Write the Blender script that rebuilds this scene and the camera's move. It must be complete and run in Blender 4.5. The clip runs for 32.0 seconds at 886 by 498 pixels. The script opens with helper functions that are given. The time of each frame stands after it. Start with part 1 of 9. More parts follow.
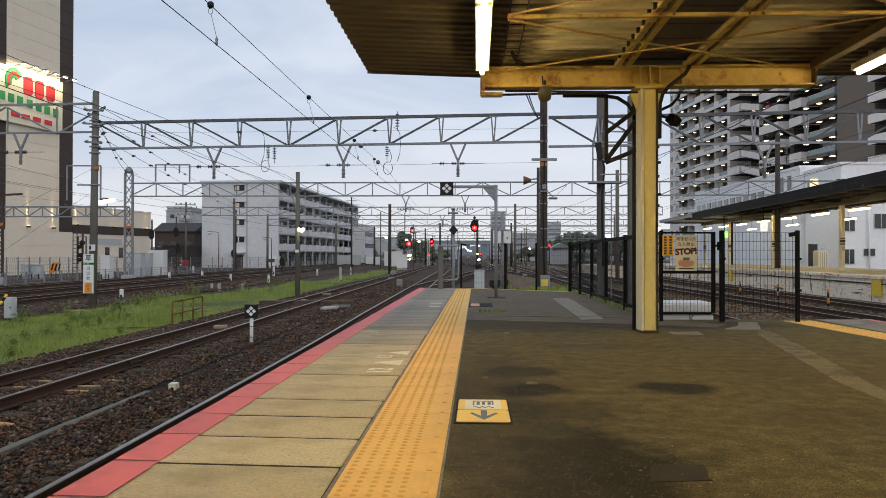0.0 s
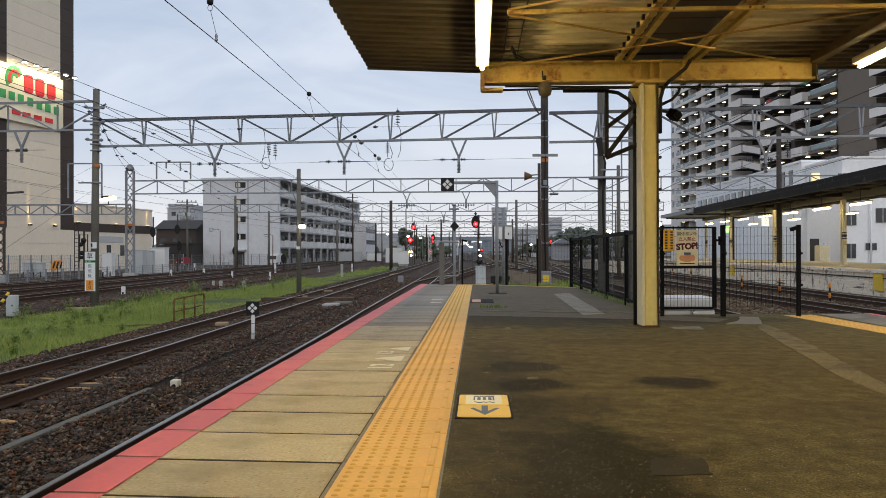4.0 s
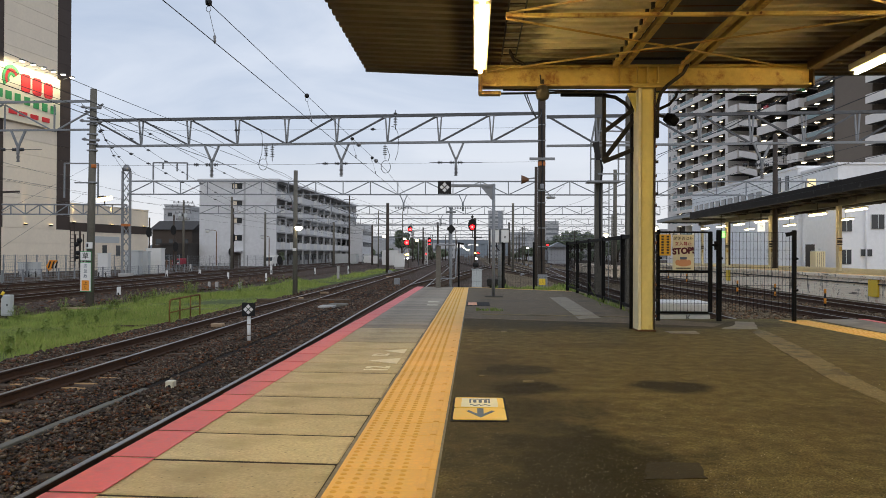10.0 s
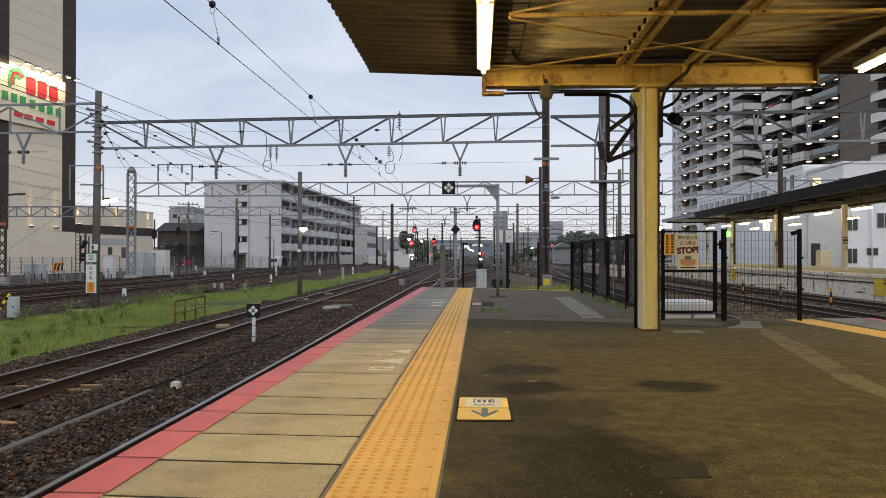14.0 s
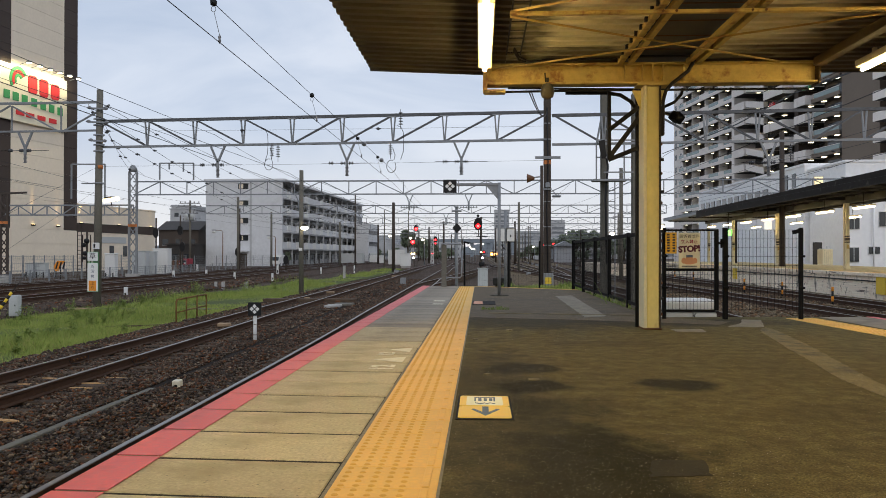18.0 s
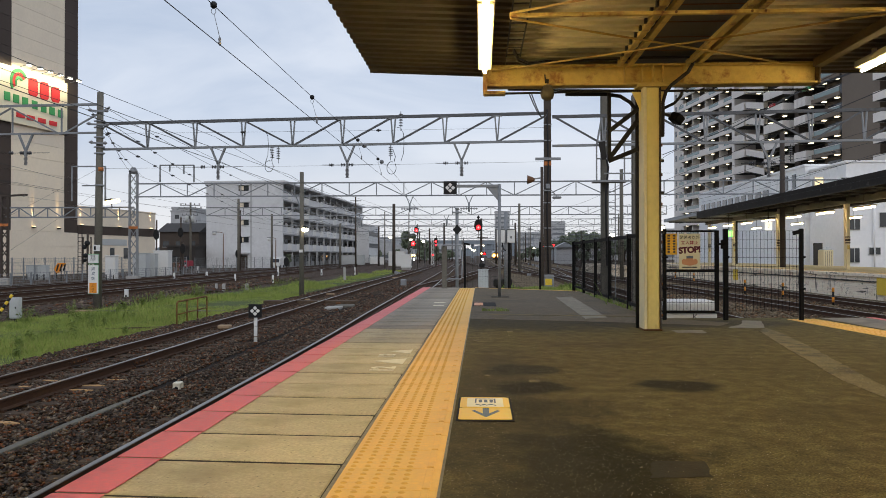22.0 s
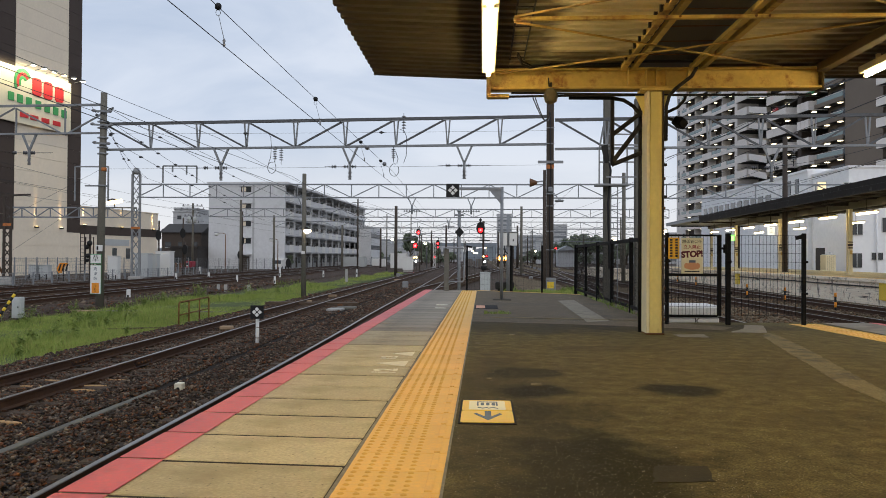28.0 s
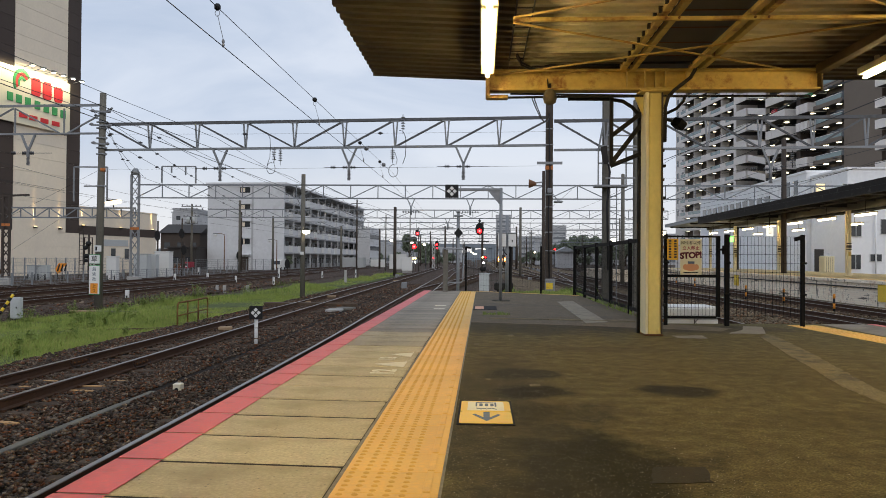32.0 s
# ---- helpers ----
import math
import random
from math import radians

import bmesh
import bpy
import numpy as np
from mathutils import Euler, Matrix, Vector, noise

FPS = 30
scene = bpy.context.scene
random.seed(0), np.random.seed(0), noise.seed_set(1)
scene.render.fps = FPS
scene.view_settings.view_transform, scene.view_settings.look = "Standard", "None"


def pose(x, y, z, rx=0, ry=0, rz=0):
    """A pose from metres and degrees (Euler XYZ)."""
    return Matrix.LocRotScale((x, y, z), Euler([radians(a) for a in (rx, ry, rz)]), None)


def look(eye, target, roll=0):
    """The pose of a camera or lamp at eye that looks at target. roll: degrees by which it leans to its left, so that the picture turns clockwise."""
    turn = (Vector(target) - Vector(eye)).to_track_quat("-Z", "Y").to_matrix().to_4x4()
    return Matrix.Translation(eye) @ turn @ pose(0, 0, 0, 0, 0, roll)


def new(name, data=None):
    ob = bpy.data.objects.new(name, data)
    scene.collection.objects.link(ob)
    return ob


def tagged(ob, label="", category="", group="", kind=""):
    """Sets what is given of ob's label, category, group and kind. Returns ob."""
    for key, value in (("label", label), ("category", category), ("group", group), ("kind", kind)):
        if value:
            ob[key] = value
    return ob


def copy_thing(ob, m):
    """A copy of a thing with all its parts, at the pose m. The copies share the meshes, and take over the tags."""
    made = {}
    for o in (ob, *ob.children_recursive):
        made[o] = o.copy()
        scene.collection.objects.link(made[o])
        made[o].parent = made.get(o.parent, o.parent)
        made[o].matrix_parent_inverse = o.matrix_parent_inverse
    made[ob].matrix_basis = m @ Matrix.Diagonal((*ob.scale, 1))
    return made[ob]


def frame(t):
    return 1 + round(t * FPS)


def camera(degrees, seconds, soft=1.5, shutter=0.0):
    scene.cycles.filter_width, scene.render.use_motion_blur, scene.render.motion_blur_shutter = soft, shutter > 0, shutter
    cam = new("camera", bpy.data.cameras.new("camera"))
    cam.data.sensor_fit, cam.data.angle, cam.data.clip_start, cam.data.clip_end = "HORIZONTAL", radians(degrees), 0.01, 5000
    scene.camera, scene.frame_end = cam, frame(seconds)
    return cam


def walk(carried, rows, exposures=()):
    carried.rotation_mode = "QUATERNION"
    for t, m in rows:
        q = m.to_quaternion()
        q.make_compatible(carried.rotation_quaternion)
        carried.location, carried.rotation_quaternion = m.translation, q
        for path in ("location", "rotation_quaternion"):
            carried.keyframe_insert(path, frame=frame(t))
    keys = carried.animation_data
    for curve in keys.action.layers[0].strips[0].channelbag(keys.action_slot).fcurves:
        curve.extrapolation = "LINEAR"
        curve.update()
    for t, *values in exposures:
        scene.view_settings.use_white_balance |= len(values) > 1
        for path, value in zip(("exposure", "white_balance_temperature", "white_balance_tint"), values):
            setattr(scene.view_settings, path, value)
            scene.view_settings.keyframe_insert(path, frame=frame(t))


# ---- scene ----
def view(p, r, y, x, yy, z):
    """Camera pose from pitch above the level, lean, turn to the left of the rails, and place."""
    return pose(x, yy, z, 90 + p, 0, y) @ pose(0, 0, 0, 0, 0, r)


cam = camera(59.6, 32.0, soft=0.6)
PATH = [
    (0.0, 0.485, 0.075, 2.494, -0.012, 0.008, 0.904),
    (0.5, 0.439, 0.051, 2.480, -0.007, 0.010, 0.900),
    (1.0, 0.404, 0.026, 2.477, -0.008, 0.008, 0.902),
    (1.5, 0.360, 0.051, 2.489, -0.010, 0.011, 0.899),
    (2.0, 0.340, -0.137, 2.564, -0.009, 0.013, 0.901),
    (2.5, 0.364, -0.046, 2.644, -0.009, 0.008, 0.899),
    (3.0, 0.335, -0.060, 2.634, -0.007, 0.012, 0.901),
    (3.5, 0.247, -0.164, 2.605, -0.005, 0.010, 0.899),
    (5.5, 0.181, -0.134, 2.537, -0.005, 0.008, 0.901),
    (6.0, 0.391, -0.045, 2.498, -0.005, 0.006, 0.898),
    (6.5, 0.533, -0.034, 2.445, -0.004, 0.005, 0.899),
    (7.0, 0.583, -0.066, 2.456, -0.001, 0.007, 0.898),
    (7.5, 0.572, -0.088, 2.464, 0.001, 0.007, 0.900),
    (8.0, 0.501, -0.119, 2.412, 0.002, 0.006, 0.899),
    (8.5, 0.427, -0.109, 2.348, -0.001, 0.007, 0.896),
    (9.0, 0.392, 0.079, 2.279, -0.004, 0.006, 0.898),
    (9.5, 0.391, 0.142, 2.331, -0.006, 0.005, 0.899),
    (10.0, 0.418, 0.267, 2.328, -0.008, 0.003, 0.898),
    (10.5, 0.397, 0.231, 2.394, -0.012, 0.003, 0.898),
    (11.0, 0.361, 0.166, 2.559, -0.010, 0.005, 0.896),
    (11.5, 0.345, 0.083, 2.669, -0.008, 0.006, 0.897),
    (12.0, 0.364, 0.057, 2.740, -0.005, 0.001, 0.897),
    (12.5, 0.356, 0.029, 2.769, -0.001, 0.009, 0.897),
    (13.0, 0.407, 0.020, 2.739, -0.001, 0.004, 0.898),
    (13.5, 0.424, -0.007, 2.741, -0.003, 0.005, 0.897),
    (14.0, 0.460, 0.042, 2.668, -0.002, 0.004, 0.894),
    (14.5, 0.517, 0.101, 2.542, -0.002, 0.004, 0.895),
    (16.5, 0.609, 0.047, 2.590, 0.001, 0.005, 0.893),
    (17.0, 0.522, -0.008, 2.674, -0.000, 0.003, 0.894),
    (17.5, 0.457, 0.014, 2.724, 0.001, 0.007, 0.894),
    (18.0, 0.365, 0.063, 2.773, 0.001, 0.006, 0.892),
    (18.5, 0.264, 0.011, 2.770, 0.003, 0.004, 0.895),
    (19.0, 0.183, -0.027, 2.797, 0.002, 0.005, 0.895),
    (19.5, 0.145, 0.012, 2.812, -0.003, 0.005, 0.894),
    (20.0, 0.165, 0.029, 2.826, -0.004, 0.004, 0.893),
    (20.5, 0.271, 0.012, 2.812, -0.000, 0.003, 0.894),
    (21.0, 0.347, -0.046, 2.794, 0.002, 0.004, 0.893),
    (21.5, 0.401, -0.037, 2.792, 0.001, 0.004, 0.894),
    (22.0, 0.473, -0.050, 2.807, 0.003, 0.003, 0.893),
    (22.5, 0.525, 0.014, 2.801, 0.002, 0.003, 0.894),
    (23.0, 0.586, 0.000, 2.802, -0.000, -0.000, 0.895),
    (23.5, 0.646, 0.016, 2.856, -0.004, 0.002, 0.894),
    (24.0, 0.689, -0.027, 2.915, -0.002, 0.001, 0.897),
    (24.5, 0.785, -0.104, 2.919, -0.001, 0.000, 0.896),
    (25.0, 0.786, -0.188, 2.924, 0.000, 0.003, 0.894),
    (25.5, 0.760, -0.156, 2.974, 0.003, 0.003, 0.896),
    (27.5, 0.619, 0.328, 2.957, -0.002, 0.002, 0.895),
    (28.0, 0.649, 0.330, 2.948, -0.004, -0.002, 0.895),
    (28.5, 0.671, 0.369, 2.920, -0.003, 0.002, 0.895),
    (29.0, 0.715, 0.409, 2.876, -0.003, -0.001, 0.894),
    (29.5, 0.715, 0.409, 2.876, -0.003, -0.001, 0.894),
    (30.0, 0.715, 0.409, 2.876, -0.003, -0.001, 0.894),
    (30.5, 0.715, 0.409, 2.876, -0.003, -0.001, 0.894),
    (31.0, 0.715, 0.409, 2.876, -0.003, -0.001, 0.894),
    (31.5, 0.715, 0.409, 2.876, -0.003, -0.001, 0.894),
    (32.0, 0.715, 0.409, 2.876, -0.003, -0.001, 0.894),
]
walk(cam, [(t, view(p, r, y, x, yy, z)) for t, p, r, y, x, yy, z in PATH], exposures=[(0.0, 0.0), (32.0, 0.0)])

# ---- sky and light: overcast dusk ----
SUN_EL, SUN_AZ = radians(28), radians(155)
world = bpy.data.worlds.new("overcast_dusk")
scene.world = world
world.use_nodes = True
wt = world.node_tree
wt.nodes.clear()


def wnode(kind, **kw):
    n = wt.nodes.new(kind)
    for k, v in kw.items():
        n.inputs[k].default_value = v
    return n


w_out = wnode("ShaderNodeOutputWorld")
w_bg = wnode("ShaderNodeBackground", Strength=0.138)
w_sky = wt.nodes.new("ShaderNodeTexSky")
w_sky.sky_type, w_sky.sun_disc = "NISHITA", False
w_sky.sun_elevation, w_sky.sun_rotation = SUN_EL, SUN_AZ
w_sky.air_density, w_sky.dust_density = 1.0, 3.0
w_co = wt.nodes.new("ShaderNodeTexCoord")
w_map = wt.nodes.new("ShaderNodeMapping")
w_map.inputs["Scale"].default_value = (1.0, 1.0, 3.2)
w_n = wnode("ShaderNodeTexNoise", Scale=3.4, Detail=8.0, Roughness=0.52, Distortion=0.5)
w_ramp = wt.nodes.new("ShaderNodeValToRGB")
w_ramp.color_ramp.elements[0].position, w_ramp.color_ramp.elements[0].color = 0.36, (3.75, 4.4, 5.55, 1)
w_ramp.color_ramp.elements[1].position, w_ramp.color_ramp.elements[1].color = 0.66, (5.3, 5.75, 6.6, 1)
w_sep = wt.nodes.new("ShaderNodeSeparateXYZ")
w_low = wnode("ShaderNodeMapRange")
w_low.inputs["From Min"].default_value, w_low.inputs["From Max"].default_value = 0.0, 0.17
w_low.inputs["To Min"].default_value, w_low.inputs["To Max"].default_value = 0.95, 0.0
w_hz = wt.nodes.new("ShaderNodeMix")
w_hz.data_type = "RGBA"
w_hz.inputs[7].default_value = (6.75, 6.68, 6.7, 1)
w_mix = wt.nodes.new("ShaderNodeMix")
w_mix.data_type = "RGBA"
w_mix.inputs[0].default_value = 0.93
L = wt.links.new
L(w_co.outputs["Generated"], w_map.inputs["Vector"])
L(w_map.outputs[0], w_n.inputs["Vector"])
L(w_n.outputs[0], w_ramp.inputs[0])
L(w_co.outputs["Generated"], w_sep.inputs[0])
L(w_sep.outputs[2], w_low.inputs[0])
L(w_low.outputs[0], w_hz.inputs[0])
L(w_ramp.outputs[0], w_hz.inputs[6])
L(w_sky.outputs[0], w_mix.inputs[6])
L(w_hz.outputs[2], w_mix.inputs[7])
L(w_mix.outputs[2], w_bg.inputs["Color"])
L(w_bg.outputs[0], w_out.inputs[0])

sun = new("sun", bpy.data.lights.new("sun", "SUN"))
sun.data.energy, sun.data.angle, sun.data.color = 0.5, radians(25), (1.0, 0.93, 0.85)
sun.matrix_world = look((math.sin(SUN_AZ) * 50, math.cos(SUN_AZ) * 50, 50 * math.tan(SUN_EL)), (0, 0, 0))


# ---- materials ----
def material(name, color, rough=0.7, metal=0.0, vary=0.18, grain=40.0, stain=None, stain_scale=0.8, stain_at=0.55, stain_soft=0.18,
             bump=0.25, depth=0.004, piece=0.0, island=0.0, speck=None, speck_scale=160.0, speck_at=0.72, stretch=(1, 1, 1), gloss=None, blots=(), tones=()):
    """Painted, mineral or metal surface: grain and stains at two scales, fine relief, and a shift from piece to piece."""
    m = bpy.data.materials.new(name)
    m.use_nodes = True
    t = m.node_tree
    b = t.nodes["Principled BSDF"]
    b.inputs["Roughness"].default_value, b.inputs["Metallic"].default_value = rough, metal
    b.inputs["Specular IOR Level"].default_value = gloss if gloss is not None else (0.15 if rough > 0.58 else 0.3)
    link = t.links.new
    co = t.nodes.new("ShaderNodeTexCoord")
    mp = t.nodes.new("ShaderNodeMapping")
    mp.inputs["Scale"].default_value = stretch
    link(co.outputs["Object"], mp.inputs["Vector"])

    def noise_at(scale, detail=6.0, rough_=0.6):
        n = t.nodes.new("ShaderNodeTexNoise")
        n.inputs["Scale"].default_value, n.inputs["Detail"].default_value, n.inputs["Roughness"].default_value = scale, detail, rough_
        link(mp.outputs[0], n.inputs["Vector"])
        return n.outputs[0]

    def ramp(src, p0, p1, c0, c1):
        r = t.nodes.new("ShaderNodeMapRange")
        r.inputs["From Min"].default_value, r.inputs["From Max"].default_value = p0, p1
        r.inputs["To Min"].default_value, r.inputs["To Max"].default_value = c0, c1
        link(src, r.inputs[0])
        return r.outputs[0]

    def mix(fac, a, bcol, how="MIX"):
        x = t.nodes.new("ShaderNodeMix")
        x.data_type, x.blend_type = "RGBA", how
        if isinstance(fac, float):
            x.inputs[0].default_value = fac
        else:
            link(fac, x.inputs[0])
        for i, v in ((6, a), (7, bcol)):
            if isinstance(v, tuple):
                x.inputs[i].default_value = (*v, 1)
            else:
                link(v, x.inputs[i])
        return x.outputs[2]

    g = noise_at(grain)
    dark = tuple(c * (1 - vary) for c in color)
    lite = tuple(min(1, c * (1 + vary)) for c in color)
    col = mix(ramp(g, 0.3, 0.7, 0.0, 1.0), dark, lite)
    if tones:  # loose pieces of several sorts of stone or leaf, mixed by chance
        cr = t.nodes.new("ShaderNodeValToRGB")
        while len(cr.color_ramp.elements) < len(tones):
            cr.color_ramp.elements.new(0.5)
        for i, tone in enumerate(tones):
            cr.color_ramp.elements[i].position, cr.color_ramp.elements[i].color = i / (len(tones) - 1), (*tone, 1)
        link(t.nodes.new("ShaderNodeNewGeometry").outputs["Random Per Island"], cr.inputs[0])
        col = mix(1.0, cr.outputs[0], mix(ramp(g, 0.3, 0.7, 0.0, 1.0), (1 - vary,) * 3, (1 + vary,) * 3), "MULTIPLY")
    col = mix(ramp(noise_at(grain * 0.07 + 0.25, 4), 0.35, 0.65, 0.0, 0.55), col, tuple(c * (1 - vary * 0.9) for c in color))
    if stain:
        s = ramp(noise_at(stain_scale, 8, 0.62), stain_at, stain_at + stain_soft, 0.0, 0.85)
        col = mix(s, col, stain)
    for bx, by, rx, ry, deep, tone in blots:  # spilt tar and damp on asphalt, painted shade on roof sheets, each with a ragged outline
        off = t.nodes.new("ShaderNodeVectorMath")
        off.operation = "SUBTRACT"
        off.inputs[1].default_value = (bx, by, 0)
        link(co.outputs["Object"], off.inputs[0])
        sc = t.nodes.new("ShaderNodeVectorMath")
        sc.operation = "MULTIPLY"
        sc.inputs[1].default_value = (1 / rx, 1 / ry, 0)
        link(off.outputs[0], sc.inputs[0])
        ln = t.nodes.new("ShaderNodeVectorMath")
        ln.operation = "LENGTH"
        link(sc.outputs[0], ln.inputs[0])
        ad = t.nodes.new("ShaderNodeMath")
        ad.operation = "ADD"
        link(ln.outputs["Value"], ad.inputs[0])
        link(ramp(noise_at(3.0, 5), 0.3, 0.7, -0.35, 0.35), ad.inputs[1])
        col = mix(ramp(ad.outputs[0], 0.65, 1.15, deep, 0.0), col, tone)
    if speck:
        v = t.nodes.new("ShaderNodeTexVoronoi")
        v.inputs["Scale"].default_value = speck_scale
        link(mp.outputs[0], v.inputs["Vector"])
        sp = t.nodes.new("ShaderNodeSeparateColor")
        link(v.outputs["Color"], sp.inputs[0])
        both = t.nodes.new("ShaderNodeMath")
        both.operation = "MULTIPLY"
        link(ramp(sp.outputs[0], speck_at, speck_at + 0.03, 0.0, 0.9), both.inputs[0])
        link(ramp(v.outputs["Distance"], 0.28, 0.42, 1.0, 0.0), both.inputs[1])
        col = mix(both.outputs[0], col, speck)
    if piece or island:
        if island:
            src = t.nodes.new("ShaderNodeNewGeometry").outputs["Random Per Island"]
        else:
            src = t.nodes.new("ShaderNodeObjectInfo").outputs["Random"]
        k = piece or island
        h = t.nodes.new("ShaderNodeHueSaturation")
        link(ramp(src, 0.0, 1.0, 1 - k, 1 + k), h.inputs["Value"])
        link(col, h.inputs["Color"])
        col = h.outputs[0]
    link(col, b.inputs["Base Color"])
    link(ramp(g, 0.25, 0.75, max(0.03, rough - 0.1), min(1, rough + 0.1)), b.inputs["Roughness"])
    if bump:
        bp = t.nodes.new("ShaderNodeBump")
        bp.inputs["Strength"].default_value, bp.inputs["Distance"].default_value = bump, depth
        link(g, bp.inputs["Height"])
        link(bp.outputs[0], b.inputs["Normal"])
    return m


def glowing(name, color, power):
    m = bpy.data.materials.new(name)
    m.use_nodes = True
    t = m.node_tree
    b = t.nodes["Principled BSDF"]
    b.inputs["Base Color"].default_value = (*[min(1, c) for c in color], 1)
    b.inputs["Emission Color"].default_value = (*color, 1)
    b.inputs["Emission Strength"].default_value = power
    return m


def glassy(name, color, rough=0.08):
    m = bpy.data.materials.new(name)
    m.use_nodes = True
    b = m.node_tree.nodes["Principled BSDF"]
    b.inputs["Base Color"].default_value = (*color, 1)
    b.inputs["Roughness"].default_value = rough
    b.inputs["IOR"].default_value = 1.5
    return m


asphalt = material("asphalt", (0.148, 0.121, 0.053), 0.8, gloss=0.06, vary=0.8, grain=110, stain=(0.066, 0.055, 0.027), stain_scale=0.6, stain_at=0.53, stain_soft=0.25, bump=0.9, depth=0.006,
                   speck=(0.22, 0.185, 0.11), speck_scale=120, speck_at=0.93,
                   blots=[(0.50 - 2, 3.30 - 8, 0.50, 0.90, 0.9, (0.020, 0.017, 0.009)), (0.12 - 2, 4.6 - 8, 0.42, 2.9, 0.55, (0.050, 0.043, 0.028)), (1.33 - 2, 5.38 - 8, 0.27, 0.25, 0.9, (0.022, 0.019, 0.012)),
                          (0.36 - 2, 5.22 - 8, 0.33, 0.26, 0.85, (0.020, 0.017, 0.010)), (0.33 - 2, 6.05 - 8, 0.30, 0.28, 0.7, (0.026, 0.022, 0.014)), (0.45 - 2, 4.55 - 8, 0.42, 0.36, 0.55, (0.030, 0.025, 0.014)),
                          (0.6 - 2, 10.6 - 8, 1.5, 1.5, 0.6, (0.036, 0.033, 0.028)), (2.6 - 2, 3.6 - 8, 0.9, 0.35, 0.4, (0.045, 0.036, 0.018)), (2.75 - 2, 10.3 - 8, 1.5, 0.55, 0.6, (0.040, 0.036, 0.030)),
                          (2.1 - 2, 4.45 - 8, 0.7, 0.3, 0.3, (0.05, 0.04, 0.02)), (1.2 - 2, 7.8 - 8, 0.8, 0.25, 0.3, (0.05, 0.042, 0.024))])
def whitewashed_brick(name):
    """Old brick under flaking limewash: courses, bare patches and black runs of damp."""
    m = bpy.data.materials.new(name)
    m.use_nodes = True
    t = m.node_tree
    b = t.nodes["Principled BSDF"]
    b.inputs["Roughness"].default_value, b.inputs["Specular IOR Level"].default_value = 0.85, 0.15
    link = t.links.new
    co, sp, cb = t.nodes.new("ShaderNodeTexCoord"), t.nodes.new("ShaderNodeSeparateXYZ"), t.nodes.new("ShaderNodeCombineXYZ")
    link(co.outputs["Object"], sp.inputs[0])
    link(sp.outputs[1], cb.inputs[0])
    link(sp.outputs[2], cb.inputs[1])
    br = t.nodes.new("ShaderNodeTexBrick")
    for k, v in (("Color1", (0.95, 0.85, 0.68, 1)), ("Color2", (0.88, 0.75, 0.59, 1)), ("Mortar", (0.78, 0.67, 0.53, 1)), ("Scale", 1.0), ("Mortar Size", 0.006), ("Brick Width", 0.9), ("Row Height", 0.10)):
        br.inputs[k].default_value = v
    link(cb.outputs[0], br.inputs["Vector"])
    col = br.outputs["Color"]
    for scale, stretch, lo, hi, tone in ((1.5, (1, 1, 1.6), 0.57, 0.66, (0.62, 0.43, 0.30)), (1.2, (1, 2.6, 0.55), 0.565, 0.64, (0.06, 0.05, 0.042)), (0.9, (1, 0.35, 4.5), 0.59, 0.64, (0.05, 0.042, 0.034)), (4.0, (1, 1, 1.5), 0.60, 0.65, (0.12, 0.09, 0.07))):
        mp, n, r, x = t.nodes.new("ShaderNodeMapping"), t.nodes.new("ShaderNodeTexNoise"), t.nodes.new("ShaderNodeMapRange"), t.nodes.new("ShaderNodeMix")
        mp.inputs["Scale"].default_value = stretch
        n.inputs["Scale"].default_value, n.inputs["Detail"].default_value, n.inputs["Roughness"].default_value = scale, 8.0, 0.65
        r.inputs["From Min"].default_value, r.inputs["From Max"].default_value, r.inputs["To Max"].default_value = lo, hi, 0.85
        x.data_type = "RGBA"
        x.inputs[7].default_value = (*tone, 1)
        link(co.outputs["Object"], mp.inputs["Vector"])
        link(mp.outputs[0], n.inputs["Vector"])
        link(n.outputs[0], r.inputs[0])
        link(r.outputs[0], x.inputs[0])
        link(col, x.inputs[6])
        col = x.outputs[2]
    link(col, b.inputs["Base Color"])
    bp = t.nodes.new("ShaderNodeBump")
    bp.inputs["Strength"].default_value, bp.inputs["Distance"].default_value = 0.6, 0.01
    link(br.outputs["Fac"], bp.inputs["Height"])
    bp.invert = True
    link(bp.outputs[0], b.inputs["Normal"])
    return m


wall_lime = whitewashed_brick("wall_limewash")
asphalt_old = material("asphalt_old", (0.150, 0.120, 0.082), 0.8, gloss=0.1, vary=0.5, grain=80, stain=(0.075, 0.066, 0.055), stain_scale=0.9, bump=0.7, depth=0.005, speck=(0.33, 0.30, 0.26), speck_scale=60, speck_at=0.9)
patch_grit = material("patch_grit", (0.205, 0.165, 0.085), 0.85, vary=0.6, grain=70, bump=0.8, depth=0.006, stain=(0.09, 0.076, 0.05), stain_scale=5, stain_at=0.5, stain_soft=0.12, speck=(0.32, 0.28, 0.2), speck_scale=60, speck_at=0.85)
slab_concrete = material("slab_concrete", (0.55, 0.46, 0.275), 0.75, vary=0.26, grain=60, stain=(0.36, 0.29, 0.165), stain_scale=2.1, stain_at=0.49, stain_soft=0.2, bump=0.45, depth=0.003, piece=0.12, speck=(0.27, 0.225, 0.14), speck_scale=70, speck_at=0.93,
                         blots=[])
patch_pale = material("patch_pale", (0.27, 0.24, 0.185), 0.85, vary=0.35, grain=45, stain=(0.17, 0.15, 0.115), stain_scale=4, stain_at=0.5, bump=0.6, depth=0.005)
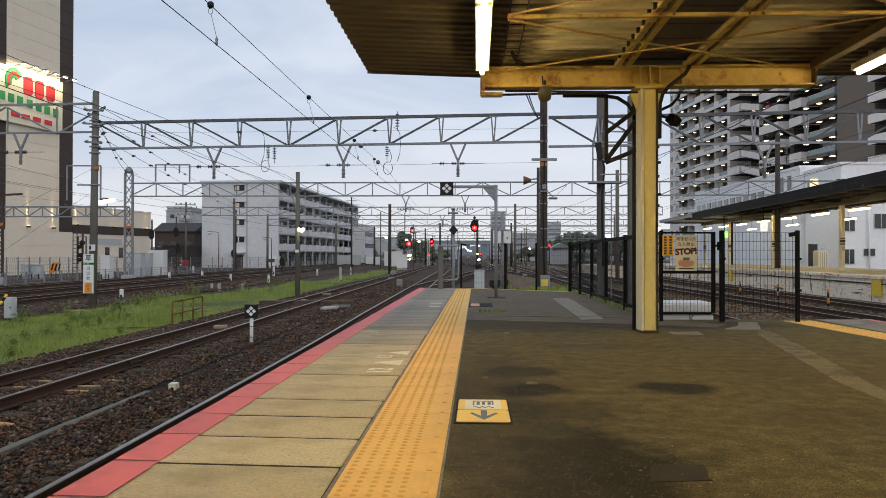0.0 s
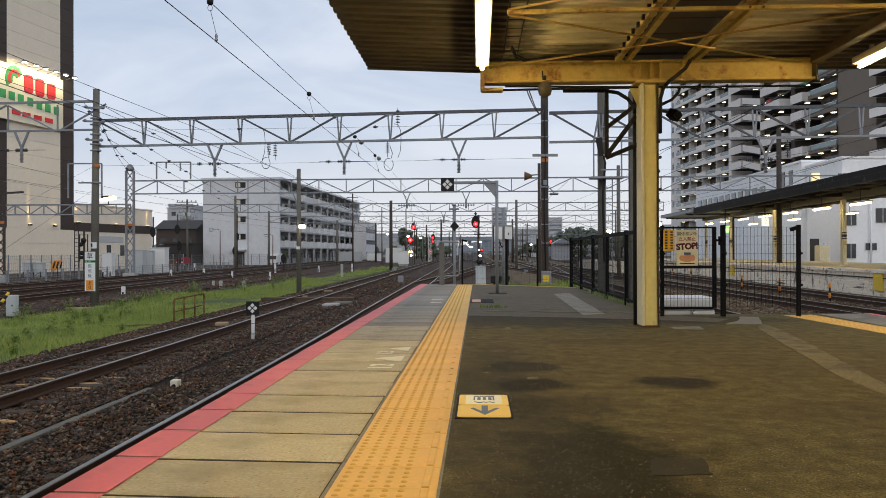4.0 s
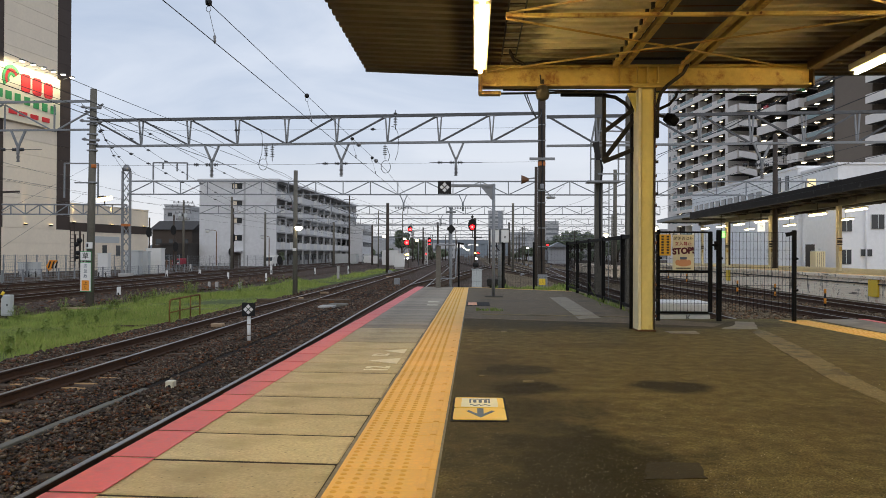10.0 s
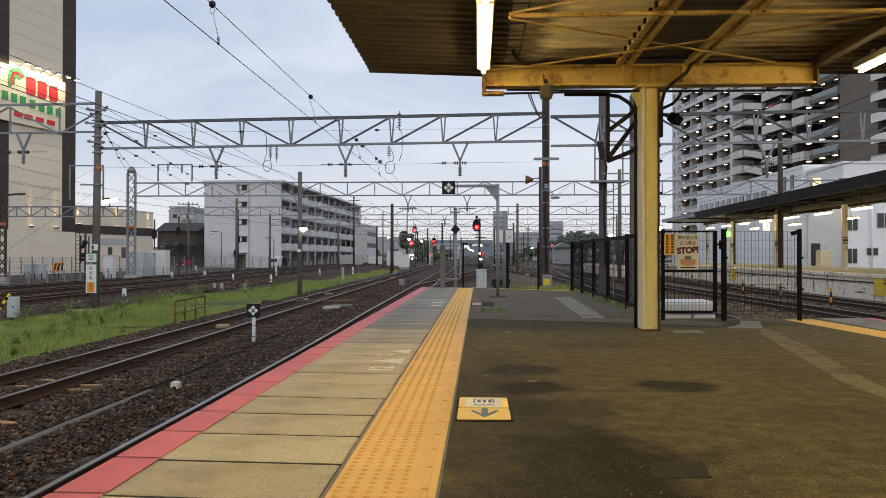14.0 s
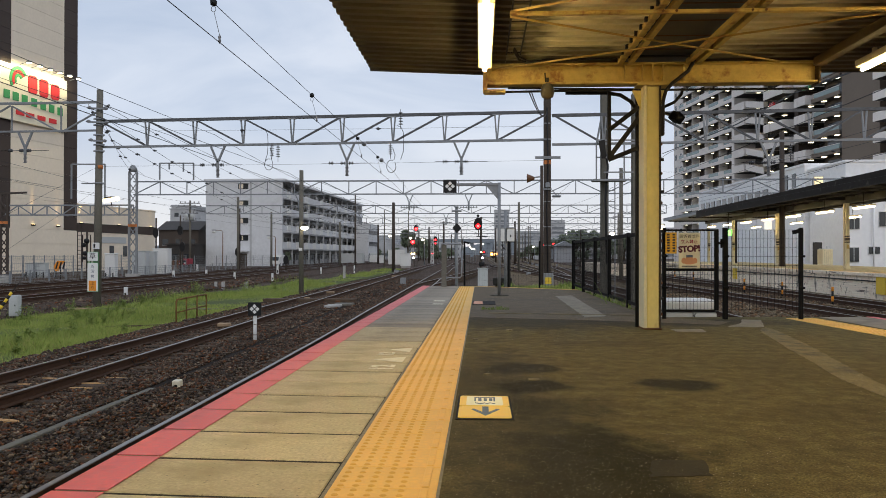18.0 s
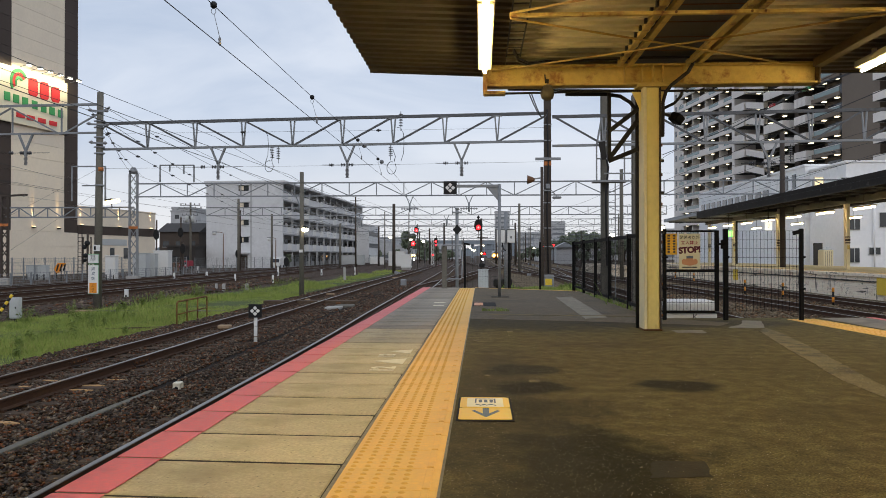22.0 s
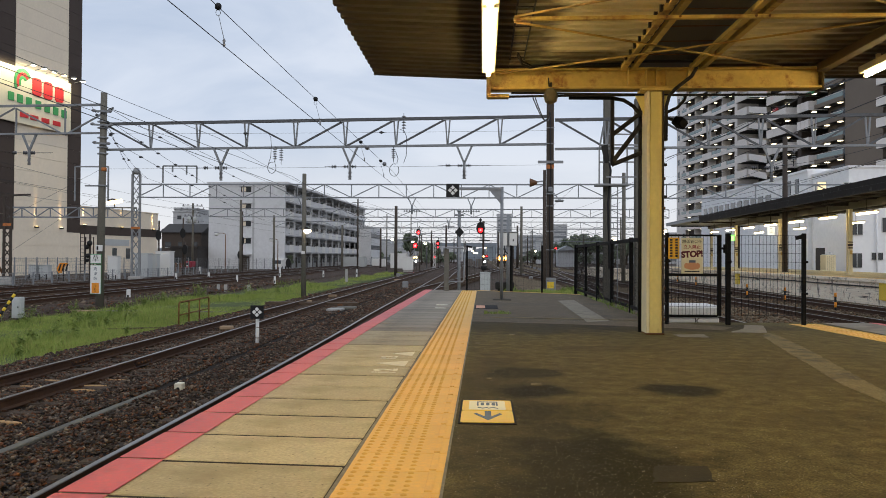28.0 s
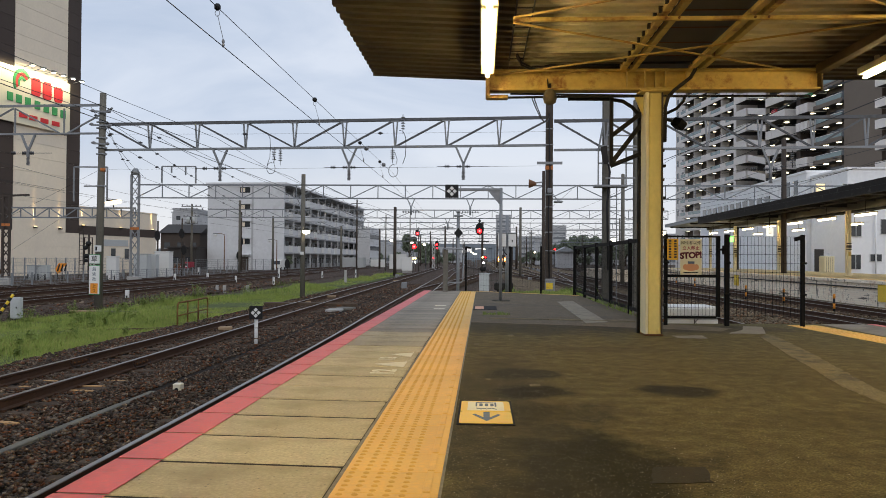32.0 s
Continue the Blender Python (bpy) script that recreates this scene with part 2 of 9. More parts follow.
slab_mid = material("slab_mid", (0.43, 0.36, 0.235), 0.7, gloss=0.2, vary=0.24, grain=34, stain=(0.2, 0.165, 0.11), stain_scale=2.2, stain_at=0.48, stain_soft=0.25, bump=0.45, depth=0.003, piece=0.16)
slab_grey = material("slab_grey", (0.31, 0.265, 0.205), 0.7, gloss=0.2, vary=0.25, grain=30, stain=(0.13, 0.115, 0.09), stain_scale=2.0, stain_at=0.48, stain_soft=0.25, bump=0.45, depth=0.003, piece=0.16)
concrete = material("concrete", (0.40, 0.39, 0.37), 0.8, vary=0.16, grain=25, stain=(0.25, 0.24, 0.22), stain_scale=1.1, bump=0.3)
red_paint = material("red_paint", (0.70, 0.135, 0.125), 0.52, gloss=0.32, vary=0.14, grain=35, stain=(0.42, 0.09, 0.08), stain_scale=3.0, bump=0.2, depth=0.002, piece=0.05)
tactile_yellow = material("tactile_yellow", (0.83, 0.49, 0.115), 0.55, vary=0.09, grain=45, stain=(0.55, 0.30, 0.06), stain_scale=2.6, stain_at=0.6, bump=0.15, depth=0.002, piece=0.05)
cream_paint = material("cream_paint", (0.74, 0.61, 0.23), 0.5, vary=0.08, grain=18, stain=(0.36, 0.22, 0.07), stain_scale=3.2, stain_at=0.62, stain_soft=0.12, stretch=(1, 1, 0.6), speck=(0.16, 0.09, 0.04), speck_scale=9, speck_at=0.93, bump=0.15)
cream_white = material("cream_white", (0.72, 0.64, 0.42), 0.5, vary=0.07, grain=18, bump=0.12)
rust_yellow = material("rust_yellow", (0.56, 0.40, 0.115), 0.55, vary=0.16, grain=16, stain=(0.22, 0.09, 0.03), stain_scale=3.4, stain_at=0.55, stain_soft=0.10, bump=0.3)
rust = material("rust", (0.16, 0.075, 0.035), 0.85, vary=0.3, grain=30, stain=(0.09, 0.05, 0.03), bump=0.5)
rod_paint = material("rod_paint", (0.45, 0.29, 0.09), 0.6, vary=0.2, grain=30, stain=(0.22, 0.09, 0.03), stain_scale=4, stain_at=0.5, bump=0.3)
# darker copy of the roof sheeting, for sheets that lie in shade
sheet_shaded = material("sheet_shaded", (0.125, 0.098, 0.058), 0.6, vary=0.25, grain=7, stain=(0.07, 0.053, 0.032), stain_scale=1.2, stain_at=0.48, bump=0.15, stretch=(0.35, 1.4, 1))
# its blots paint the shade beside the lamp, at the beam and at the eaves
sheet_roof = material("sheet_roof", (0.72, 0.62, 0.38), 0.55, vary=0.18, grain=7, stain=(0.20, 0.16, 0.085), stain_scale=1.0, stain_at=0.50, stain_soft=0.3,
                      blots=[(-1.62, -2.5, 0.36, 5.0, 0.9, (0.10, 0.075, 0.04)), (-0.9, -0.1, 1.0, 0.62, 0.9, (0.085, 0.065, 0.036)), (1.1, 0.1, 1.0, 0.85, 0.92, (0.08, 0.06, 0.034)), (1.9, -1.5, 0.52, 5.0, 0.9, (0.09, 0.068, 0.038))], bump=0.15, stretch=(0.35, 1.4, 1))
sheet_dark = material("sheet_dark", (0.10, 0.095, 0.085), 0.6, vary=0.2, grain=8, bump=0.15)
black_paint = material("black_paint", (0.007, 0.0065, 0.006), 0.75, vary=0.25, grain=30, bump=0.15)
dark_steel = material("dark_steel", (0.032, 0.029, 0.026), 0.6, metal=0.2, vary=0.25, grain=30, bump=0.2)
galvanised = material("galvanised", (0.27, 0.28, 0.29), 0.55, metal=0.3, vary=0.16, grain=16, stain=(0.24, 0.23, 0.22), stain_scale=1.4, bump=0.12)
galv_dark = material("galv_dark", (0.135, 0.137, 0.142), 0.6, metal=0.25, vary=0.2, grain=14, stain=(0.07, 0.06, 0.05), stain_scale=1.6, bump=0.12)
galv_far = material("galv_far", (0.25, 0.265, 0.28), 0.6, metal=0.2, vary=0.12, grain=6, bump=0.0)
pole_concrete = material("pole_concrete", (0.165, 0.155, 0.13), 0.85, vary=0.2, grain=18, stain=(0.12, 0.105, 0.09), stain_scale=1.3, bump=0.3)
brown_steel = material("brown_steel", (0.075, 0.06, 0.05), 0.65, vary=0.22, grain=20, bump=0.2)
rail_steel = material("rail_steel", (0.075, 0.042, 0.027), 0.75, metal=0.2, vary=0.25, grain=25, bump=0.25)
rail_head = material("rail_head", (0.27, 0.255, 0.24), 0.36, metal=0.9, vary=0.12, grain=30, bump=0.05, stretch=(1, 0.05, 1))
sleeper_wood = material("sleeper_wood", (0.09, 0.064, 0.045), 0.9, vary=0.35, grain=22, stain=(0.16, 0.11, 0.07), stain_scale=1.6, bump=0.5, stretch=(0.3, 3, 1), piece=0.25)
splinter = material("splinter_wood", (0.50, 0.30, 0.14), 0.85, vary=0.25, grain=30, bump=0.4, piece=0.2, stretch=(0.3, 3, 1))
sleeper_pale = material("sleeper_pale", (0.42, 0.30, 0.19), 0.85, vary=0.2, grain=30, bump=0.3, piece=0.2)
ballast_bed = material("ballast_bed", (0.062, 0.042, 0.031), 0.95, vary=0.55, grain=16, stain=(0.15, 0.098, 0.07), stain_scale=0.5, bump=1.0, depth=0.03, speck=(0.20, 0.145, 0.115), speck_scale=17, speck_at=0.5)
ballast_bed_pale = material("ballast_bed_pale", (0.135, 0.100, 0.060), 0.95, vary=0.55, grain=16, stain=(0.18, 0.13, 0.08), stain_scale=0.5, bump=1.0, depth=0.03, speck=(0.28, 0.22, 0.15), speck_scale=17, speck_at=0.5)
# dark copy of ballast_bed: shade between the near stones put into the colour
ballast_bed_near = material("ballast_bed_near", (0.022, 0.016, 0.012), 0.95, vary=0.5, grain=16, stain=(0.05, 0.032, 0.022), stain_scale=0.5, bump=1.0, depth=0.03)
ballast_stone = material("ballast_stone", (0.1, 0.08, 0.065), 0.7, vary=0.5, grain=30, bump=0.4, gloss=0.16,
                         tones=[(0.016, 0.010, 0.006), (0.075, 0.046, 0.027), (0.150, 0.120, 0.092), (0.026, 0.018, 0.012), (0.22, 0.075, 0.026), (0.036, 0.024, 0.015), (0.30, 0.23, 0.165), (0.115, 0.053, 0.023), (0.020, 0.014, 0.010), (0.088, 0.066, 0.050)])
ballast_stone_pale = material("ballast_stone_pale", (0.1, 0.08, 0.065), 0.85, vary=0.35, grain=30, bump=0.3,
                              tones=[(0.035, 0.027, 0.016), (0.15, 0.105, 0.06), (0.25, 0.20, 0.135), (0.24, 0.12, 0.055), (0.075, 0.056, 0.034), (0.36, 0.285, 0.19), (0.12, 0.075, 0.038)])
grit_mat = material("grit", (0.3, 0.27, 0.2), 0.85, vary=0.2, grain=60, bump=0.0, tones=[(0.10, 0.085, 0.05), (0.30, 0.26, 0.17), (0.17, 0.14, 0.085), (0.60, 0.54, 0.42), (0.14, 0.115, 0.07), (0.24, 0.20, 0.13), (0.12, 0.10, 0.06)])
ground_mat = material("ground_earth", (0.074, 0.053, 0.039), 0.95, vary=0.6, grain=9, speck=(0.19, 0.135, 0.105), speck_scale=7, speck_at=0.6, stain=(0.055, 0.06, 0.04), stain_scale=0.12, bump=0.8, depth=0.03)
grass_mat = material("grass_blades", (0.3, 0.4, 0.1), 0.75, vary=0.22, grain=1.4, bump=0.0, tones=[(0.20, 0.27, 0.055), (0.32, 0.42, 0.09), (0.42, 0.48, 0.14), (0.27, 0.38, 0.075), (0.48, 0.42, 0.18), (0.35, 0.46, 0.10)])
weed_mat = material("weed_leaves", (0.13, 0.20, 0.05), 0.75, vary=0.25, grain=3, bump=0.0, tones=[(0.15, 0.23, 0.05), (0.24, 0.33, 0.08), (0.32, 0.37, 0.11), (0.19, 0.29, 0.065)])
# leaf green paled and greyed: distance haze is put into the colour
leaf_mat = material("tree_leaves", (0.19, 0.225, 0.155), 0.8, vary=0.3, grain=2, island=0.4, bump=0.0)
grass_soil = material("grass_soil", (0.095, 0.12, 0.04), 0.95, vary=0.35, grain=5, stain=(0.10, 0.085, 0.06), stain_scale=0.6, bump=0.6, depth=0.02)
bark = material("bark", (0.09, 0.07, 0.05), 0.9, vary=0.3, grain=14, bump=0.5)
white_paint = material("white_paint", (0.74, 0.74, 0.72), 0.5, vary=0.06, grain=20, stain=(0.5, 0.48, 0.44), stain_scale=2.0, stain_at=0.64, bump=0.1)
white_plain = material("white_plain", (0.78, 0.78, 0.76), 0.5, vary=0.03, grain=20, bump=0.0)
grey_box = material("grey_box", (0.50, 0.52, 0.52), 0.55, vary=0.08, grain=16, stain=(0.34, 0.32, 0.29), stain_scale=2.0, stain_at=0.62, bump=0.1)
black_plain = material("black_plain", (0.012, 0.012, 0.012), 0.5, vary=0.1, grain=20, bump=0.0)
orange_paint = material("orange_paint", (0.80, 0.30, 0.03), 0.5, vary=0.08, grain=20, bump=0.0)
yellow_paint = material("yellow_paint", (0.80, 0.55, 0.05), 0.5, vary=0.12, grain=20, stain=(0.35, 0.2, 0.05), stain_scale=4, stain_at=0.64, bump=0.1)
green_paint = material("green_paint", (0.05, 0.30, 0.10), 0.5, vary=0.08, grain=20, bump=0.0)
red_plain = material("red_plain", (0.62, 0.035, 0.04), 0.5, vary=0.05, grain=20, bump=0.0)
ink_red = material("ink_red", (0.32, 0.03, 0.05), 0.5, vary=0.05, grain=20, bump=0.0)
notice_orange = material("notice_orange", (0.82, 0.44, 0.03), 0.5, vary=0.06, grain=20, stain=(0.5, 0.27, 0.03), stain_scale=6, stain_at=0.64, bump=0.0)
ink_maroon = material("ink_maroon", (0.10, 0.012, 0.02), 0.5, vary=0.05, grain=20, bump=0.0)
sign_cream = material("sign_cream", (0.74, 0.67, 0.46), 0.5, vary=0.04, grain=20, bump=0.0)
skin_print = material("print_orange", (0.62, 0.28, 0.14), 0.5, vary=0.05, grain=20, bump=0.0)
slate_ink = material("slate_ink", (0.10, 0.13, 0.17), 0.5, vary=0.05, grain=20, bump=0.0)
wire_black = material("wire_black", (0.03, 0.03, 0.032), 0.6, vary=0.1, grain=5, bump=0.0)
insulator_mat = material("insulator_grey", (0.22, 0.22, 0.23), 0.35, vary=0.1, grain=10, bump=0.0)
insulator_dark = material("insulator_dark", (0.07, 0.07, 0.075), 0.35, vary=0.1, grain=10, bump=0.0)
insulator_brown = material("insulator_brown", (0.16, 0.075, 0.035), 0.35, vary=0.15, grain=10, bump=0.0)
panel_beige = material("panel_beige", (0.82, 0.725, 0.585), 0.7, vary=0.05, grain=3, stain=(0.74, 0.65, 0.53), stain_scale=0.25, bump=0.05, piece=0.03)
panel_brown = material("panel_brown", (0.075, 0.058, 0.05), 0.6, vary=0.1, grain=3, bump=0.05, piece=0.05)
board_cream = material("board_cream", (0.75, 0.69, 0.54), 0.5, vary=0.04, grain=3, bump=0.0)
block_white = material("block_white", (0.68, 0.69, 0.71), 0.8, vary=0.07, grain=2, stain=(0.52, 0.52, 0.53), stain_scale=0.35, bump=0.1)
block_grey = material("block_grey", (0.46, 0.47, 0.48), 0.8, vary=0.08, grain=2, stain=(0.28, 0.28, 0.28), stain_scale=0.4, bump=0.1)
# tower_tile and tower_dark carry the shade of the tower's recesses in their colour
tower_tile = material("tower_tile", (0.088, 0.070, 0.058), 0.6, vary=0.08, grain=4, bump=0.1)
tower_pale = material("tower_pale", (0.78, 0.72, 0.66), 0.6, vary=0.07, grain=4, bump=0.1)
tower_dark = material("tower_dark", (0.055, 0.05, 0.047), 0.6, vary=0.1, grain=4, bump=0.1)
glass_dark = glassy("window_glass", (0.035, 0.04, 0.045))
glass_green = glassy("balcony_glass", (0.20, 0.27, 0.26), 0.2)
hall_white = material("hall_white", (0.90, 0.90, 0.90), 0.7, vary=0.05, grain=3, stain=(0.46, 0.46, 0.45), stain_scale=0.4, stain_at=0.6, bump=0.05)
fascia_black = material("fascia_black", (0.026, 0.022, 0.018), 0.75, vary=0.4, grain=6, stain=(0.075, 0.066, 0.058), stain_scale=2.2, stain_at=0.60, stain_soft=0.1, bump=0.2)
roof_tin = material("roof_tin", (0.30, 0.32, 0.34), 0.5, vary=0.1, grain=4, bump=0.1)
far_window = glassy("far_window", (0.16, 0.175, 0.19), 0.4)
joint_dirt = material("joint_dirt", (0.04, 0.034, 0.02), 0.95, vary=0.3, grain=30, bump=0.2)
barrier_rust = material("barrier_rust", (0.20, 0.12, 0.035), 0.75, vary=0.25, grain=20, stain=(0.10, 0.045, 0.02), stain_scale=3.5, stain_at=0.46, bump=0.3)
tile_dot = material("tactile_dot", (0.73, 0.405, 0.08), 0.65, vary=0.12, grain=45, bump=0.15, depth=0.002, piece=0.06)
# far_town and far_hill have the haze of distance mixed into their colour
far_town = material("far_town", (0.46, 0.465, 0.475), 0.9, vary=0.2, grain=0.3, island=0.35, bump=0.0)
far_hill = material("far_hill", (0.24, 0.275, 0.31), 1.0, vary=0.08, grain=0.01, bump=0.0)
train_grey = material("train_grey", (0.42, 0.43, 0.45), 0.4, metal=0.3, vary=0.06, grain=3, bump=0.0)
tube_glow = glowing("tube_glow", (1.0, 0.78, 0.375), 42.0)
tube_far = glowing("far_tube_glow", (1.0, 0.78, 0.40), 20.0)
lamp_warm = glowing("lamp_warm", (1.0, 0.70, 0.30), 5.0)
lamp_far = glowing("lamp_far", (1.0, 0.86, 0.58), 9.0)
flood_glow = glowing("flood_glow", (1.0, 0.72, 0.36), 3.2)
balcony_glow = glowing("balcony_glow", (1.0, 0.86, 0.58), 4.0)
red_glow = glowing("red_glow", (1.0, 0.006, 0.008), 13.0)
# hot centre of a red signal's glare, added as a glowing part
red_core = glowing("red_core", (1.0, 0.045, 0.04), 14.0)
red_soft = glowing("red_soft", (1.0, 0.03, 0.05), 3.0)
orange_glow = glowing("orange_glow", (1.0, 0.42, 0.10), 22.0)
white_glow = glowing("white_glow", (0.85, 0.9, 1.0), 12.0)
head_glow = glowing("head_glow", (1.0, 0.66, 0.26), 9.0)
# orange halo round the headlights, drawn as a glowing surface
headlight_glare = glowing("headlight_glare", (1.0, 0.34, 0.025), 2.3)
faded_orange = material("faded_orange", (0.55, 0.19, 0.06), 0.6, vary=0.2, grain=20, stain=(0.3, 0.15, 0.08), stain_scale=5, stain_at=0.5, bump=0.1)
green_glow = glowing("green_glow", (0.25, 1.0, 0.15), 3.0)
window_glow = glowing("window_glow", (1.0, 0.78, 0.42), 0.9)
white_box_glow = glowing("number_box_glow", (0.95, 0.93, 0.82), 0.9)


# ---- mesh building ----
class Shape:
    """Gathers vertices and faces of one mesh, in world places."""

    def __init__(self):
        self.v, self.f, self.s = [], [], []

    def add(self, verts, faces, smooth=False):
        n = len(self.v)
        self.v += [tuple(p) for p in verts]
        self.f += [tuple(i + n for i in f) for f in faces]
        self.s += [smooth] * len(faces)
        return self

    def box(self, x0, x1, y0, y1, z0, z1, m=None):
        vs = [(x, y, z) for x in (x0, x1) for y in (y0, y1) for z in (z0, z1)]
        if m:
            vs = [m @ Vector(p) for p in vs]
        return self.add(vs, [(0, 1, 3, 2), (4, 6, 7, 5), (0, 4, 5, 1), (2, 3, 7, 6), (0, 2, 6, 4), (1, 5, 7, 3)])

    def soft_box(self, x0, x1, y0, y1, z0, z1, b=0.01, m=None):
        """A box with chamfered edges."""
        lo, hi = (x0, y0, z0), (x1, y1, z1)
        ids, vs = {}, []
        for c in range(8):
            s = [(c >> 2) & 1, (c >> 1) & 1, c & 1]
            for a in range(3):
                p = [(hi[k] if s[k] else lo[k]) for k in range(3)]
                for k in range(3):
                    if k != a:
                        p[k] += -b if s[k] else b
                ids[c, a] = len(vs)
                vs.append(p)
        fs = []
        for a in range(3):
            o = [k for k in range(3) if k != a]
            for side in (0, 1):
                ring = []
                for u, w in ((0, 0), (1, 0), (1, 1), (0, 1)):
                    s = [0, 0, 0]
                    s[a], s[o[0]], s[o[1]] = side, u, w
                    ring.append(ids[s[0] * 4 + s[1] * 2 + s[2], a])
                fs.append(tuple(ring))
        for a in range(3):
            o = [k for k in range(3) if k != a]
            for u in (0, 1):
                for w in (0, 1):
                    q = []
                    for e in (0, 1):
                        s = [0, 0, 0]
                        s[a], s[o[0]], s[o[1]] = e, u, w
                        q.append(s[0] * 4 + s[1] * 2 + s[2])
                    fs.append((ids[q[0], o[0]], ids[q[1], o[0]], ids[q[1], o[1]], ids[q[0], o[1]]))
        for c in range(8):
            fs.append((ids[c, 0], ids[c, 1], ids[c, 2]))
        if m:
            vs = [m @ Vector(p) for p in vs]
        return self.add(vs, fs)

    def tube(self, a, b, r, n=8, r2=None, caps=True):
        a, b = Vector(a), Vector(b)
        d = (b - a).normalized()
        u = d.orthogonal().normalized()
        w = d.cross(u)
        r2 = r if r2 is None else r2
        ring = [(math.cos(2 * math.pi * i / n), math.sin(2 * math.pi * i / n)) for i in range(n)]
        vs = [a + u * c * r + w * s * r for c, s in ring] + [b + u * c * r2 + w * s * r2 for c, s in ring]
        self.add(vs, [(i, (i + 1) % n, n + (i + 1) % n, n + i) for i in range(n)], n > 5)
        if caps:
            k = len(self.v) - 2 * n
            self.f += [tuple(k + i for i in reversed(range(n))), tuple(k + n + i for i in range(n))]
            self.s += [False, False]
        return self

    def bar(self, a, b, w, h=None):
        """A square bar between two points."""
        a, b, h = Vector(a), Vector(b), h or w
        d = (b - a).normalized()
        side = d.cross(Vector((0, 0, 1)))
        side = side.normalized() if side.length > 1e-4 else Vector((1, 0, 0))
        up = side.cross(d)
        vs = [p + side * sx * w / 2 + up * sz * h / 2 for p in (a, b) for sx, sz in ((-1, -1), (1, -1), (1, 1), (-1, 1))]
        return self.add(vs, [(3, 2, 1, 0), (4, 5, 6, 7), (0, 1, 5, 4), (1, 2, 6, 5), (2, 3, 7, 6), (3, 0, 4, 7)])

    def pipe(self, pts, r, n=6):
        pts = [Vector(p) for p in pts]
        u, k0 = None, len(self.v)
        vs, fs = [], []
        for i, p in enumerate(pts):
            d = (pts[min(i + 1, len(pts) - 1)] - pts[max(i - 1, 0)]).normalized()
            u = (d.orthogonal() if u is None else u - d * u.dot(d)).normalized()
            w = d.cross(u)
            vs += [p + u * math.cos(2 * math.pi * j / n) * r + w * math.sin(2 * math.pi * j / n) * r for j in range(n)]
        for i in range(len(pts) - 1):
            fs += [(i * n + j, i * n + (j + 1) % n, (i + 1) * n + (j + 1) % n, (i + 1) * n + j) for j in range(n)]
        fs += [tuple(reversed(range(n))), tuple(len(vs) - n + j for j in range(n))]
        return self.add(vs, fs, n > 4)

    def lathe(self, base, prof, n=12, axis="z"):
        """Rings of (radius, height) turned round an axis through base."""
        b = Vector(base)
        vs, fs = [], []
        for r, h in prof:
            for i in range(n):
                c, s = math.cos(2 * math.pi * i / n) * r, math.sin(2 * math.pi * i / n) * r
                vs.append(b + Vector({"z": (c, s, h), "y": (c, h, -s), "x": (h, c, s)}[axis]))
        for k in range(len(prof) - 1):
            fs += [(k * n + i, k * n + (i + 1) % n, (k + 1) * n + (i + 1) % n, (k + 1) * n + i) for i in range(n)]
        fs += [tuple(reversed(range(n))), tuple((len(prof) - 1) * n + i for i in range(n))]
        return self.add(vs, fs, True)

    def prism(self, outline, lo, hi, plane="xz"):
        """An outline of (a, b) carried along the third axis from lo to hi."""
        n = len(outline)

        def at(p, h):
            return {"xz": (p[0], h, p[1]), "xy": (p[0], p[1], h), "yz": (h, p[0], p[1])}[plane]
        vs = [at(p, lo) for p in outline] + [at(p, hi) for p in outline]
        fs = [(i, (i + 1) % n, n + (i + 1) % n, n + i) for i in range(n)] + [tuple(reversed(range(n))), tuple(range(n, 2 * n))]
        return self.add(vs, fs)

    def move(self, d):
        self.v = [(x + d[0], y + d[1], z + d[2]) for x, y, z in self.v]
        return self

    def quad(self, a, b, c, d):
        return self.add([a, b, c, d], [(0, 1, 2, 3)])

    def mesh(self, name, mat, origin=(0, 0, 0), second=None, tops=0):
        me = bpy.data.meshes.new(name)
        ox, oy, oz = origin
        me.from_pydata([(x - ox, y - oy, z - oz) for x, y, z in self.v], [], self.f)
        me.polygons.foreach_set("use_smooth", self.s)
        me.materials.append(mat)
        if second:
            me.materials.append(second)
            me.polygons.foreach_set("material_index", [1 if i >= tops else 0 for i in range(len(self.f))])
        me.update()
        return me


def world_of(ob):
    p = Vector(ob.location)
    while ob.parent:
        ob = ob.parent
        p += Vector(ob.location)
    return p


def thing(name, at, label, category, group="", kind=""):
    ob = new(name)
    ob.location = at
    ob.empty_display_size = 0.2
    return tagged(ob, label, category, group, kind)


def part(name, shape, mat, parent, label="", kind=""):
    """One mesh under a thing or a part; its shape is given in world places."""
    at = world_of(parent)
    ob = new(name, shape.mesh(name, mat, at))
    ob.parent = parent
    return tagged(ob, label, kind=kind)


def single(name, shape, mat, label, category, group="", kind="", at=None):
    """A thing of one mesh."""
    o = at or (0, 0, 0)
    ob = new(name, shape.mesh(name, mat, o))
    ob.location = o
    return tagged(ob, label, category, group, kind)


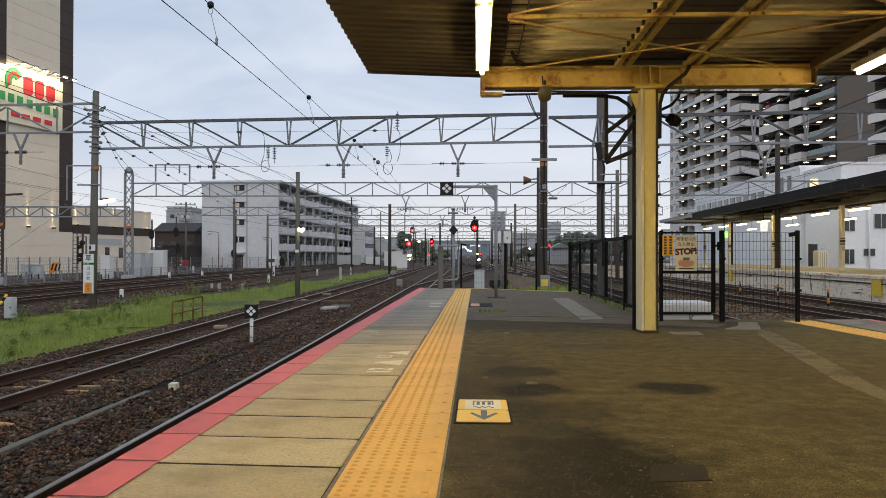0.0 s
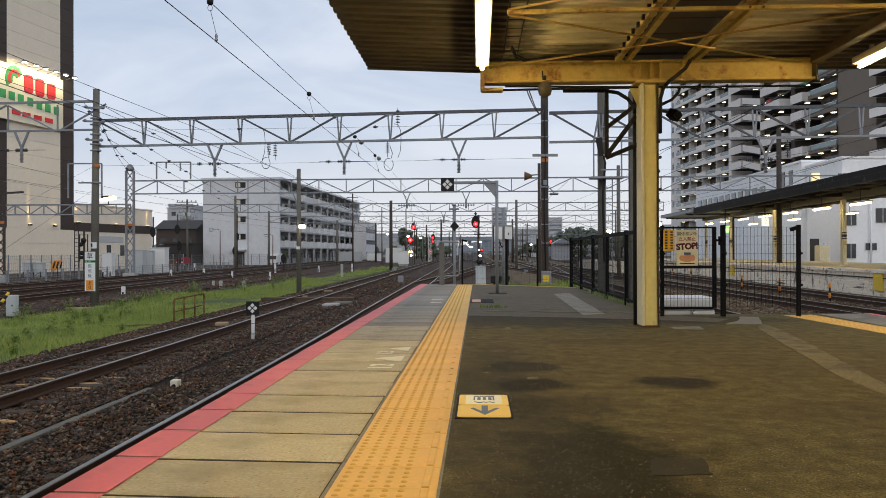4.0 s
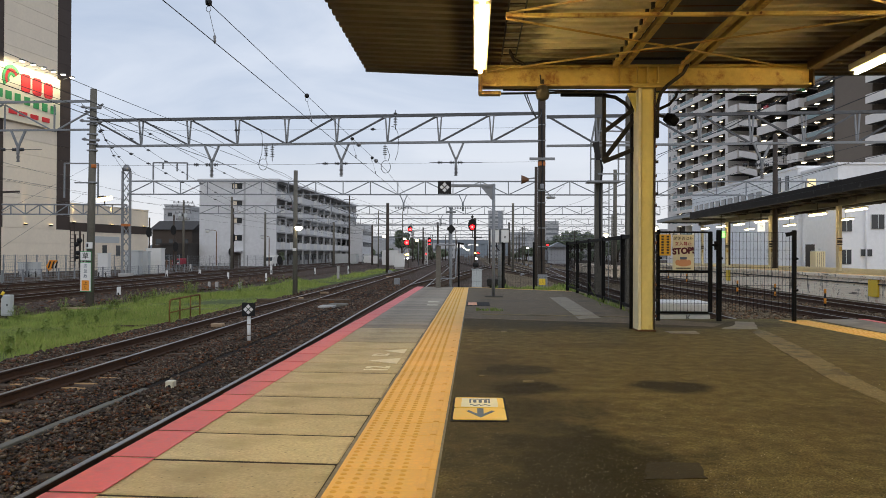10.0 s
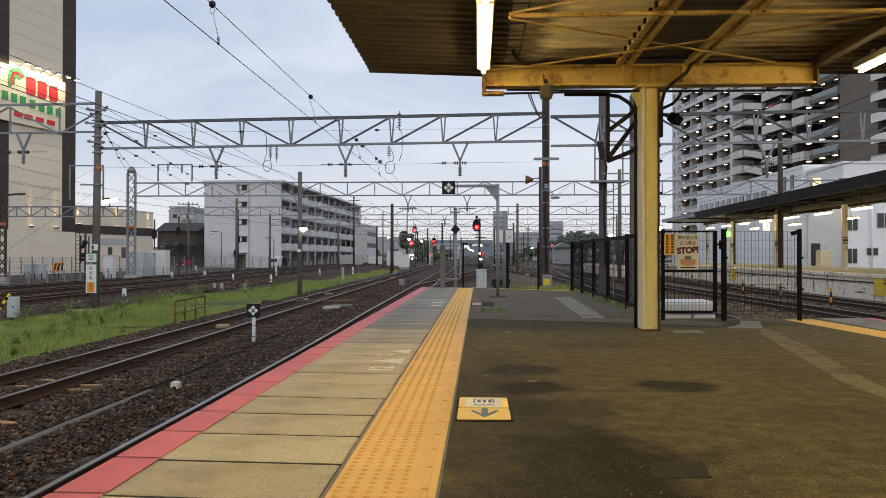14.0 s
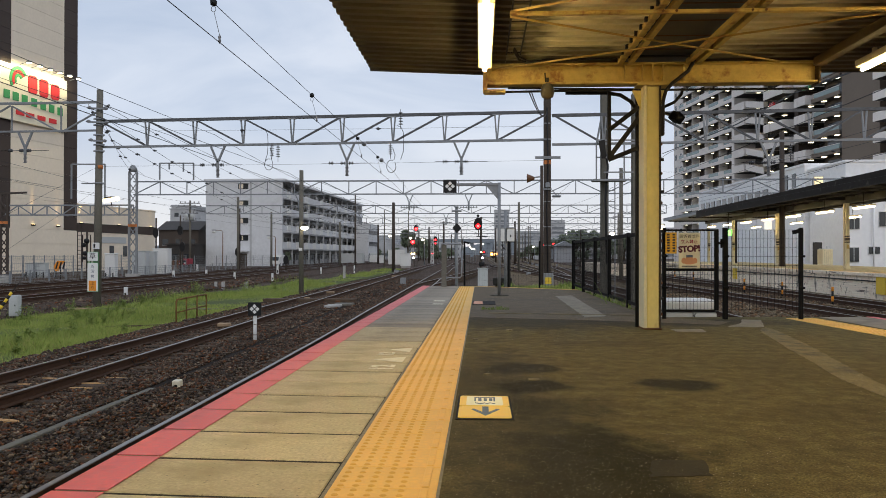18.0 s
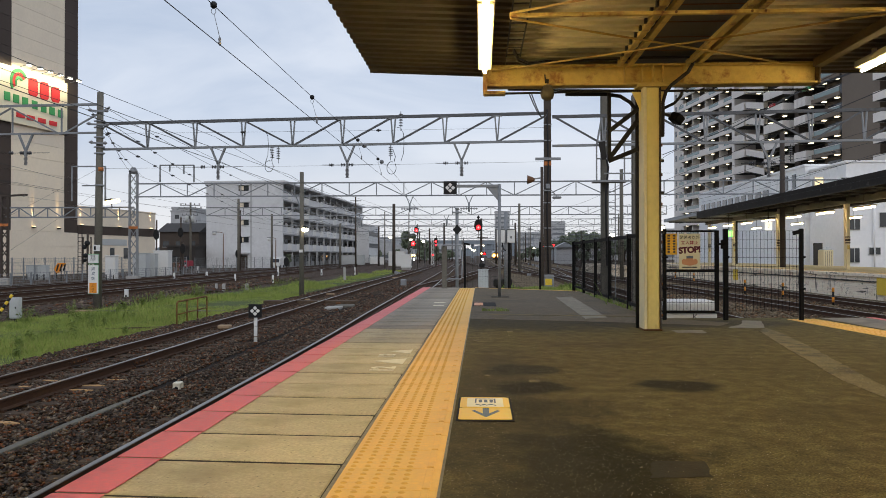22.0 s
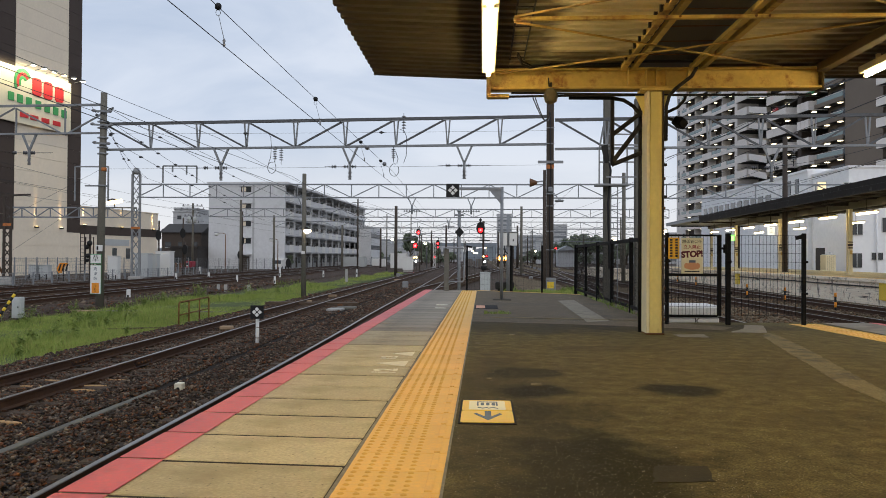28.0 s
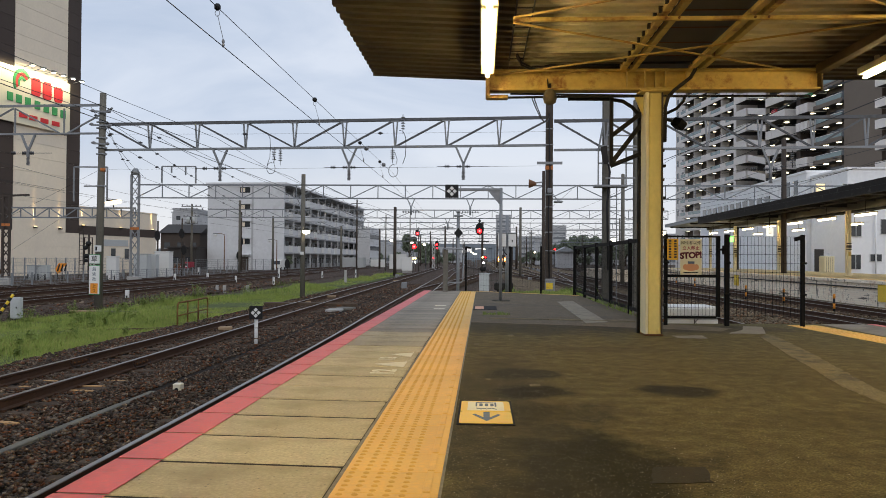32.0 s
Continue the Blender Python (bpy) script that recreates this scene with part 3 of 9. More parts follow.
def letters(name, words, size, m, mat, parent, depth=0.002, label="", spacing=1.0, bold=0.0):
    """Raised writing in the built-in font, centred on the pose m (it reads along m's x, up along its y)."""
    cu = bpy.data.curves.new(name, "FONT")
    cu.body, cu.size, cu.extrude, cu.resolution_u = words, size, depth, 3
    cu.offset = bold
    cu.align_x, cu.align_y, cu.space_character = "CENTER", "CENTER", spacing
    tmp = new(name, cu)
    dg = bpy.context.evaluated_depsgraph_get()
    me = bpy.data.meshes.new_from_object(tmp.evaluated_get(dg))
    bpy.data.objects.remove(tmp)
    me.transform(Matrix.Translation(-world_of(parent)) @ m)
    me.materials.clear()
    me.materials.append(mat)
    ob = new(name, me)
    ob.parent = parent
    return tagged(ob, label)


FACE = pose(0, 0, 0, 90, 0, 0)  # a plate that faces the camera


# ---- ground, ballast and tracks ----
RAIL_Z, BED_Z, EARTH_Z = -0.92, -1.11, -1.27


def drift(y):
    """How far the left tracks lean to the left on their way."""
    return 0.0 if y < 8 else -0.0135 * (y - 8) * min(1, (y - 8) / 16)


def fast_mesh(name, verts, faces, mat):
    me = bpy.data.meshes.new(name)
    nv, nf, k = len(verts), len(faces), faces.shape[1]
    me.vertices.add(nv)
    me.vertices.foreach_set("co", verts.astype(np.float32).ravel())
    me.loops.add(nf * k)
    me.loops.foreach_set("vertex_index", faces.astype(np.int32).ravel())
    me.polygons.add(nf)
    me.polygons.foreach_set("loop_start", np.arange(0, nf * k, k, dtype=np.int32))
    me.materials.append(mat)
    me.update(calc_edges=True)
    return me


single("ground", Shape().quad((-2500, -400, EARTH_Z), (2500, -400, EARTH_Z), (2500, 4500, EARTH_Z), (-2500, 4500, EARTH_Z)), ground_mat,
       "dark trodden earth and cinders of the rail yard", "ground", kind="structure")


def strip_sheet(x0, x1, ys, z, lean=drift, edge=0.25, drop=0.17):
    """A bed with sloping shoulders that follows the tracks."""
    s = Shape()
    vs, n = [], 4
    for y in ys:
        d = lean(y)
        vs += [(x0 + d - edge, y, z - drop), (x0 + d, y, z), (x1 + d, y, z), (x1 + d + edge, y, z - drop)]
    fs = [(i * n + j, i * n + j + 1, (i + 1) * n + j + 1, (i + 1) * n + j) for i in range(len(ys) - 1) for j in range(n - 1)]
    return s.add(vs, fs)


YS = [-8, 0, 8, 12, 16, 20, 24, 30, 40, 60, 90, 130, 200, 300, 420, 560]


def level(y):
    return 0.0


RAIL_OUT = [(-0.064, 0.0), (0.064, 0.0), (0.064, 0.012), (0.012, 0.03), (0.009, 0.11), (0.034, 0.122), (0.034, 0.146), (-0.034, 0.146), (-0.034, 0.122),
            (-0.009, 0.11), (-0.012, 0.03), (-0.064, 0.012)]
HEAD_OUT = [(-0.03, 0.1462), (0.03, 0.1462), (0.027, 0.153), (-0.027, 0.153)]


def rail_run(outline, x, ys, lean, base):
    n, vs, fs = len(outline), [], []
    for y in ys:
        d = lean(y)
        vs += [(x + d + a, y, base + b) for a, b in outline]
    for i in range(len(ys) - 1):
        fs += [(i * n + j, i * n + (j + 1) % n, (i + 1) * n + (j + 1) % n, (i + 1) * n + j) for j in range(n)]
    fs += [tuple(reversed(range(n))), tuple((len(ys) - 1) * n + j for j in range(n))]
    return Shape().add(vs, fs)


SLEEPER = None


def track(x, y0, y1, lean, near, name="railway_track"):
    """Two rails on cross sleepers; the sleepers of the near stretch are pieces of their own."""
    ys = sorted({y0, y1, *[y for y in YS if y0 < y < y1], *[y for y in np.arange(y0, min(y1, 60), 3.0)]})
    th = thing(name, (x + lean(y0), y0, RAIL_Z - 0.153), "rusty steel rails on dark sleepers in brown ballast", "railway track", kind="structure")
    for sx in (-0.567, 0.567):
        r = part("rail", rail_run(RAIL_OUT, x + sx, ys, lean, RAIL_Z - 0.153), rail_steel, th, "rust-brown rail with a worn bright head")
        part("rail_head", rail_run(HEAD_OUT, x + sx, ys, lean, RAIL_Z - 0.153), rail_head, r, "polished running surface")
    far = Shape()
    for k, y in enumerate(np.arange(y0 + 0.3, min(y1, 150), 0.62)):
        d = lean(y)
        if near[0] < y < near[1]:
            ob = new("sleeper", SLEEPER)
            ob.parent = th
            ob.location = (x + d - th.location[0], y - y0, 0)
            ob.rotation_euler = (0, 0, random.uniform(-0.012, 0.012))
        elif y < 90:
            far.box(x + d - 1.05, x + d + 1.05, y - 0.11, y + 0.11, RAIL_Z - 0.26, RAIL_Z - 0.158)
    part("sleepers", far, sleeper_wood, th, kind="stuff")
    plates = Shape()
    for y in np.arange(y0 + 0.3, min(y1, 46), 0.62):
        for sx in (-0.567, 0.567):
            for o in (-0.09, 0.09):
                plates.box(x + lean(y) + sx + o - 0.025, x + lean(y) + sx + o + 0.025, y - 0.03, y + 0.03, RAIL_Z - 0.158, RAIL_Z - 0.125)
    part("rail_clips", plates, rail_steel, th, kind="stuff")
    return th


SLEEPER = Shape().soft_box(-1.05, 1.05, -0.105, 0.105, -0.12, -0.004, 0.015).mesh("sleeper", sleeper_wood)


def rail_fittings(x, y0, y1, lean, step):
    """Fish plates with bolts on the web of a rail, and a bond cable round each joint."""
    th = thing("rail_joint_set", (x, y0, RAIL_Z), "rusty fish plates and bond cables on the rail joints", "rail joint", "rail joints")
    for y in np.arange(y0, y1, step):
        for sx in (-0.567, 0.567):
            px = x + lean(y) + sx
            for o in (-0.022, 0.022):
                pl = part("fish_plate", Shape().soft_box(px + o - 0.009, px + o + 0.009, y - 0.27, y + 0.27, RAIL_Z - 0.115, RAIL_Z - 0.04, 0.004), rail_steel, th)
            for k in (-0.2, -0.07, 0.07, 0.2):
                part("bolt", Shape().tube((px + 0.03, y + k, RAIL_Z - 0.078), (px + 0.052, y + k, RAIL_Z - 0.078), 0.017, 6), rust, pl)
            part("bond_cable", Shape().pipe([(px + 0.03, y - 0.34, RAIL_Z - 0.06), (px + 0.06, y - 0.3, RAIL_Z - 0.13), (px + 0.07, y, RAIL_Z - 0.15), (px + 0.06, y + 0.3, RAIL_Z - 0.13), (px + 0.03, y + 0.34, RAIL_Z - 0.06)], 0.007, 5), wire_black, th, "black bond cable")


def lean_r(y):
    return -0.022 * max(0, y - 20) if y < 60 else -0.88 - 0.004 * (y - 60)


def lean_r2(y):
    return 0.012 * max(0, y - 26)


# the near bed shows only in the gaps, so it is coloured as their shade
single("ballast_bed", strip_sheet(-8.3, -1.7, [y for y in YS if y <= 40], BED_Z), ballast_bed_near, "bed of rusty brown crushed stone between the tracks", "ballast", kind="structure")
single("ballast_bed", strip_sheet(-8.3, -1.7, [y for y in YS if y >= 40], BED_Z), ballast_bed, "rusty brown crushed stone farther down the line", "ballast", kind="structure")
single("ballast_bed", strip_sheet(-29.0, -15.2, YS, BED_Z - 0.02), ballast_bed, "grey-brown crushed stone under the far tracks", "ballast", kind="structure")
single("ballast_bed", strip_sheet(2.6, 17.6, YS, BED_Z - 0.01, lean=lambda y: 0), ballast_bed_pale, "brown crushed stone beside the platform", "ballast", kind="structure")

track(-2.82, -6, 420, drift, (3, 12))
track(-6.65, -2, 420, drift, (6, 40))
track(-18.4, 14, 420, lambda y: drift(y) * 2.2, (18, 50))
track(-22.2, 14, 420, lambda y: drift(y) * 2.2, (24, 40))
track(-26.3, 20, 420, lambda y: drift(y) * 2.2, (0, 0))
track(7.0, 2, 560, lambda y: -0.0028 * max(0, y - 20), (0, 0))
track(11.7, 6, 420, lean_r, (20, 40))
track(14.7, 10, 420, lean_r2, (22, 40))
rail_fittings(-6.65, 13.6, 40, drift, 12.5)
rail_fittings(11.7, 24.0, 45, lean_r, 12.5)
# a turnout track that leaves the platform line beyond the platform end
track(0.0, 46, 150, lambda y: -3.35 + 0.075 * (y - 46), (0, 0))


track(0.0, 44, 112, lambda y: 6.93 + 0.055 * (y - 44), (0, 0))
track(0.0, 64, 300, lambda y: 3.4 + 3.48 * max(0.0, (104 - y) / 40) ** 1.3, (0, 0))
track(0.0, 104, 190, lambda y: 3.4 - 0.09 * (y - 104), (0, 0))


def stones(x0, x1, y0, y1, per, r0, r1, z, skip=()):
    n = int((x1 - x0) * (y1 - y0) * per)
    c = np.column_stack((np.random.uniform(x0, x1, n), np.random.uniform(y0, y1, n), np.zeros(n)))
    c[:, 2] = z + np.random.uniform(-0.012, 0.02, n) + 0.015 * np.sin(c[:, 0] * 5.1) * np.sin(c[:, 1] * 3.7)
    keep = np.ones(n, bool)
    for a in skip:
        keep &= np.abs(c[:, 0] - a) > 0.085
    c = c[keep]
    c[:, 0] += np.array([drift(y) for y in c[:, 1]])
    n = len(c)
    d = np.array([(1, 0, 0), (-1, 0, 0), (0, 1, 0), (0, -1, 0), (0, 0, 1), (0, 0, -1)], float)
    d = d[None] + np.random.uniform(-0.42, 0.42, (n, 6, 3))
    r = np.random.uniform(r0, r1, (n, 1, 1)) * np.random.uniform((0.85, 0.55, 0.4), (1.45, 1.05, 0.85), (n, 3))[:, None]
    a = np.random.uniform(0, 6.28, n)
    ca, sa = np.cos(a)[:, None], np.sin(a)[:, None]
    v = d * r
    v = np.stack((v[:, :, 0] * ca - v[:, :, 1] * sa, v[:, :, 0] * sa + v[:, :, 1] * ca, v[:, :, 2]), 2) + c[:, None]
    f = np.array([(0, 2, 4), (2, 1, 4), (1, 3, 4), (3, 0, 4), (2, 0, 5), (1, 2, 5), (3, 1, 5), (0, 3, 5)])
    return v.reshape(-1, 3), (f[None] + 6 * np.arange(n)[:, None, None]).reshape(-1, 3)


def gravel(runs, label, mat=ballast_stone):
    vs, fs, k = [], [], 0
    for run in runs:
        v, f = stones(*run)
        vs.append(v)
        fs.append(f + k)
        k += len(v)
    ob = new("ballast_stones", fast_mesh("ballast_stones", np.concatenate(vs), np.concatenate(fs), mat))
    tagged(ob, label, "ballast", kind="stuff")


RAILS_L = (-3.387, -2.253, -7.217, -6.083, -4.84)
gravel([(-8.6, -3.0, 4.2, 9, 900, 0.012, 0.034, BED_Z + 0.012, RAILS_L), (-8.6, -3.0, 9, 14, 800, 0.014, 0.036, BED_Z + 0.012, RAILS_L), (-8.7, -3.0, 14, 22, 480, 0.016, 0.04, BED_Z + 0.012, RAILS_L),
        (-8.6, -2.4, 22, 36, 190, 0.022, 0.05, BED_Z + 0.01, RAILS_L), (-8.6, -2.0, 36, 60, 50, 0.035, 0.075, BED_Z + 0.01, RAILS_L)],
       "loose angular rust-brown and blue-grey ballast stones")
gravel([(3.2, 6.3, 11.5, 24, 620, 0.011, 0.028, BED_Z + 0.01, ()), (8.0, 17, 18, 40, 30, 0.04, 0.075, BED_Z + 0.01, ())],
       "loose brown ballast stones beyond the platform fence", ballast_stone_pale)
gravel([(-30, -15.0, 16, 40, 14, 0.05, 0.09, BED_Z - 0.03, ()), (-30, -14.6, 40, 70, 8, 0.07, 0.12, BED_Z - 0.03, ())],
       "scattered brown stones across the far tracks")


def blades(patches, name, mat, label, wide=0.012, base=None):
    vs, k = [], 0
    for x0, x1, y0, y1, n, h0, h1, lean in patches:
        x, y = np.random.uniform(x0, x1, n), np.random.uniform(y0, y1, n)
        clump = np.sin(x * 2.3 + 1.7 * np.sin(y * 0.9)) * np.sin(y * 1.3 + 1.1 * np.sin(x * 1.9)) + np.random.uniform(-0.9, 0.9, n)
        bare = np.sin(x * 0.9 + 2.0 * np.sin(y * 0.23)) + np.sin(y * 0.55 + 1.3 * np.sin(x * 0.8)) + np.random.uniform(-0.6, 0.6, n)
        ok = (clump > -0.5) & (bare > -1.15)
        x, y, clump, bare = x[ok], y[ok], clump[ok], bare[ok]
        x = x + np.array([lean(q) for q in y])
        tuft = 0.45 + 0.38 * np.clip(bare, -0.9, 1.7) + 0.22 * np.sin(x * 7.1 + 2 * np.sin(y * 3.1)) * np.sin(y * 5.3)
        h = np.random.uniform(h0, h1, len(x)) * np.clip(tuft + 0.2 * np.clip(clump, -1, 1), 0.25, 1.5)
        a, b = np.random.uniform(0, 6.28, len(x)), np.random.uniform(0, 6.28, len(x))
        wd = wide * (0.6 + y / 25)
        p = np.stack((x, y, np.full(len(x), EARTH_Z + 0.05 if base is None else base)), 1)
        side = np.stack((np.cos(a) * wd, np.sin(a) * wd, 0 * a), 1)
        tip = p + np.stack((np.cos(b) * h * 0.35, np.sin(b) * h * 0.35, h), 1)
        mid = p + np.stack((np.cos(b) * h * 0.1, np.sin(b) * h * 0.1, h * 0.55), 1)
        vs.append(np.stack((p - side, p + side, mid + side * 0.8, tip, mid - side * 0.8), 1).reshape(-1, 3))
    v = np.concatenate(vs)
    f = np.arange(len(v)).reshape(-1, 5)
    ob = new(name, fast_mesh(name, v, f, mat))
    return tagged(ob, label, "grass", kind="stuff")


GRASS = [(-8.72, 8), (-8.75, 20), (-9.0, 32), (-9.5, 48), (-10.2, 105), (-12.4, 105), (-13.4, 60), (-14.6, 40), (-15.0, 26), (-14.8, 8)]
single("grass_ground", Shape().prism([(x, y) for x, y in GRASS], EARTH_Z, EARTH_Z + 0.055, "xy"), grass_soil, "green-brown turf under the grass", "turf", kind="structure")
blades([(-14.8, -8.75, 9, 15, 120000, 0.04, 0.17, level), (-14.8, -8.8, 15, 22, 115000, 0.04, 0.18, drift), (-14.6, -8.9, 22, 30, 85000, 0.06, 0.20, drift), (-14.0, -9.0, 30, 42, 42000, 0.06, 0.24, drift),
        (-13.2, -9.4, 42, 60, 14000, 0.08, 0.28, drift), (-12.0, -9.4, 60, 105, 9000, 0.1, 0.32, drift)], "grass", grass_mat, "bright green uncut grass on the strip between tracks", 0.0024)
blades([(-14.8, -10.2, 12, 34, 2600, 0.15, 0.42, drift), (-14.5, -10.5, 34, 60, 1500, 0.25, 0.5, drift), (-15.6, -14.6, 12, 40, 1600, 0.1, 0.4, drift), (-10.4, -9.0, 23, 27, 500, 0.2, 0.4, drift),
        (-12.9, -12.3, 24, 26, 500, 0.2, 0.5, level), (-12.2, -11.6, 29, 33, 700, 0.4, 0.9, level), (-13.6, -13.2, 21.5, 22.3, 260, 0.2, 0.55, level), (-11.3, -10.9, 19, 20.5, 220, 0.15, 0.4, level)],
       "weeds", weed_mat, "green straggling weeds among the grass", 0.0028)


def wild_plant(x, y, h, n=7):
    """A straggling weed: leaning stalks with small pointed leaves along them."""
    th = thing("wild_plant", (x, y, EARTH_Z), "tall dark green straggling weed in the grass strip", "weed", "tall weeds")
    for k in range(n):
        a, r = random.uniform(0, 6.28), h * random.uniform(0.05, 0.38)
        hk = h * random.uniform(0.55, 1.0)
        base = Vector((x + random.uniform(-0.08, 0.08) * h, y + random.uniform(-0.08, 0.08) * h, EARTH_Z + 0.03))
        tip = base + Vector((r * math.cos(a), r * math.sin(a), hk))
        st = part("stalk", Shape().tube(base, tip, 0.008, 5, 0.003), weed_mat, th)
        vs = []
        for i in range(26):
            q = base.lerp(tip, random.uniform(0.15, 1.0))
            b, ln, wd = random.uniform(0, 6.28), random.uniform(0.05, 0.13) * (0.6 + 0.5 * h), random.uniform(0.008, 0.02)
            out, side = Vector((math.cos(b), math.sin(b), random.uniform(-0.1, 0.8))), Vector((-math.sin(b), math.cos(b), 0.1))
            m = q + out * ln * 0.5
            vs += [q, m + side * wd, q + out * ln + Vector((0, 0, -0.3 * ln)), m - side * wd]
        lv = new("leaves", fast_mesh("leaves", np.array([tuple(q - th.location) for q in vs]), np.arange(len(vs)).reshape(-1, 4), weed_mat))
        lv.parent = th


for x, y, h, n in ((-10.9, 19.2, 0.75, 6), (-10.5, 19.5, 0.55, 5), (-11.3, 22.0, 0.5, 6), (-11.35, 24.8, 0.7, 5), (-11.2, 22.6, 0.35, 6), (-14.0, 37.3, 1.0, 12), (-13.5, 36.6, 0.8, 10),
                   (-14.0, 33.3, 0.6, 9), (-13.9, 31.2, 0.55, 8), (-13.6, 29.0, 0.5, 8), (-13.2, 27.5, 0.45, 7), (-10.7, 18.0, 0.4, 6), (-10.4, 16.9, 0.42, 6), (-9.6, 15.6, 0.3, 6),
                   (-12.6, 41.0, 0.9, 9), (-11.8, 44.0, 0.8, 8), (-12.4, 23.2, 0.5, 6), (-9.5, 20.2, 0.3, 5), (-13.9, 25.6, 0.65, 8), (-14.1, 23.4, 0.6, 8)):
    wild_plant(x, y, h, n)
single("earth_bank", Shape().prism([(21.2, EARTH_Z), (21.2, -0.14), (23.2, -0.16), (27.5, -0.9), (29.5, EARTH_Z)], -1.3, 3.0, "yz"), grass_soil, "weedy earth bank at the platform end", "bank", kind="structure")
blades([(-0.3, 2.5, 21.5, 23.2, 9000, 0.05, 0.16, level)], "grass", grass_mat, "fresh grass on the bank beyond the platform end", 0.007, -0.15)
blades([(2.3, 2.95, 22.0, 23.4, 420, 0.05, 0.24, level), (0.5, 1.2, 22.2, 23.3, 200, 0.1, 0.3, level), (-0.9, -0.3, 22.0, 23.3, 200, 0.15, 0.4, level)], "weeds", weed_mat, "tall weeds on the bank at the fence", 0.012, -0.15)
blades([(2.52, 2.75, 11.3, 14.5, 300, 0.7, 1.2, level), (2.5, 3.3, 14.5, 20, 700, 0.3, 0.8, level)], "weeds", weed_mat, "tall weeds along the side fence", 0.012)
blades([(2.40, 2.47, 11.3, 17.5, 260, 0.04, 0.14, level), (0.0, 0.45, 12.35, 12.5, 90, 0.02, 0.06, level)], "weeds", weed_mat, "small weeds in the asphalt seam by the fence", 0.006, 0.0)

# ---- our platform ----
platform = thing("platform", (2, 8, EARTH_Z), "asphalt island platform with a concrete slab edge", "platform", kind="structure")
OUT = [(-1.60, -7), (5.62, -7), (5.60, 11.35), (2.52, 11.1), (2.44, 19.35), (-0.15, 21.35), (-1.60, 21.6)]
part("core", Shape().prism(OUT, EARTH_Z, -0.055, "xy"), concrete, platform)
TOP = [(-0.158, -7), (5.62, -7), (5.60, 11.35), (2.52, 11.1), (2.44, 19.35), (-0.158, 21.35)]
part("bedding", Shape().box(-1.58, -0.16, -7, 21.3, -0.0545, -0.0065), joint_dirt, platform, "dark dirt in the joints")
part("asphalt_surface", Shape().prism(TOP, -0.055, 0.0, "xy"), asphalt, platform, "worn dark asphalt with pale grit")


def ragged(pts, step=0.05, rough=0.011):
    """The same outline with a broken edge."""
    out = []
    for i, p in enumerate(pts):
        q = pts[(i + 1) % len(pts)]
        n = max(1, int(math.hypot(q[0] - p[0], q[1] - p[1]) / step))
        for k in range(n):
            out.append((p[0] + (q[0] - p[0]) * k / n + random.uniform(-rough, rough), p[1] + (q[1] - p[1]) * k / n + random.uniform(-rough, rough)))
    return out


def flat(name, pts, mat, parent, label="", z=0.004, thick=0.004):
    if name == "asphalt_patch":
        pts = ragged(pts)
    return part(name, Shape().prism(pts, z - thick, z, "xy"), mat, parent, label)


flat("asphalt_patch", [(-0.15, 12.1), (2.45, 11.9), (2.42, 19.25), (-0.15, 21.2)], asphalt_old, platform, "older grey asphalt", 0.003)
flat("asphalt_patch", [(1.46, 10.9), (1.80, 11.1), (1.95, 16.7), (1.58, 16.4)], patch_pale, platform, "paler grey repair strip", 0.007)
flat("asphalt_patch", [(3.48, 9.63), (3.46, 9.22), (3.22, 7.82), (3.0, 6.72), (2.82, 5.86), (2.74, 5.4), (2.66, 4.9), (2.47, 4.5), (2.53, 5.03), (2.55, 5.54), (2.59, 5.79), (2.73, 6.52), (2.95, 7.7), (3.26, 9.26)],
     patch_grit, platform, "gritty pale repair seam")
flat("asphalt_patch", [(3.02, 9.64), (3.46, 9.62), (3.78, 10.66), (3.56, 10.74), (3.36, 10.16)], patch_pale, platform, "pale cement smear", 0.005)
flat("asphalt_patch", [(2.25, 9.01), (2.58, 8.98), (2.62, 9.34), (2.25, 9.27)], patch_pale, platform, "pale cement smear", 0.005)
patch_tar = material("patch_tar", (0.036, 0.029, 0.015), 0.75, vary=0.4, grain=90, bump=0.6, depth=0.004)
flat("asphalt_patch", [(0.75, 3.39), (0.96, 3.40), (0.93, 3.16), (0.68, 3.14)], patch_tar, platform, "small smooth tar patch", 0.0025)
flat("asphalt_patch", [(-0.15, 10.9), (1.3, 10.55), (2.4, 10.2), (3.0, 9.9), (3.3, 10.4), (2.5, 11.1), (2.44, 12.0), (-0.15, 12.2)], asphalt_old, platform, "older grey asphalt", 0.002, 0.002)
flat("asphalt_patch", [(0.12, 11.6), (2.3, 11.3), (2.32, 11.42), (0.13, 11.75)], patch_grit, platform, "thin pale seam", 0.008)
flat("end_line", [(-0.16, 21.18), (2.40, 19.18), (2.40, 19.32), (-0.16, 21.33)], tactile_yellow, platform, "yellow line across the platform end", 0.010)
for cx, cy, w, d in ((0.38, 5.52, 0.075, 0.09), (-0.05, 8.1, 0.05, 0.1), (0.34, 9.1, 0.07, 0.14), (0.05, 5.75, 0.04, 0.06)):
    flat("paint_mark", [(cx - w / 2, cy - d / 2), (cx + w / 2, cy - d / 2), (cx + w / 2, cy + d / 2), (cx - w / 2, cy + d / 2)], patch_grit, platform, "small pale paint mark")
flat("manhole_plate", [(-0.145, 13.6), (0.27, 13.6), (0.27, 14.6), (-0.145, 14.6)], black_paint, platform, "dark cover plate with a pale label", 0.007)
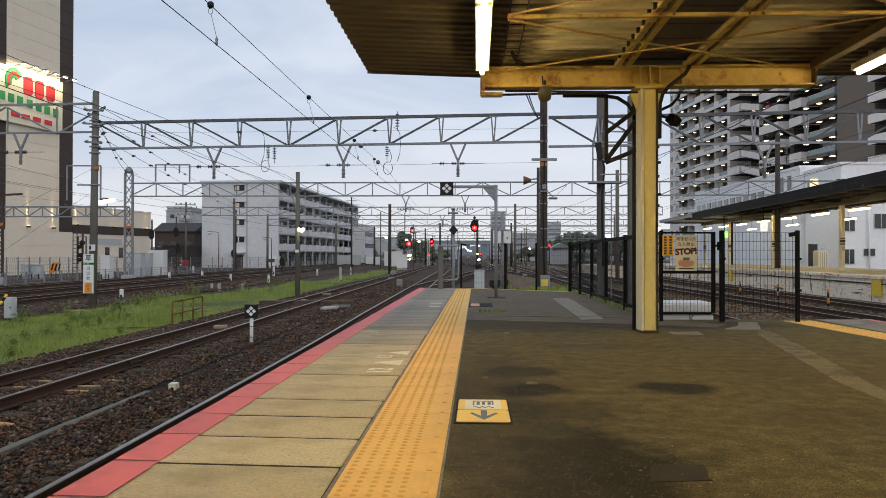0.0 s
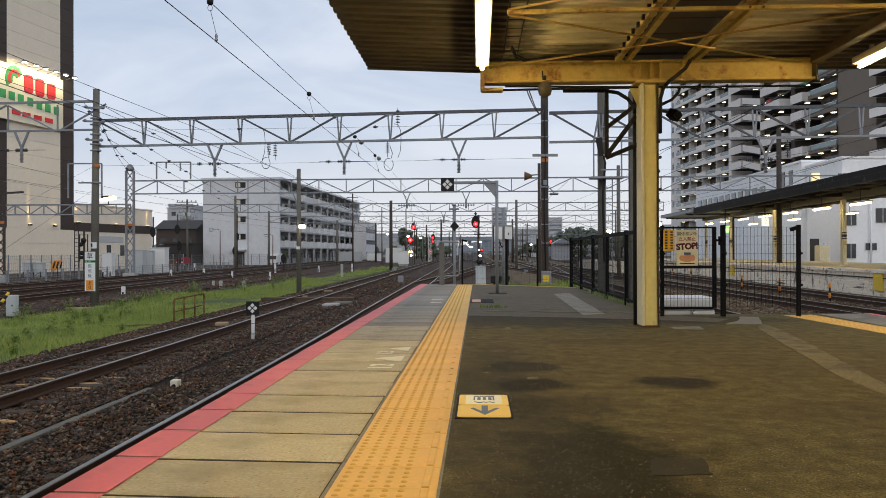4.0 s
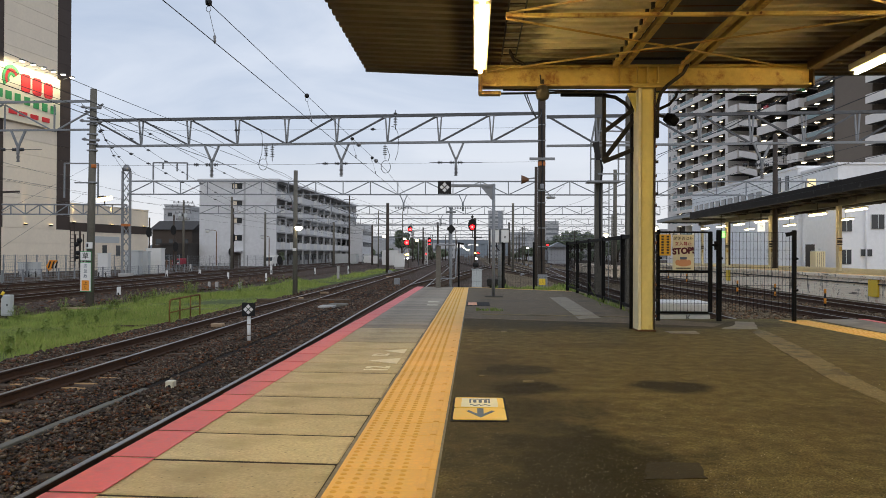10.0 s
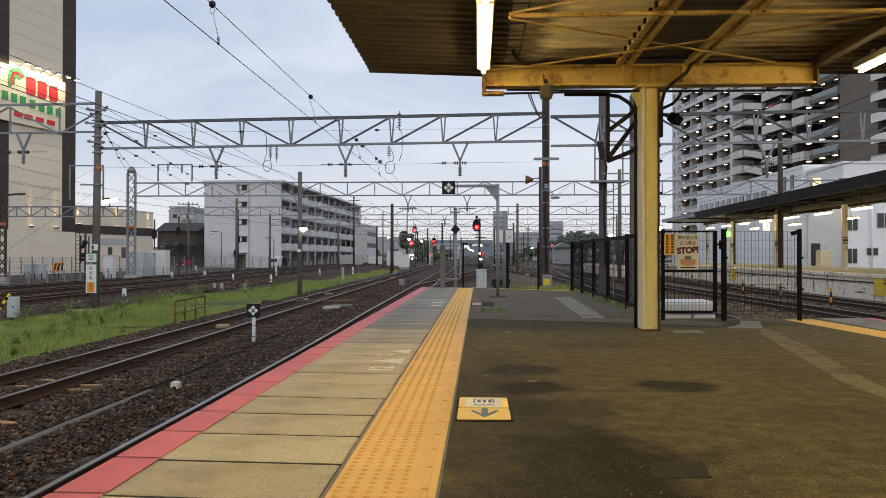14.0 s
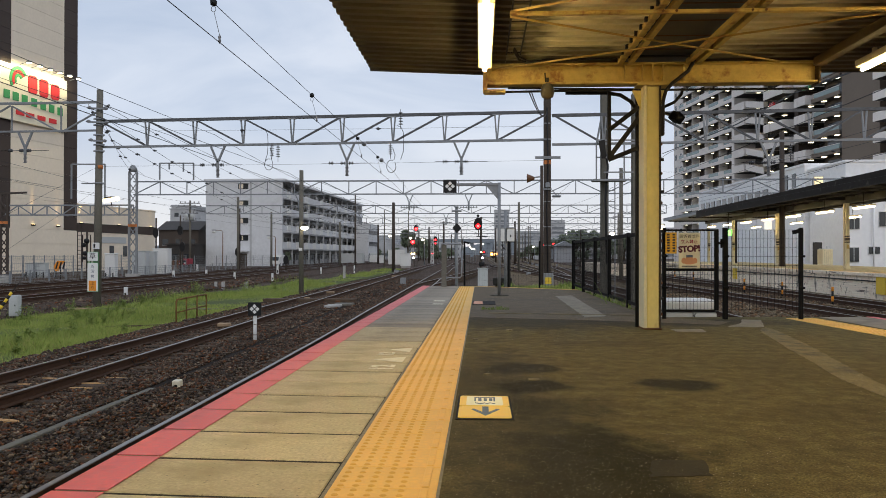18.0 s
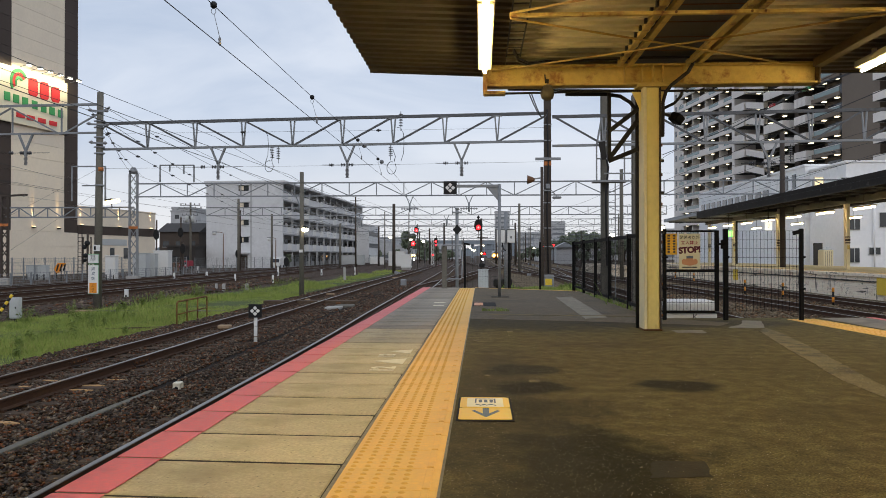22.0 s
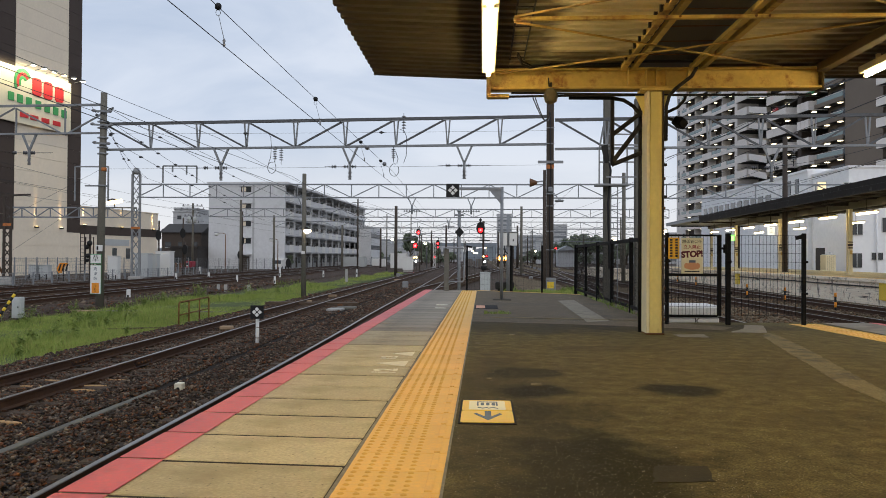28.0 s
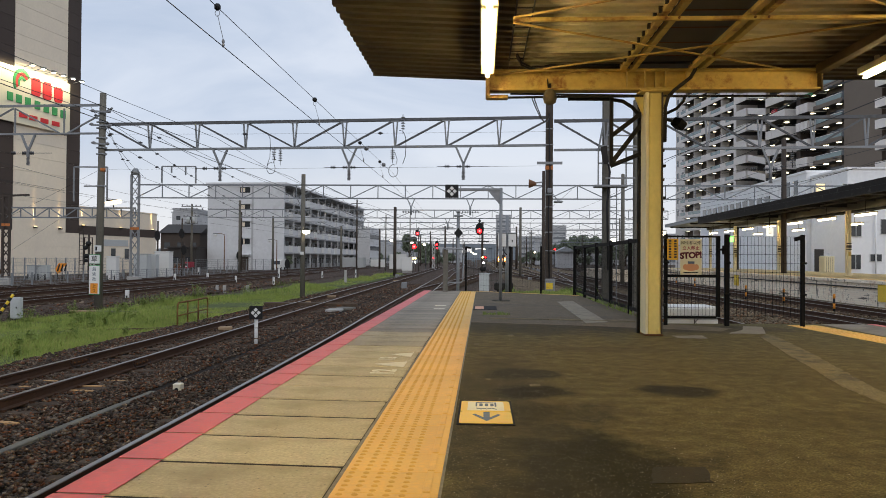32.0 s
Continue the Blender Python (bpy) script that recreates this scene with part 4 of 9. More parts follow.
flat("cover_label", [(-0.12, 13.72), (0.04, 13.72), (0.04, 14.48), (-0.12, 14.48)], skin_print, platform, "faded label", 0.010)

def loose_grit(x0, x1, y0, y1, per, r0, r1):
    v, f = stones(x0, x1, y0, y1, per, r0, r1, 0.0)
    v = v.reshape(-1, 6, 3)
    low = v[:, :, 2].mean(1) - np.random.uniform(0.0, 0.0016, len(v))
    v[:, :, 2] += (0.0006 - low)[:, None]
    return v.reshape(-1, 3), f


grit = [loose_grit(-0.14, 1.1, 2.2, 6.2, 1100, 0.0007, 0.0026), loose_grit(-0.14, 1.1, 2.2, 5.0, 60, 0.002, 0.0042), loose_grit(1.1, 3.6, 2.2, 5.0, 420, 0.0007, 0.0026), loose_grit(-0.1, 3.0, 5.0, 8.8, 160, 0.001, 0.003)]
gv, gf, gk = [], [], 0
for v, f in grit:
    gv.append(v)
    gf.append(f + gk)
    gk += len(v)
tagged(new("grit", fast_mesh("grit", np.concatenate(gv), np.concatenate(gf), grit_mat)), "fine pale grit worn loose from the asphalt", "grit", kind="stuff")

# edge slabs, red edge paint and guiding tiles, piece by piece
SLAB = Shape().soft_box(-1.605, -0.592, -0.2375, 0.2375, -0.034, 0.0, 0.006).mesh("edge_slab", slab_concrete)
SLAB_MID = Shape().soft_box(-1.605, -0.592, -0.2375, 0.2375, -0.034, 0.0, 0.006).mesh("edge_slab", slab_mid)
SLAB_OUT = Shape().soft_box(-1.605, -0.592, -0.2375, 0.2375, -0.034, 0.0, 0.006).mesh("edge_slab", slab_grey)
RED = Shape().soft_box(-1.606, -1.398, -0.2435, 0.2435, 0.0005, 0.0035, 0.001).mesh("red_edge", red_paint)
for me in (SLAB, SLAB_MID, SLAB_OUT, RED):
    for v in me.vertices:
        v.co.y -= 0.045 * (v.co.x + 0.6)
for k in range(57):
    y = -6.578 + 0.507 * k
    if y > 21.4:
        break
    for nm, me in (("edge_slab", SLAB), ("red_edge", RED)):
        if nm == "edge_slab" and y > 7.6 + random.uniform(0, 1.6):
            me = SLAB_OUT if y > 9.0 + random.uniform(0, 2.4) else SLAB_MID  # beyond the roof they are greyer and darker
        ob = new(nm, me)
        ob.parent = platform
        ob.location = (-2 + random.uniform(-0.003, 0.003), y - 8, -EARTH_Z + (random.uniform(-0.003, 0.001) if nm == "edge_slab" else 0.0005))
        ob.rotation_euler = (random.uniform(-0.002, 0.002) if nm == "edge_slab" else 0, 0, 0)


def tactile_mesh():
    s = Shape().soft_box(-0.571, -0.163, -0.1475, 0.1475, -0.034, 0.001, 0.002)
    s.soft_box(-0.225, -0.192, -0.136, 0.136, 0.0, 0.007, 0.004)
    base = len(s.f)
    for i in range(5):
        for j in range(5):
            c = (-0.571 + 0.034 + 0.06 * i, -0.12 + 0.06 * j)
            n = 8
            ring = [(math.cos(2 * math.pi * q / n), math.sin(2 * math.pi * q / n)) for q in range(n)]
            vs = [(c[0] + a * 0.0145, c[1] + b * 0.0145, 0.001) for a, b in ring] + [(c[0] + a * 0.009, c[1] + b * 0.009, 0.005) for a, b in ring]
            s.add(vs, [(q, (q + 1) % n, n + (q + 1) % n, n + q) for q in range(n)] + [tuple(range(n, 2 * n))], False)
    return s.mesh("tactile_tile", tactile_yellow, (0, 0, 0), tile_dot, base)


TACTILE = tactile_mesh()
for k in range(95):
    y = -6.814 + 0.30 * k
    if y > 21.3:
        break
    ob = new("tactile_tile", TACTILE)
    ob.parent = platform
    ob.location = (-2, y - 8, -EARTH_Z + random.uniform(-0.001, 0.001))
part("grout_seam", Shape().box(-0.591, -0.572, -7, 21.5, -0.055, -0.006).box(-0.162, -0.150, -7, 21.4, -0.055, 0.0015), patch_pale, platform, "grey mortar seam")
# the other edge
for k in range(40):
    y = -0.85 + 0.30 * k
    if y > 11.0:
        break
    dx = -0.11 * (y - 11)
    ob = new("tactile_tile", TACTILE)
    ob.parent = platform
    ob.matrix_local = Matrix.Translation((-2 + 4.32 + 0.13 + dx * 0.55, y - 8, -EARTH_Z + 0.003)) @ pose(0, 0, 0, 0, 0, 6) @ pose(0.367, 0, 0)
flat("red_edge", [(5.50, -7), (5.615, -7), (5.595, 11.3), (5.48, 11.3)], red_paint, platform, "red edge paint", 0.006)
flat("edge_slab", [(4.95, -7), (5.49, -7), (5.47, 11.25), (4.80, 11.2)], slab_grey, platform, "concrete edge slab", 0.005)

# painted stop marks: a triangle and 12, twice
marks = material("worn_white_paint", (0.80, 0.74, 0.56), 0.7, vary=0.12, grain=40, stain=(0.5, 0.43, 0.3), stain_scale=9, stain_at=0.62, bump=0.1)
flat("stop_triangle", [(-0.895, 6.50), (-0.64, 6.33), (-0.64, 6.67)], marks, platform, "worn white triangle", 0.004, 0.003)
flat("stop_triangle", [(-0.83, 7.17), (-0.64, 7.0), (-0.64, 7.31)], marks, platform, "worn white triangle", 0.004, 0.003)
letters("stop_number", "12", 0.26, pose(-0.76, 6.06, 0.002, 0, 0, 90), marks, platform, 0.0015, "worn white number", 1.0, 0.006)
letters("stop_number", "12", 0.20, pose(-0.83, 6.87, 0.002, 0, 0, 90), marks, platform, 0.0015, "worn white number", 1.0, 0.004)
flat("stop_bar", [(-0.85, 13.68), (-0.66, 13.68), (-0.66, 13.82), (-0.85, 13.82)], marks, platform, "worn white mark", 0.004, 0.003)
flat("stop_bar", [(-0.88, 14.56), (-0.67, 14.56), (-0.67, 14.74), (-0.88, 14.74)], marks, platform, "worn white mark", 0.004, 0.003)

# yellow floor sign: boarding place with an arrow
sticker = thing("floor_sign", (0.03, 4.5, 0.0), "yellow floor sticker with a seat pictogram and grey arrow", "floor sign")
part("backing", Shape().prism([(-0.134, 4.17), (0.184, 4.17), (0.184, 4.87), (-0.134, 4.87)], 0.0005, 0.004, "xy"), black_paint, sticker, "black painted ground")


def rounded(x0, x1, y0, y1, r, n=4):
    pts = []
    for cx, cy, a0 in ((x1 - r, y1 - r, 0), (x0 + r, y1 - r, 90), (x0 + r, y0 + r, 180), (x1 - r, y0 + r, 270)):
        pts += [(cx + r * math.cos(radians(a0 + 90 * i / n)), cy + r * math.sin(radians(a0 + 90 * i / n))) for i in range(n + 1)]
    return pts


sign_yellow = material("sign_yellow", (0.93, 0.60, 0.07), 0.45, vary=0.05, grain=30, stain=(0.6, 0.35, 0.04), stain_scale=6, stain_at=0.66, bump=0.0)
part("plate", Shape().prism(rounded(-0.122, 0.172, 4.20, 4.515, 0.02), 0.004, 0.007, "xy").prism(rounded(-0.122, 0.172, 4.53, 4.845, 0.02), 0.004, 0.007, "xy"), sign_yellow, sticker, "yellow plates")
sticker_white = material("sticker_white", (0.90, 0.82, 0.58), 0.45, vary=0.05, grain=30, bump=0.0)
part("pictogram_ground", Shape().prism(rounded(-0.082, 0.135, 4.545, 4.815, 0.01), 0.007, 0.0085, "xy"), sticker_white, sticker, "cream panel")
pic = Shape().box(-0.035, 0.09, 4.77, 4.785, 0.0085, 0.010).box(-0.035, -0.025, 4.66, 4.785, 0.0085, 0.010).box(0.08, 0.09, 4.66, 4.785, 0.0085, 0.010)
for i in range(3):
    pic.prism(rounded(-0.012 + 0.033 * i, 0.008 + 0.033 * i, 4.67, 4.75, 0.008), 0.0085, 0.010, "xy")
pic.prism([(-0.03, 4.60), (0.0, 4.57), (0.03, 4.60), (0.03, 4.615), (0.0, 4.59), (-0.03, 4.615)], 0.0085, 0.010, "xy")
pic.prism([(0.03, 4.57), (0.06, 4.60), (0.09, 4.57), (0.09, 4.585), (0.06, 4.615), (0.03, 4.585)], 0.0085, 0.010, "xy")
part("pictogram", pic, slate_ink, sticker, "grey seat and arrow pictogram")
part("arrow", Shape().box(0.012, 0.048, 4.29, 4.50, 0.007, 0.0085).prism([(-0.05, 4.42), (0.03, 4.25), (0.11, 4.42), (0.095, 4.44), (0.03, 4.31), (-0.035, 4.44)], 0.0071, 0.0086, "xy"),
     slate_ink, sticker, "slate-grey arrow")

# ---- our canopy ----
# rusty yellow steel darkened to brown, as it looks in the eaves shade
steel_shaded = material("steel_shaded", (0.10, 0.068, 0.032), 0.7, vary=0.25, grain=14, stain=(0.08, 0.045, 0.02), stain_scale=2.5, stain_at=0.5, bump=0.3)
canopy = thing("platform_canopy", (2.05, 9.4, 0), "rust-streaked yellow steel platform canopy with corrugated sheeting", "canopy")
col = part("column", Shape().soft_box(1.968, 2.122, 9.29, 9.52, 0.0, 2.89, 0.012), cream_paint, canopy, "cream-yellow painted steel column")
part("column_flange", Shape().soft_box(1.930, 1.967, 9.26, 9.55, 0.0, 2.89, 0.006), cream_white, col, "pale flange")
part("column_flange", Shape().soft_box(2.123, 2.138, 9.27, 9.55, 0.0, 2.89, 0.005), brown_steel, col, "dark rusted flange")
for z in (0.18, 0.55, 1.05, 1.5, 1.85, 2.2, 2.52):
    part("bolt", Shape().tube((2.138, 9.30, z), (2.156, 9.30, z), 0.018, 8), rust, col, "rusted bolt head")
part("base_collar", Shape().soft_box(1.925, 2.145, 9.25, 9.55, 0.0, 0.02, 0.006), rust, col, "rusted foot")
part("cap_plate", Shape().soft_box(1.86, 2.24, 9.24, 9.56, 2.892, 2.918, 0.005), rust_yellow, col)
part("gusset", Shape().prism([(1.93, 2.86), (1.82, 2.86), (1.93, 2.62)], 9.40, 9.415), cream_paint, col)
part("gusset", Shape().prism([(2.138, 2.86), (2.25, 2.86), (2.138, 2.62)], 9.40, 9.415), cream_paint, col)
part("drain_pipe", Shape().tube((1.928, 9.60, 0.0), (1.928, 9.60, 2.9), 0.032, 10), dark_steel, canopy, "dark drain pipe")
for z in (0.35, 0.92, 1.15, 1.62, 2.0, 2.3):
    part("pipe_clip", Shape().box(2.138, 2.172, 9.28, 9.34, z, z + 0.03), dark_steel, canopy)
beam = Shape().soft_box(0.08, 3.96, 9.36, 9.38, 2.95, 3.15, 0.003).soft_box(0.08, 3.96, 9.27, 9.47, 2.92, 2.945, 0.004).soft_box(0.08, 3.96, 9.27, 9.47, 3.15, 3.172, 0.004)
for x in (1.72, 1.93, 2.05, 2.17, 2.42):
    beam.box(x - 0.006, x + 0.006, 9.275, 9.36, 2.945, 3.15)
part("cross_beam", beam, rust_yellow, canopy, "yellow steel beam with rust streaks")
part("beam_end_plate", Shape().soft_box(0.03, 0.08, 9.26, 9.48, 2.85, 3.18, 0.004), rust_yellow, canopy)
# the right end plate is coloured dark for the shade at this end
part("beam_end_plate", Shape().soft_box(3.96, 3.985, 9.26, 9.48, 2.90, 3.18, 0.004), steel_shaded, canopy)
part("beam_end_foot", Shape().soft_box(0.04, 0.30, 9.30, 9.44, 2.83, 2.87, 0.004), rust_yellow, canopy)
part("conduit", Shape().pipe([(0.28, 9.42, 2.86), (1.1, 9.42, 2.87), (3.9, 9.42, 2.87)], 0.014).pipe([(0.33, 9.37, 2.895), (2.0, 9.50, 2.895)], 0.012), dark_steel, canopy, "dark cable conduit")
curve = [(2.50, 9.2, 3.24), (2.49, 9.21, 3.14), (2.44, 9.22, 3.05), (2.34, 9.22, 2.97), (2.25, 9.22, 2.90), (2.185, 9.24, 2.82), (2.155, 9.25, 2.70), (2.155, 9.27, 2.3)]
part("cable", Shape().pipe(curve, 0.022, 8), dark_steel, canopy, "black cable bent down to the column")
part("cable", Shape().pipe([(2.44, 9.46, 2.89), (2.42, 9.46, 2.82), (2.34, 9.47, 2.73), (2.19, 9.48, 2.66)], 0.018, 8), dark_steel, canopy)

# corrugated sheets, higher at both rims than at the valley
def sheet_z(x):
    return 3.205 + 0.048 * max(0.0, 0.3 - x)


def corrugated(x0, x1, y0, y1, pitch=0.20, deep=0.05):
    """Sheeting whose ribs run across the platform, with a thickness."""
    prof, y = [], y0
    while y < y1 - 0.01:
        prof += [(y, 0), (y + pitch * 0.42, 0), (y + pitch * 0.5, deep), (y + pitch * 0.92, deep)]
        y += pitch
    prof.append((y, 0))
    vs, fs, n = [], [], len(prof)
    for dz in (0, 0.006):
        for x in (x0, x1):
            vs += [(x, q, sheet_z(x) + h + dz) for q, h in prof]
    for i in range(n - 1):
        fs += [(i, i + 1, n + i + 1, n + i), (2 * n + i, 3 * n + i, 3 * n + i + 1, 2 * n + i + 1), (i, 2 * n + i, 2 * n + i + 1, i + 1), (n + i, n + i + 1, 3 * n + i + 1, 3 * n + i)]
    return Shape().add(vs, fs)


# the outer sheets get the shaded colour, the inner ones painted shade patches
part("roof_sheet", corrugated(-1.43, 0.30, -6, 10.0), sheet_shaded, canopy, "weathered corrugated roof sheets with shade put into their dark colour")
part("roof_sheet", corrugated(0.302, 1.74, -6, 10.0), sheet_roof, canopy, "dull corrugated roof sheets with shade painted on as dark patches")
part("roof_sheet", corrugated(2.50, 3.98, -6, 10.0), sheet_roof, canopy, "dull corrugated roof sheets with shade painted on as dark patches")
part("roof_sheet", corrugated(3.982, 5.42, -6, 10.0), sheet_shaded, canopy, "weathered corrugated roof sheets with shade put into their dark colour")
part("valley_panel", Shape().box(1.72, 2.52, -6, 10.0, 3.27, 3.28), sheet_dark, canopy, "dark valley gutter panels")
for y in np.arange(3.0, 9.2, 0.55):
    part("panel_joint", Shape().box(1.72, 2.52, y, y + 0.012, 3.262, 3.27), rust, canopy)
trim_s = Shape().add([(-1.435, 10.0, 3.275), (0.3, 10.0, 3.195), (0.3, 10.0, 3.27), (-1.435, 10.0, 3.35), (-1.435, 10.02, 3.275), (0.3, 10.02, 3.195), (0.3, 10.02, 3.27), (-1.435, 10.02, 3.35)],
                     [(0, 1, 2, 3), (7, 6, 5, 4), (0, 4, 5, 1), (3, 2, 6, 7), (0, 3, 7, 4), (1, 5, 6, 2)]).box(0.3, 5.42, 10.0, 10.02, 3.195, 3.27)
part("end_trim", trim_s, sheet_dark, canopy, "dark end flashing")
for x in (1.66, 1.78, 2.46, 2.58):
    part("purlin", Shape().soft_box(x - 0.035, x + 0.035, -6, 9.27, 3.15, 3.203, 0.006), rust_yellow, canopy, "yellow purlin")
part("purlin", Shape().soft_box(3.90, 4.02, -6, 9.27, 3.10, 3.20, 0.006), steel_shaded, canopy, "rusted eaves purlin with its shade put into the dark brown")
for k, dz in enumerate((0.0, 0.022, 0.012)):
    part("loose_cable", Shape().pipe([(0.38, 8.7 + 0.05 * k, 3.20), (0.44, 8.95 + 0.04 * k, 3.17 - dz), (0.56, 9.08 + 0.04 * k, 3.145 - dz * 0.5), (0.78, 9.13 + 0.03 * k, 3.165 + dz), (1.05, 9.14 + 0.03 * k, 3.185), (1.6, 9.16, 3.19)], 0.012, 6),
         dark_steel, canopy, "dark cable hanging from the ladder")
part("conduit", Shape().pipe([(1.62, 9.12, 3.19), (1.9, 9.1, 3.195), (2.5, 9.1, 3.195)], 0.014, 6), dark_steel, canopy, "dark cable conduit")
for x, y in ((1.66, 7.145), (1.78, 7.145), (2.46, 7.145), (2.58, 7.145)):
    part("bolt", Shape().tube((x, 7.118, 3.105), (x, 7.108, 3.105), 0.012, 8), rust, canopy)
part("tie_bar", Shape().soft_box(0.27, 4.6, 7.12, 7.17, 3.088, 3.122, 0.004), rust_yellow, canopy, "yellow tie bar across the bay")
for a, b in (((0.28, 7.15, 3.08), (3.55, 9.3, 3.165)), ((0.14, 9.28, 3.10), (3.95, 7.15, 3.11)), ((0.28, 7.15, 3.13), (3.95, 5.0, 3.10)), ((0.28, 5.0, 3.12), (3.95, 7.12, 3.12))):
    part("bracing_rod", Shape().tube(a, b, 0.011, 6), rod_paint, canopy, "rusty yellow bracing rod")
ladder = Shape()
for x in (0.30, 0.46):
    ladder.box(x - 0.008, x + 0.008, 5.5, 9.0, 3.20, 3.225)
for y in np.arange(5.6, 9.0, 0.30):
    ladder.box(0.30, 0.46, y, y + 0.018, 3.20, 3.22)
part("cable_ladder", ladder, dark_steel, canopy, "dark cable ladder under the sheets")
for y in np.arange(5.6, 9.0, 0.25):
    part("sheet_clip", Shape().box(1.60, 1.63, y, y + 0.05, 3.16, 3.245), dark_steel, canopy)


def tube_lamp(x, y, long=2.36, z=3.02):
    th = thing("tube_lamp", (x, y, z), "lit warm-white tube lamp under the canopy", "lamp", "canopy tube lamps")
    part("housing", Shape().soft_box(x - 0.078, x + 0.078, y - long / 2, y + long / 2, z + 0.034, z + 0.11, 0.006).box(x - 0.02, x + 0.02, y - 0.9, y - 0.86, z + 0.11, 3.21).box(x - 0.02, x + 0.02, y + 0.86, y + 0.9, z + 0.11, 3.21), cream_white, th, "cream housing")
    part("tube", Shape().lathe((x, y, z + 0.005), [(0.012, -long / 2), (0.024, -long / 2 + 0.03), (0.026, -long / 2 + 0.08), (0.026, long / 2 - 0.08), (0.024, long / 2 - 0.03), (0.012, long / 2)], 12, "y"), tube_glow, th, "glowing tube")
    part("socket", Shape().tube((x, y + long / 2 - 0.005, z + 0.005), (x, y + long / 2 + 0.02, z + 0.005), 0.014, 8), cream_white, th)
    return th


for y in (7.83, 5.40, 2.97, 0.54, -1.9, -4.3):
    tube_lamp(0.05, y)
    tube_lamp(4.40, y + (0.15 if y > 7 else 0.15))

bell_brown = material("bell_brown", (0.125, 0.105, 0.072), 0.6, vary=0.3, grain=22, stain=(0.07, 0.05, 0.035), stain_scale=9, bump=0.2)
bell = thing("bell_speaker", (0.80, 9.36, 2.86), "round rust-brown bell hung under the canopy beam", "bell")
part("dome", Shape().lathe((0.80, 9.30, 2.83), [(0.02, 0.11), (0.055, 0.09), (0.08, 0.035), (0.083, -0.01), (0.068, -0.06), (0.025, -0.085)], 16), bell_brown, bell, "weathered bell")
part("bracket", Shape().box(0.785, 0.815, 9.28, 9.32, 2.92, 3.0).tube((0.78, 9.30, 2.95), (0.77, 9.30, 3.06), 0.008, 6), dark_steel, bell)

bracket = thing("steel_bracket", (1.9, 9.55, 2.1), "dark steel angle bracket fixed to the canopy column", "bracket")
bs = Shape().bar((1.58, 9.6, 2.90), (1.58, 9.6, 2.05), 0.045).bar((1.58, 9.6, 2.42), (1.95, 9.55, 2.70), 0.05).bar((1.58, 9.6, 2.08), (1.93, 9.56, 2.55), 0.055).bar((1.57, 9.6, 2.05), (1.95, 9.55, 2.20), 0.05)
part("frame", bs, dark_steel, bracket)
part("pipe_bend", Shape().pipe([(1.05, 9.62, 2.885), (1.55, 9.62, 2.88), (1.72, 9.61, 2.85), (1.84, 9.6, 2.77), (1.92, 9.58, 2.66)], 0.024, 8), dark_steel, bracket, "bent dark pipe")
floodbox = thing("camera_box", (2.34, 9.40, 2.53), "small black box camera on a column arm", "camera")
part("body", Shape().soft_box(-0.06, 0.06, -0.075, 0.075, -0.055, 0.055, 0.012, pose(2.345, 9.38, 2.53, 20, 30, 35)), black_paint, floodbox)
part("arm", Shape().bar((2.17, 9.42, 2.60), (2.33, 9.40, 2.55), 0.03), dark_steel, floodbox)


# ---- fences on and round the platform ----
def each(name, shapes, mat, parent, label=""):
    return [part(name, s, mat, parent, label) for s in shapes]


def wire_mesh(p, q, z0, z1, step, rows, r=0.0035):
    """Welded wire between two ground points."""
    s = Shape()
    p, q = Vector((*p, 0)), Vector((*q, 0))
    n = max(1, int((q - p).length / step))
    for i in range(n + 1):
        a = p.lerp(q, i / n)
        s.bar((a.x, a.y, z0), (a.x, a.y, z1), r * 2)
    for i in range(rows + 1):
        z = z0 + (z1 - z0) * i / rows
        s.bar((p.x, p.y, z), (q.x, q.y, z), r * 2)
    return s


side_fence = thing("side_fence", (2.43, 15.5, 0), "black steel mesh fence along the platform edge", "fence")
FY = [11.2, 13.0, 14.85, 16.6, 18.4, 20.2]
for i, y in enumerate(FY):
    x = 2.47 - 0.006 * (y - 11)
    post = part("post", Shape().soft_box(x - 0.032, x + 0.032, y - 0.032, y + 0.032, -0.05, 1.25, 0.006), black_paint, side_fence)
    if i:
        xp, yp = 2.47 - 0.006 * (FY[i - 1] - 11), FY[i - 1]
        part("rail", Shape().bar((xp, yp, 1.20), (x, y, 1.20), 0.045, 0.06), black_paint, side_fence)
        part("rail", Shape().bar((xp, yp, 0.10), (x, y, 0.10), 0.04, 0.05), black_paint, side_fence)
        part("mesh_panel", wire_mesh((xp, yp), (x, y), 0.10, 1.20, 0.06, 8, 0.0022), black_paint, side_fence)

gate_fence = thing("gate_fence", (3.4, 10.8, 0), "black wire mesh fence with a locked gate", "fence")
GY = 10.80


for x, w in ((2.528, 0.05), (3.356, 0.062), (4.374, 0.052)):
    part("post", Shape().soft_box(x - w / 2, x + w / 2, GY - w / 2, GY + w / 2, 0, 1.255, 0.006), black_paint, gate_fence)
    for z in (0.42, 0.85):
        part("hinge", Shape().soft_box(x - 0.042, x + 0.042, GY - 0.05, GY - 0.03, z, z + 0.03, 0.006), black_paint, gate_fence)
part("gate_frame", Shape().soft_box(3.211, 3.264, GY - 0.025, GY + 0.025, 0.12, 1.235, 0.006).soft_box(2.544, 3.211, GY - 0.02, GY + 0.02, 0.66, 0.70, 0.005)
           .soft_box(2.544, 3.211, GY - 0.02, GY + 0.02, 0.10, 0.13, 0.005).soft_box(2.544, 3.211, GY - 0.015, GY + 0.015, 1.21, 1.235, 0.005), black_paint, gate_fence)
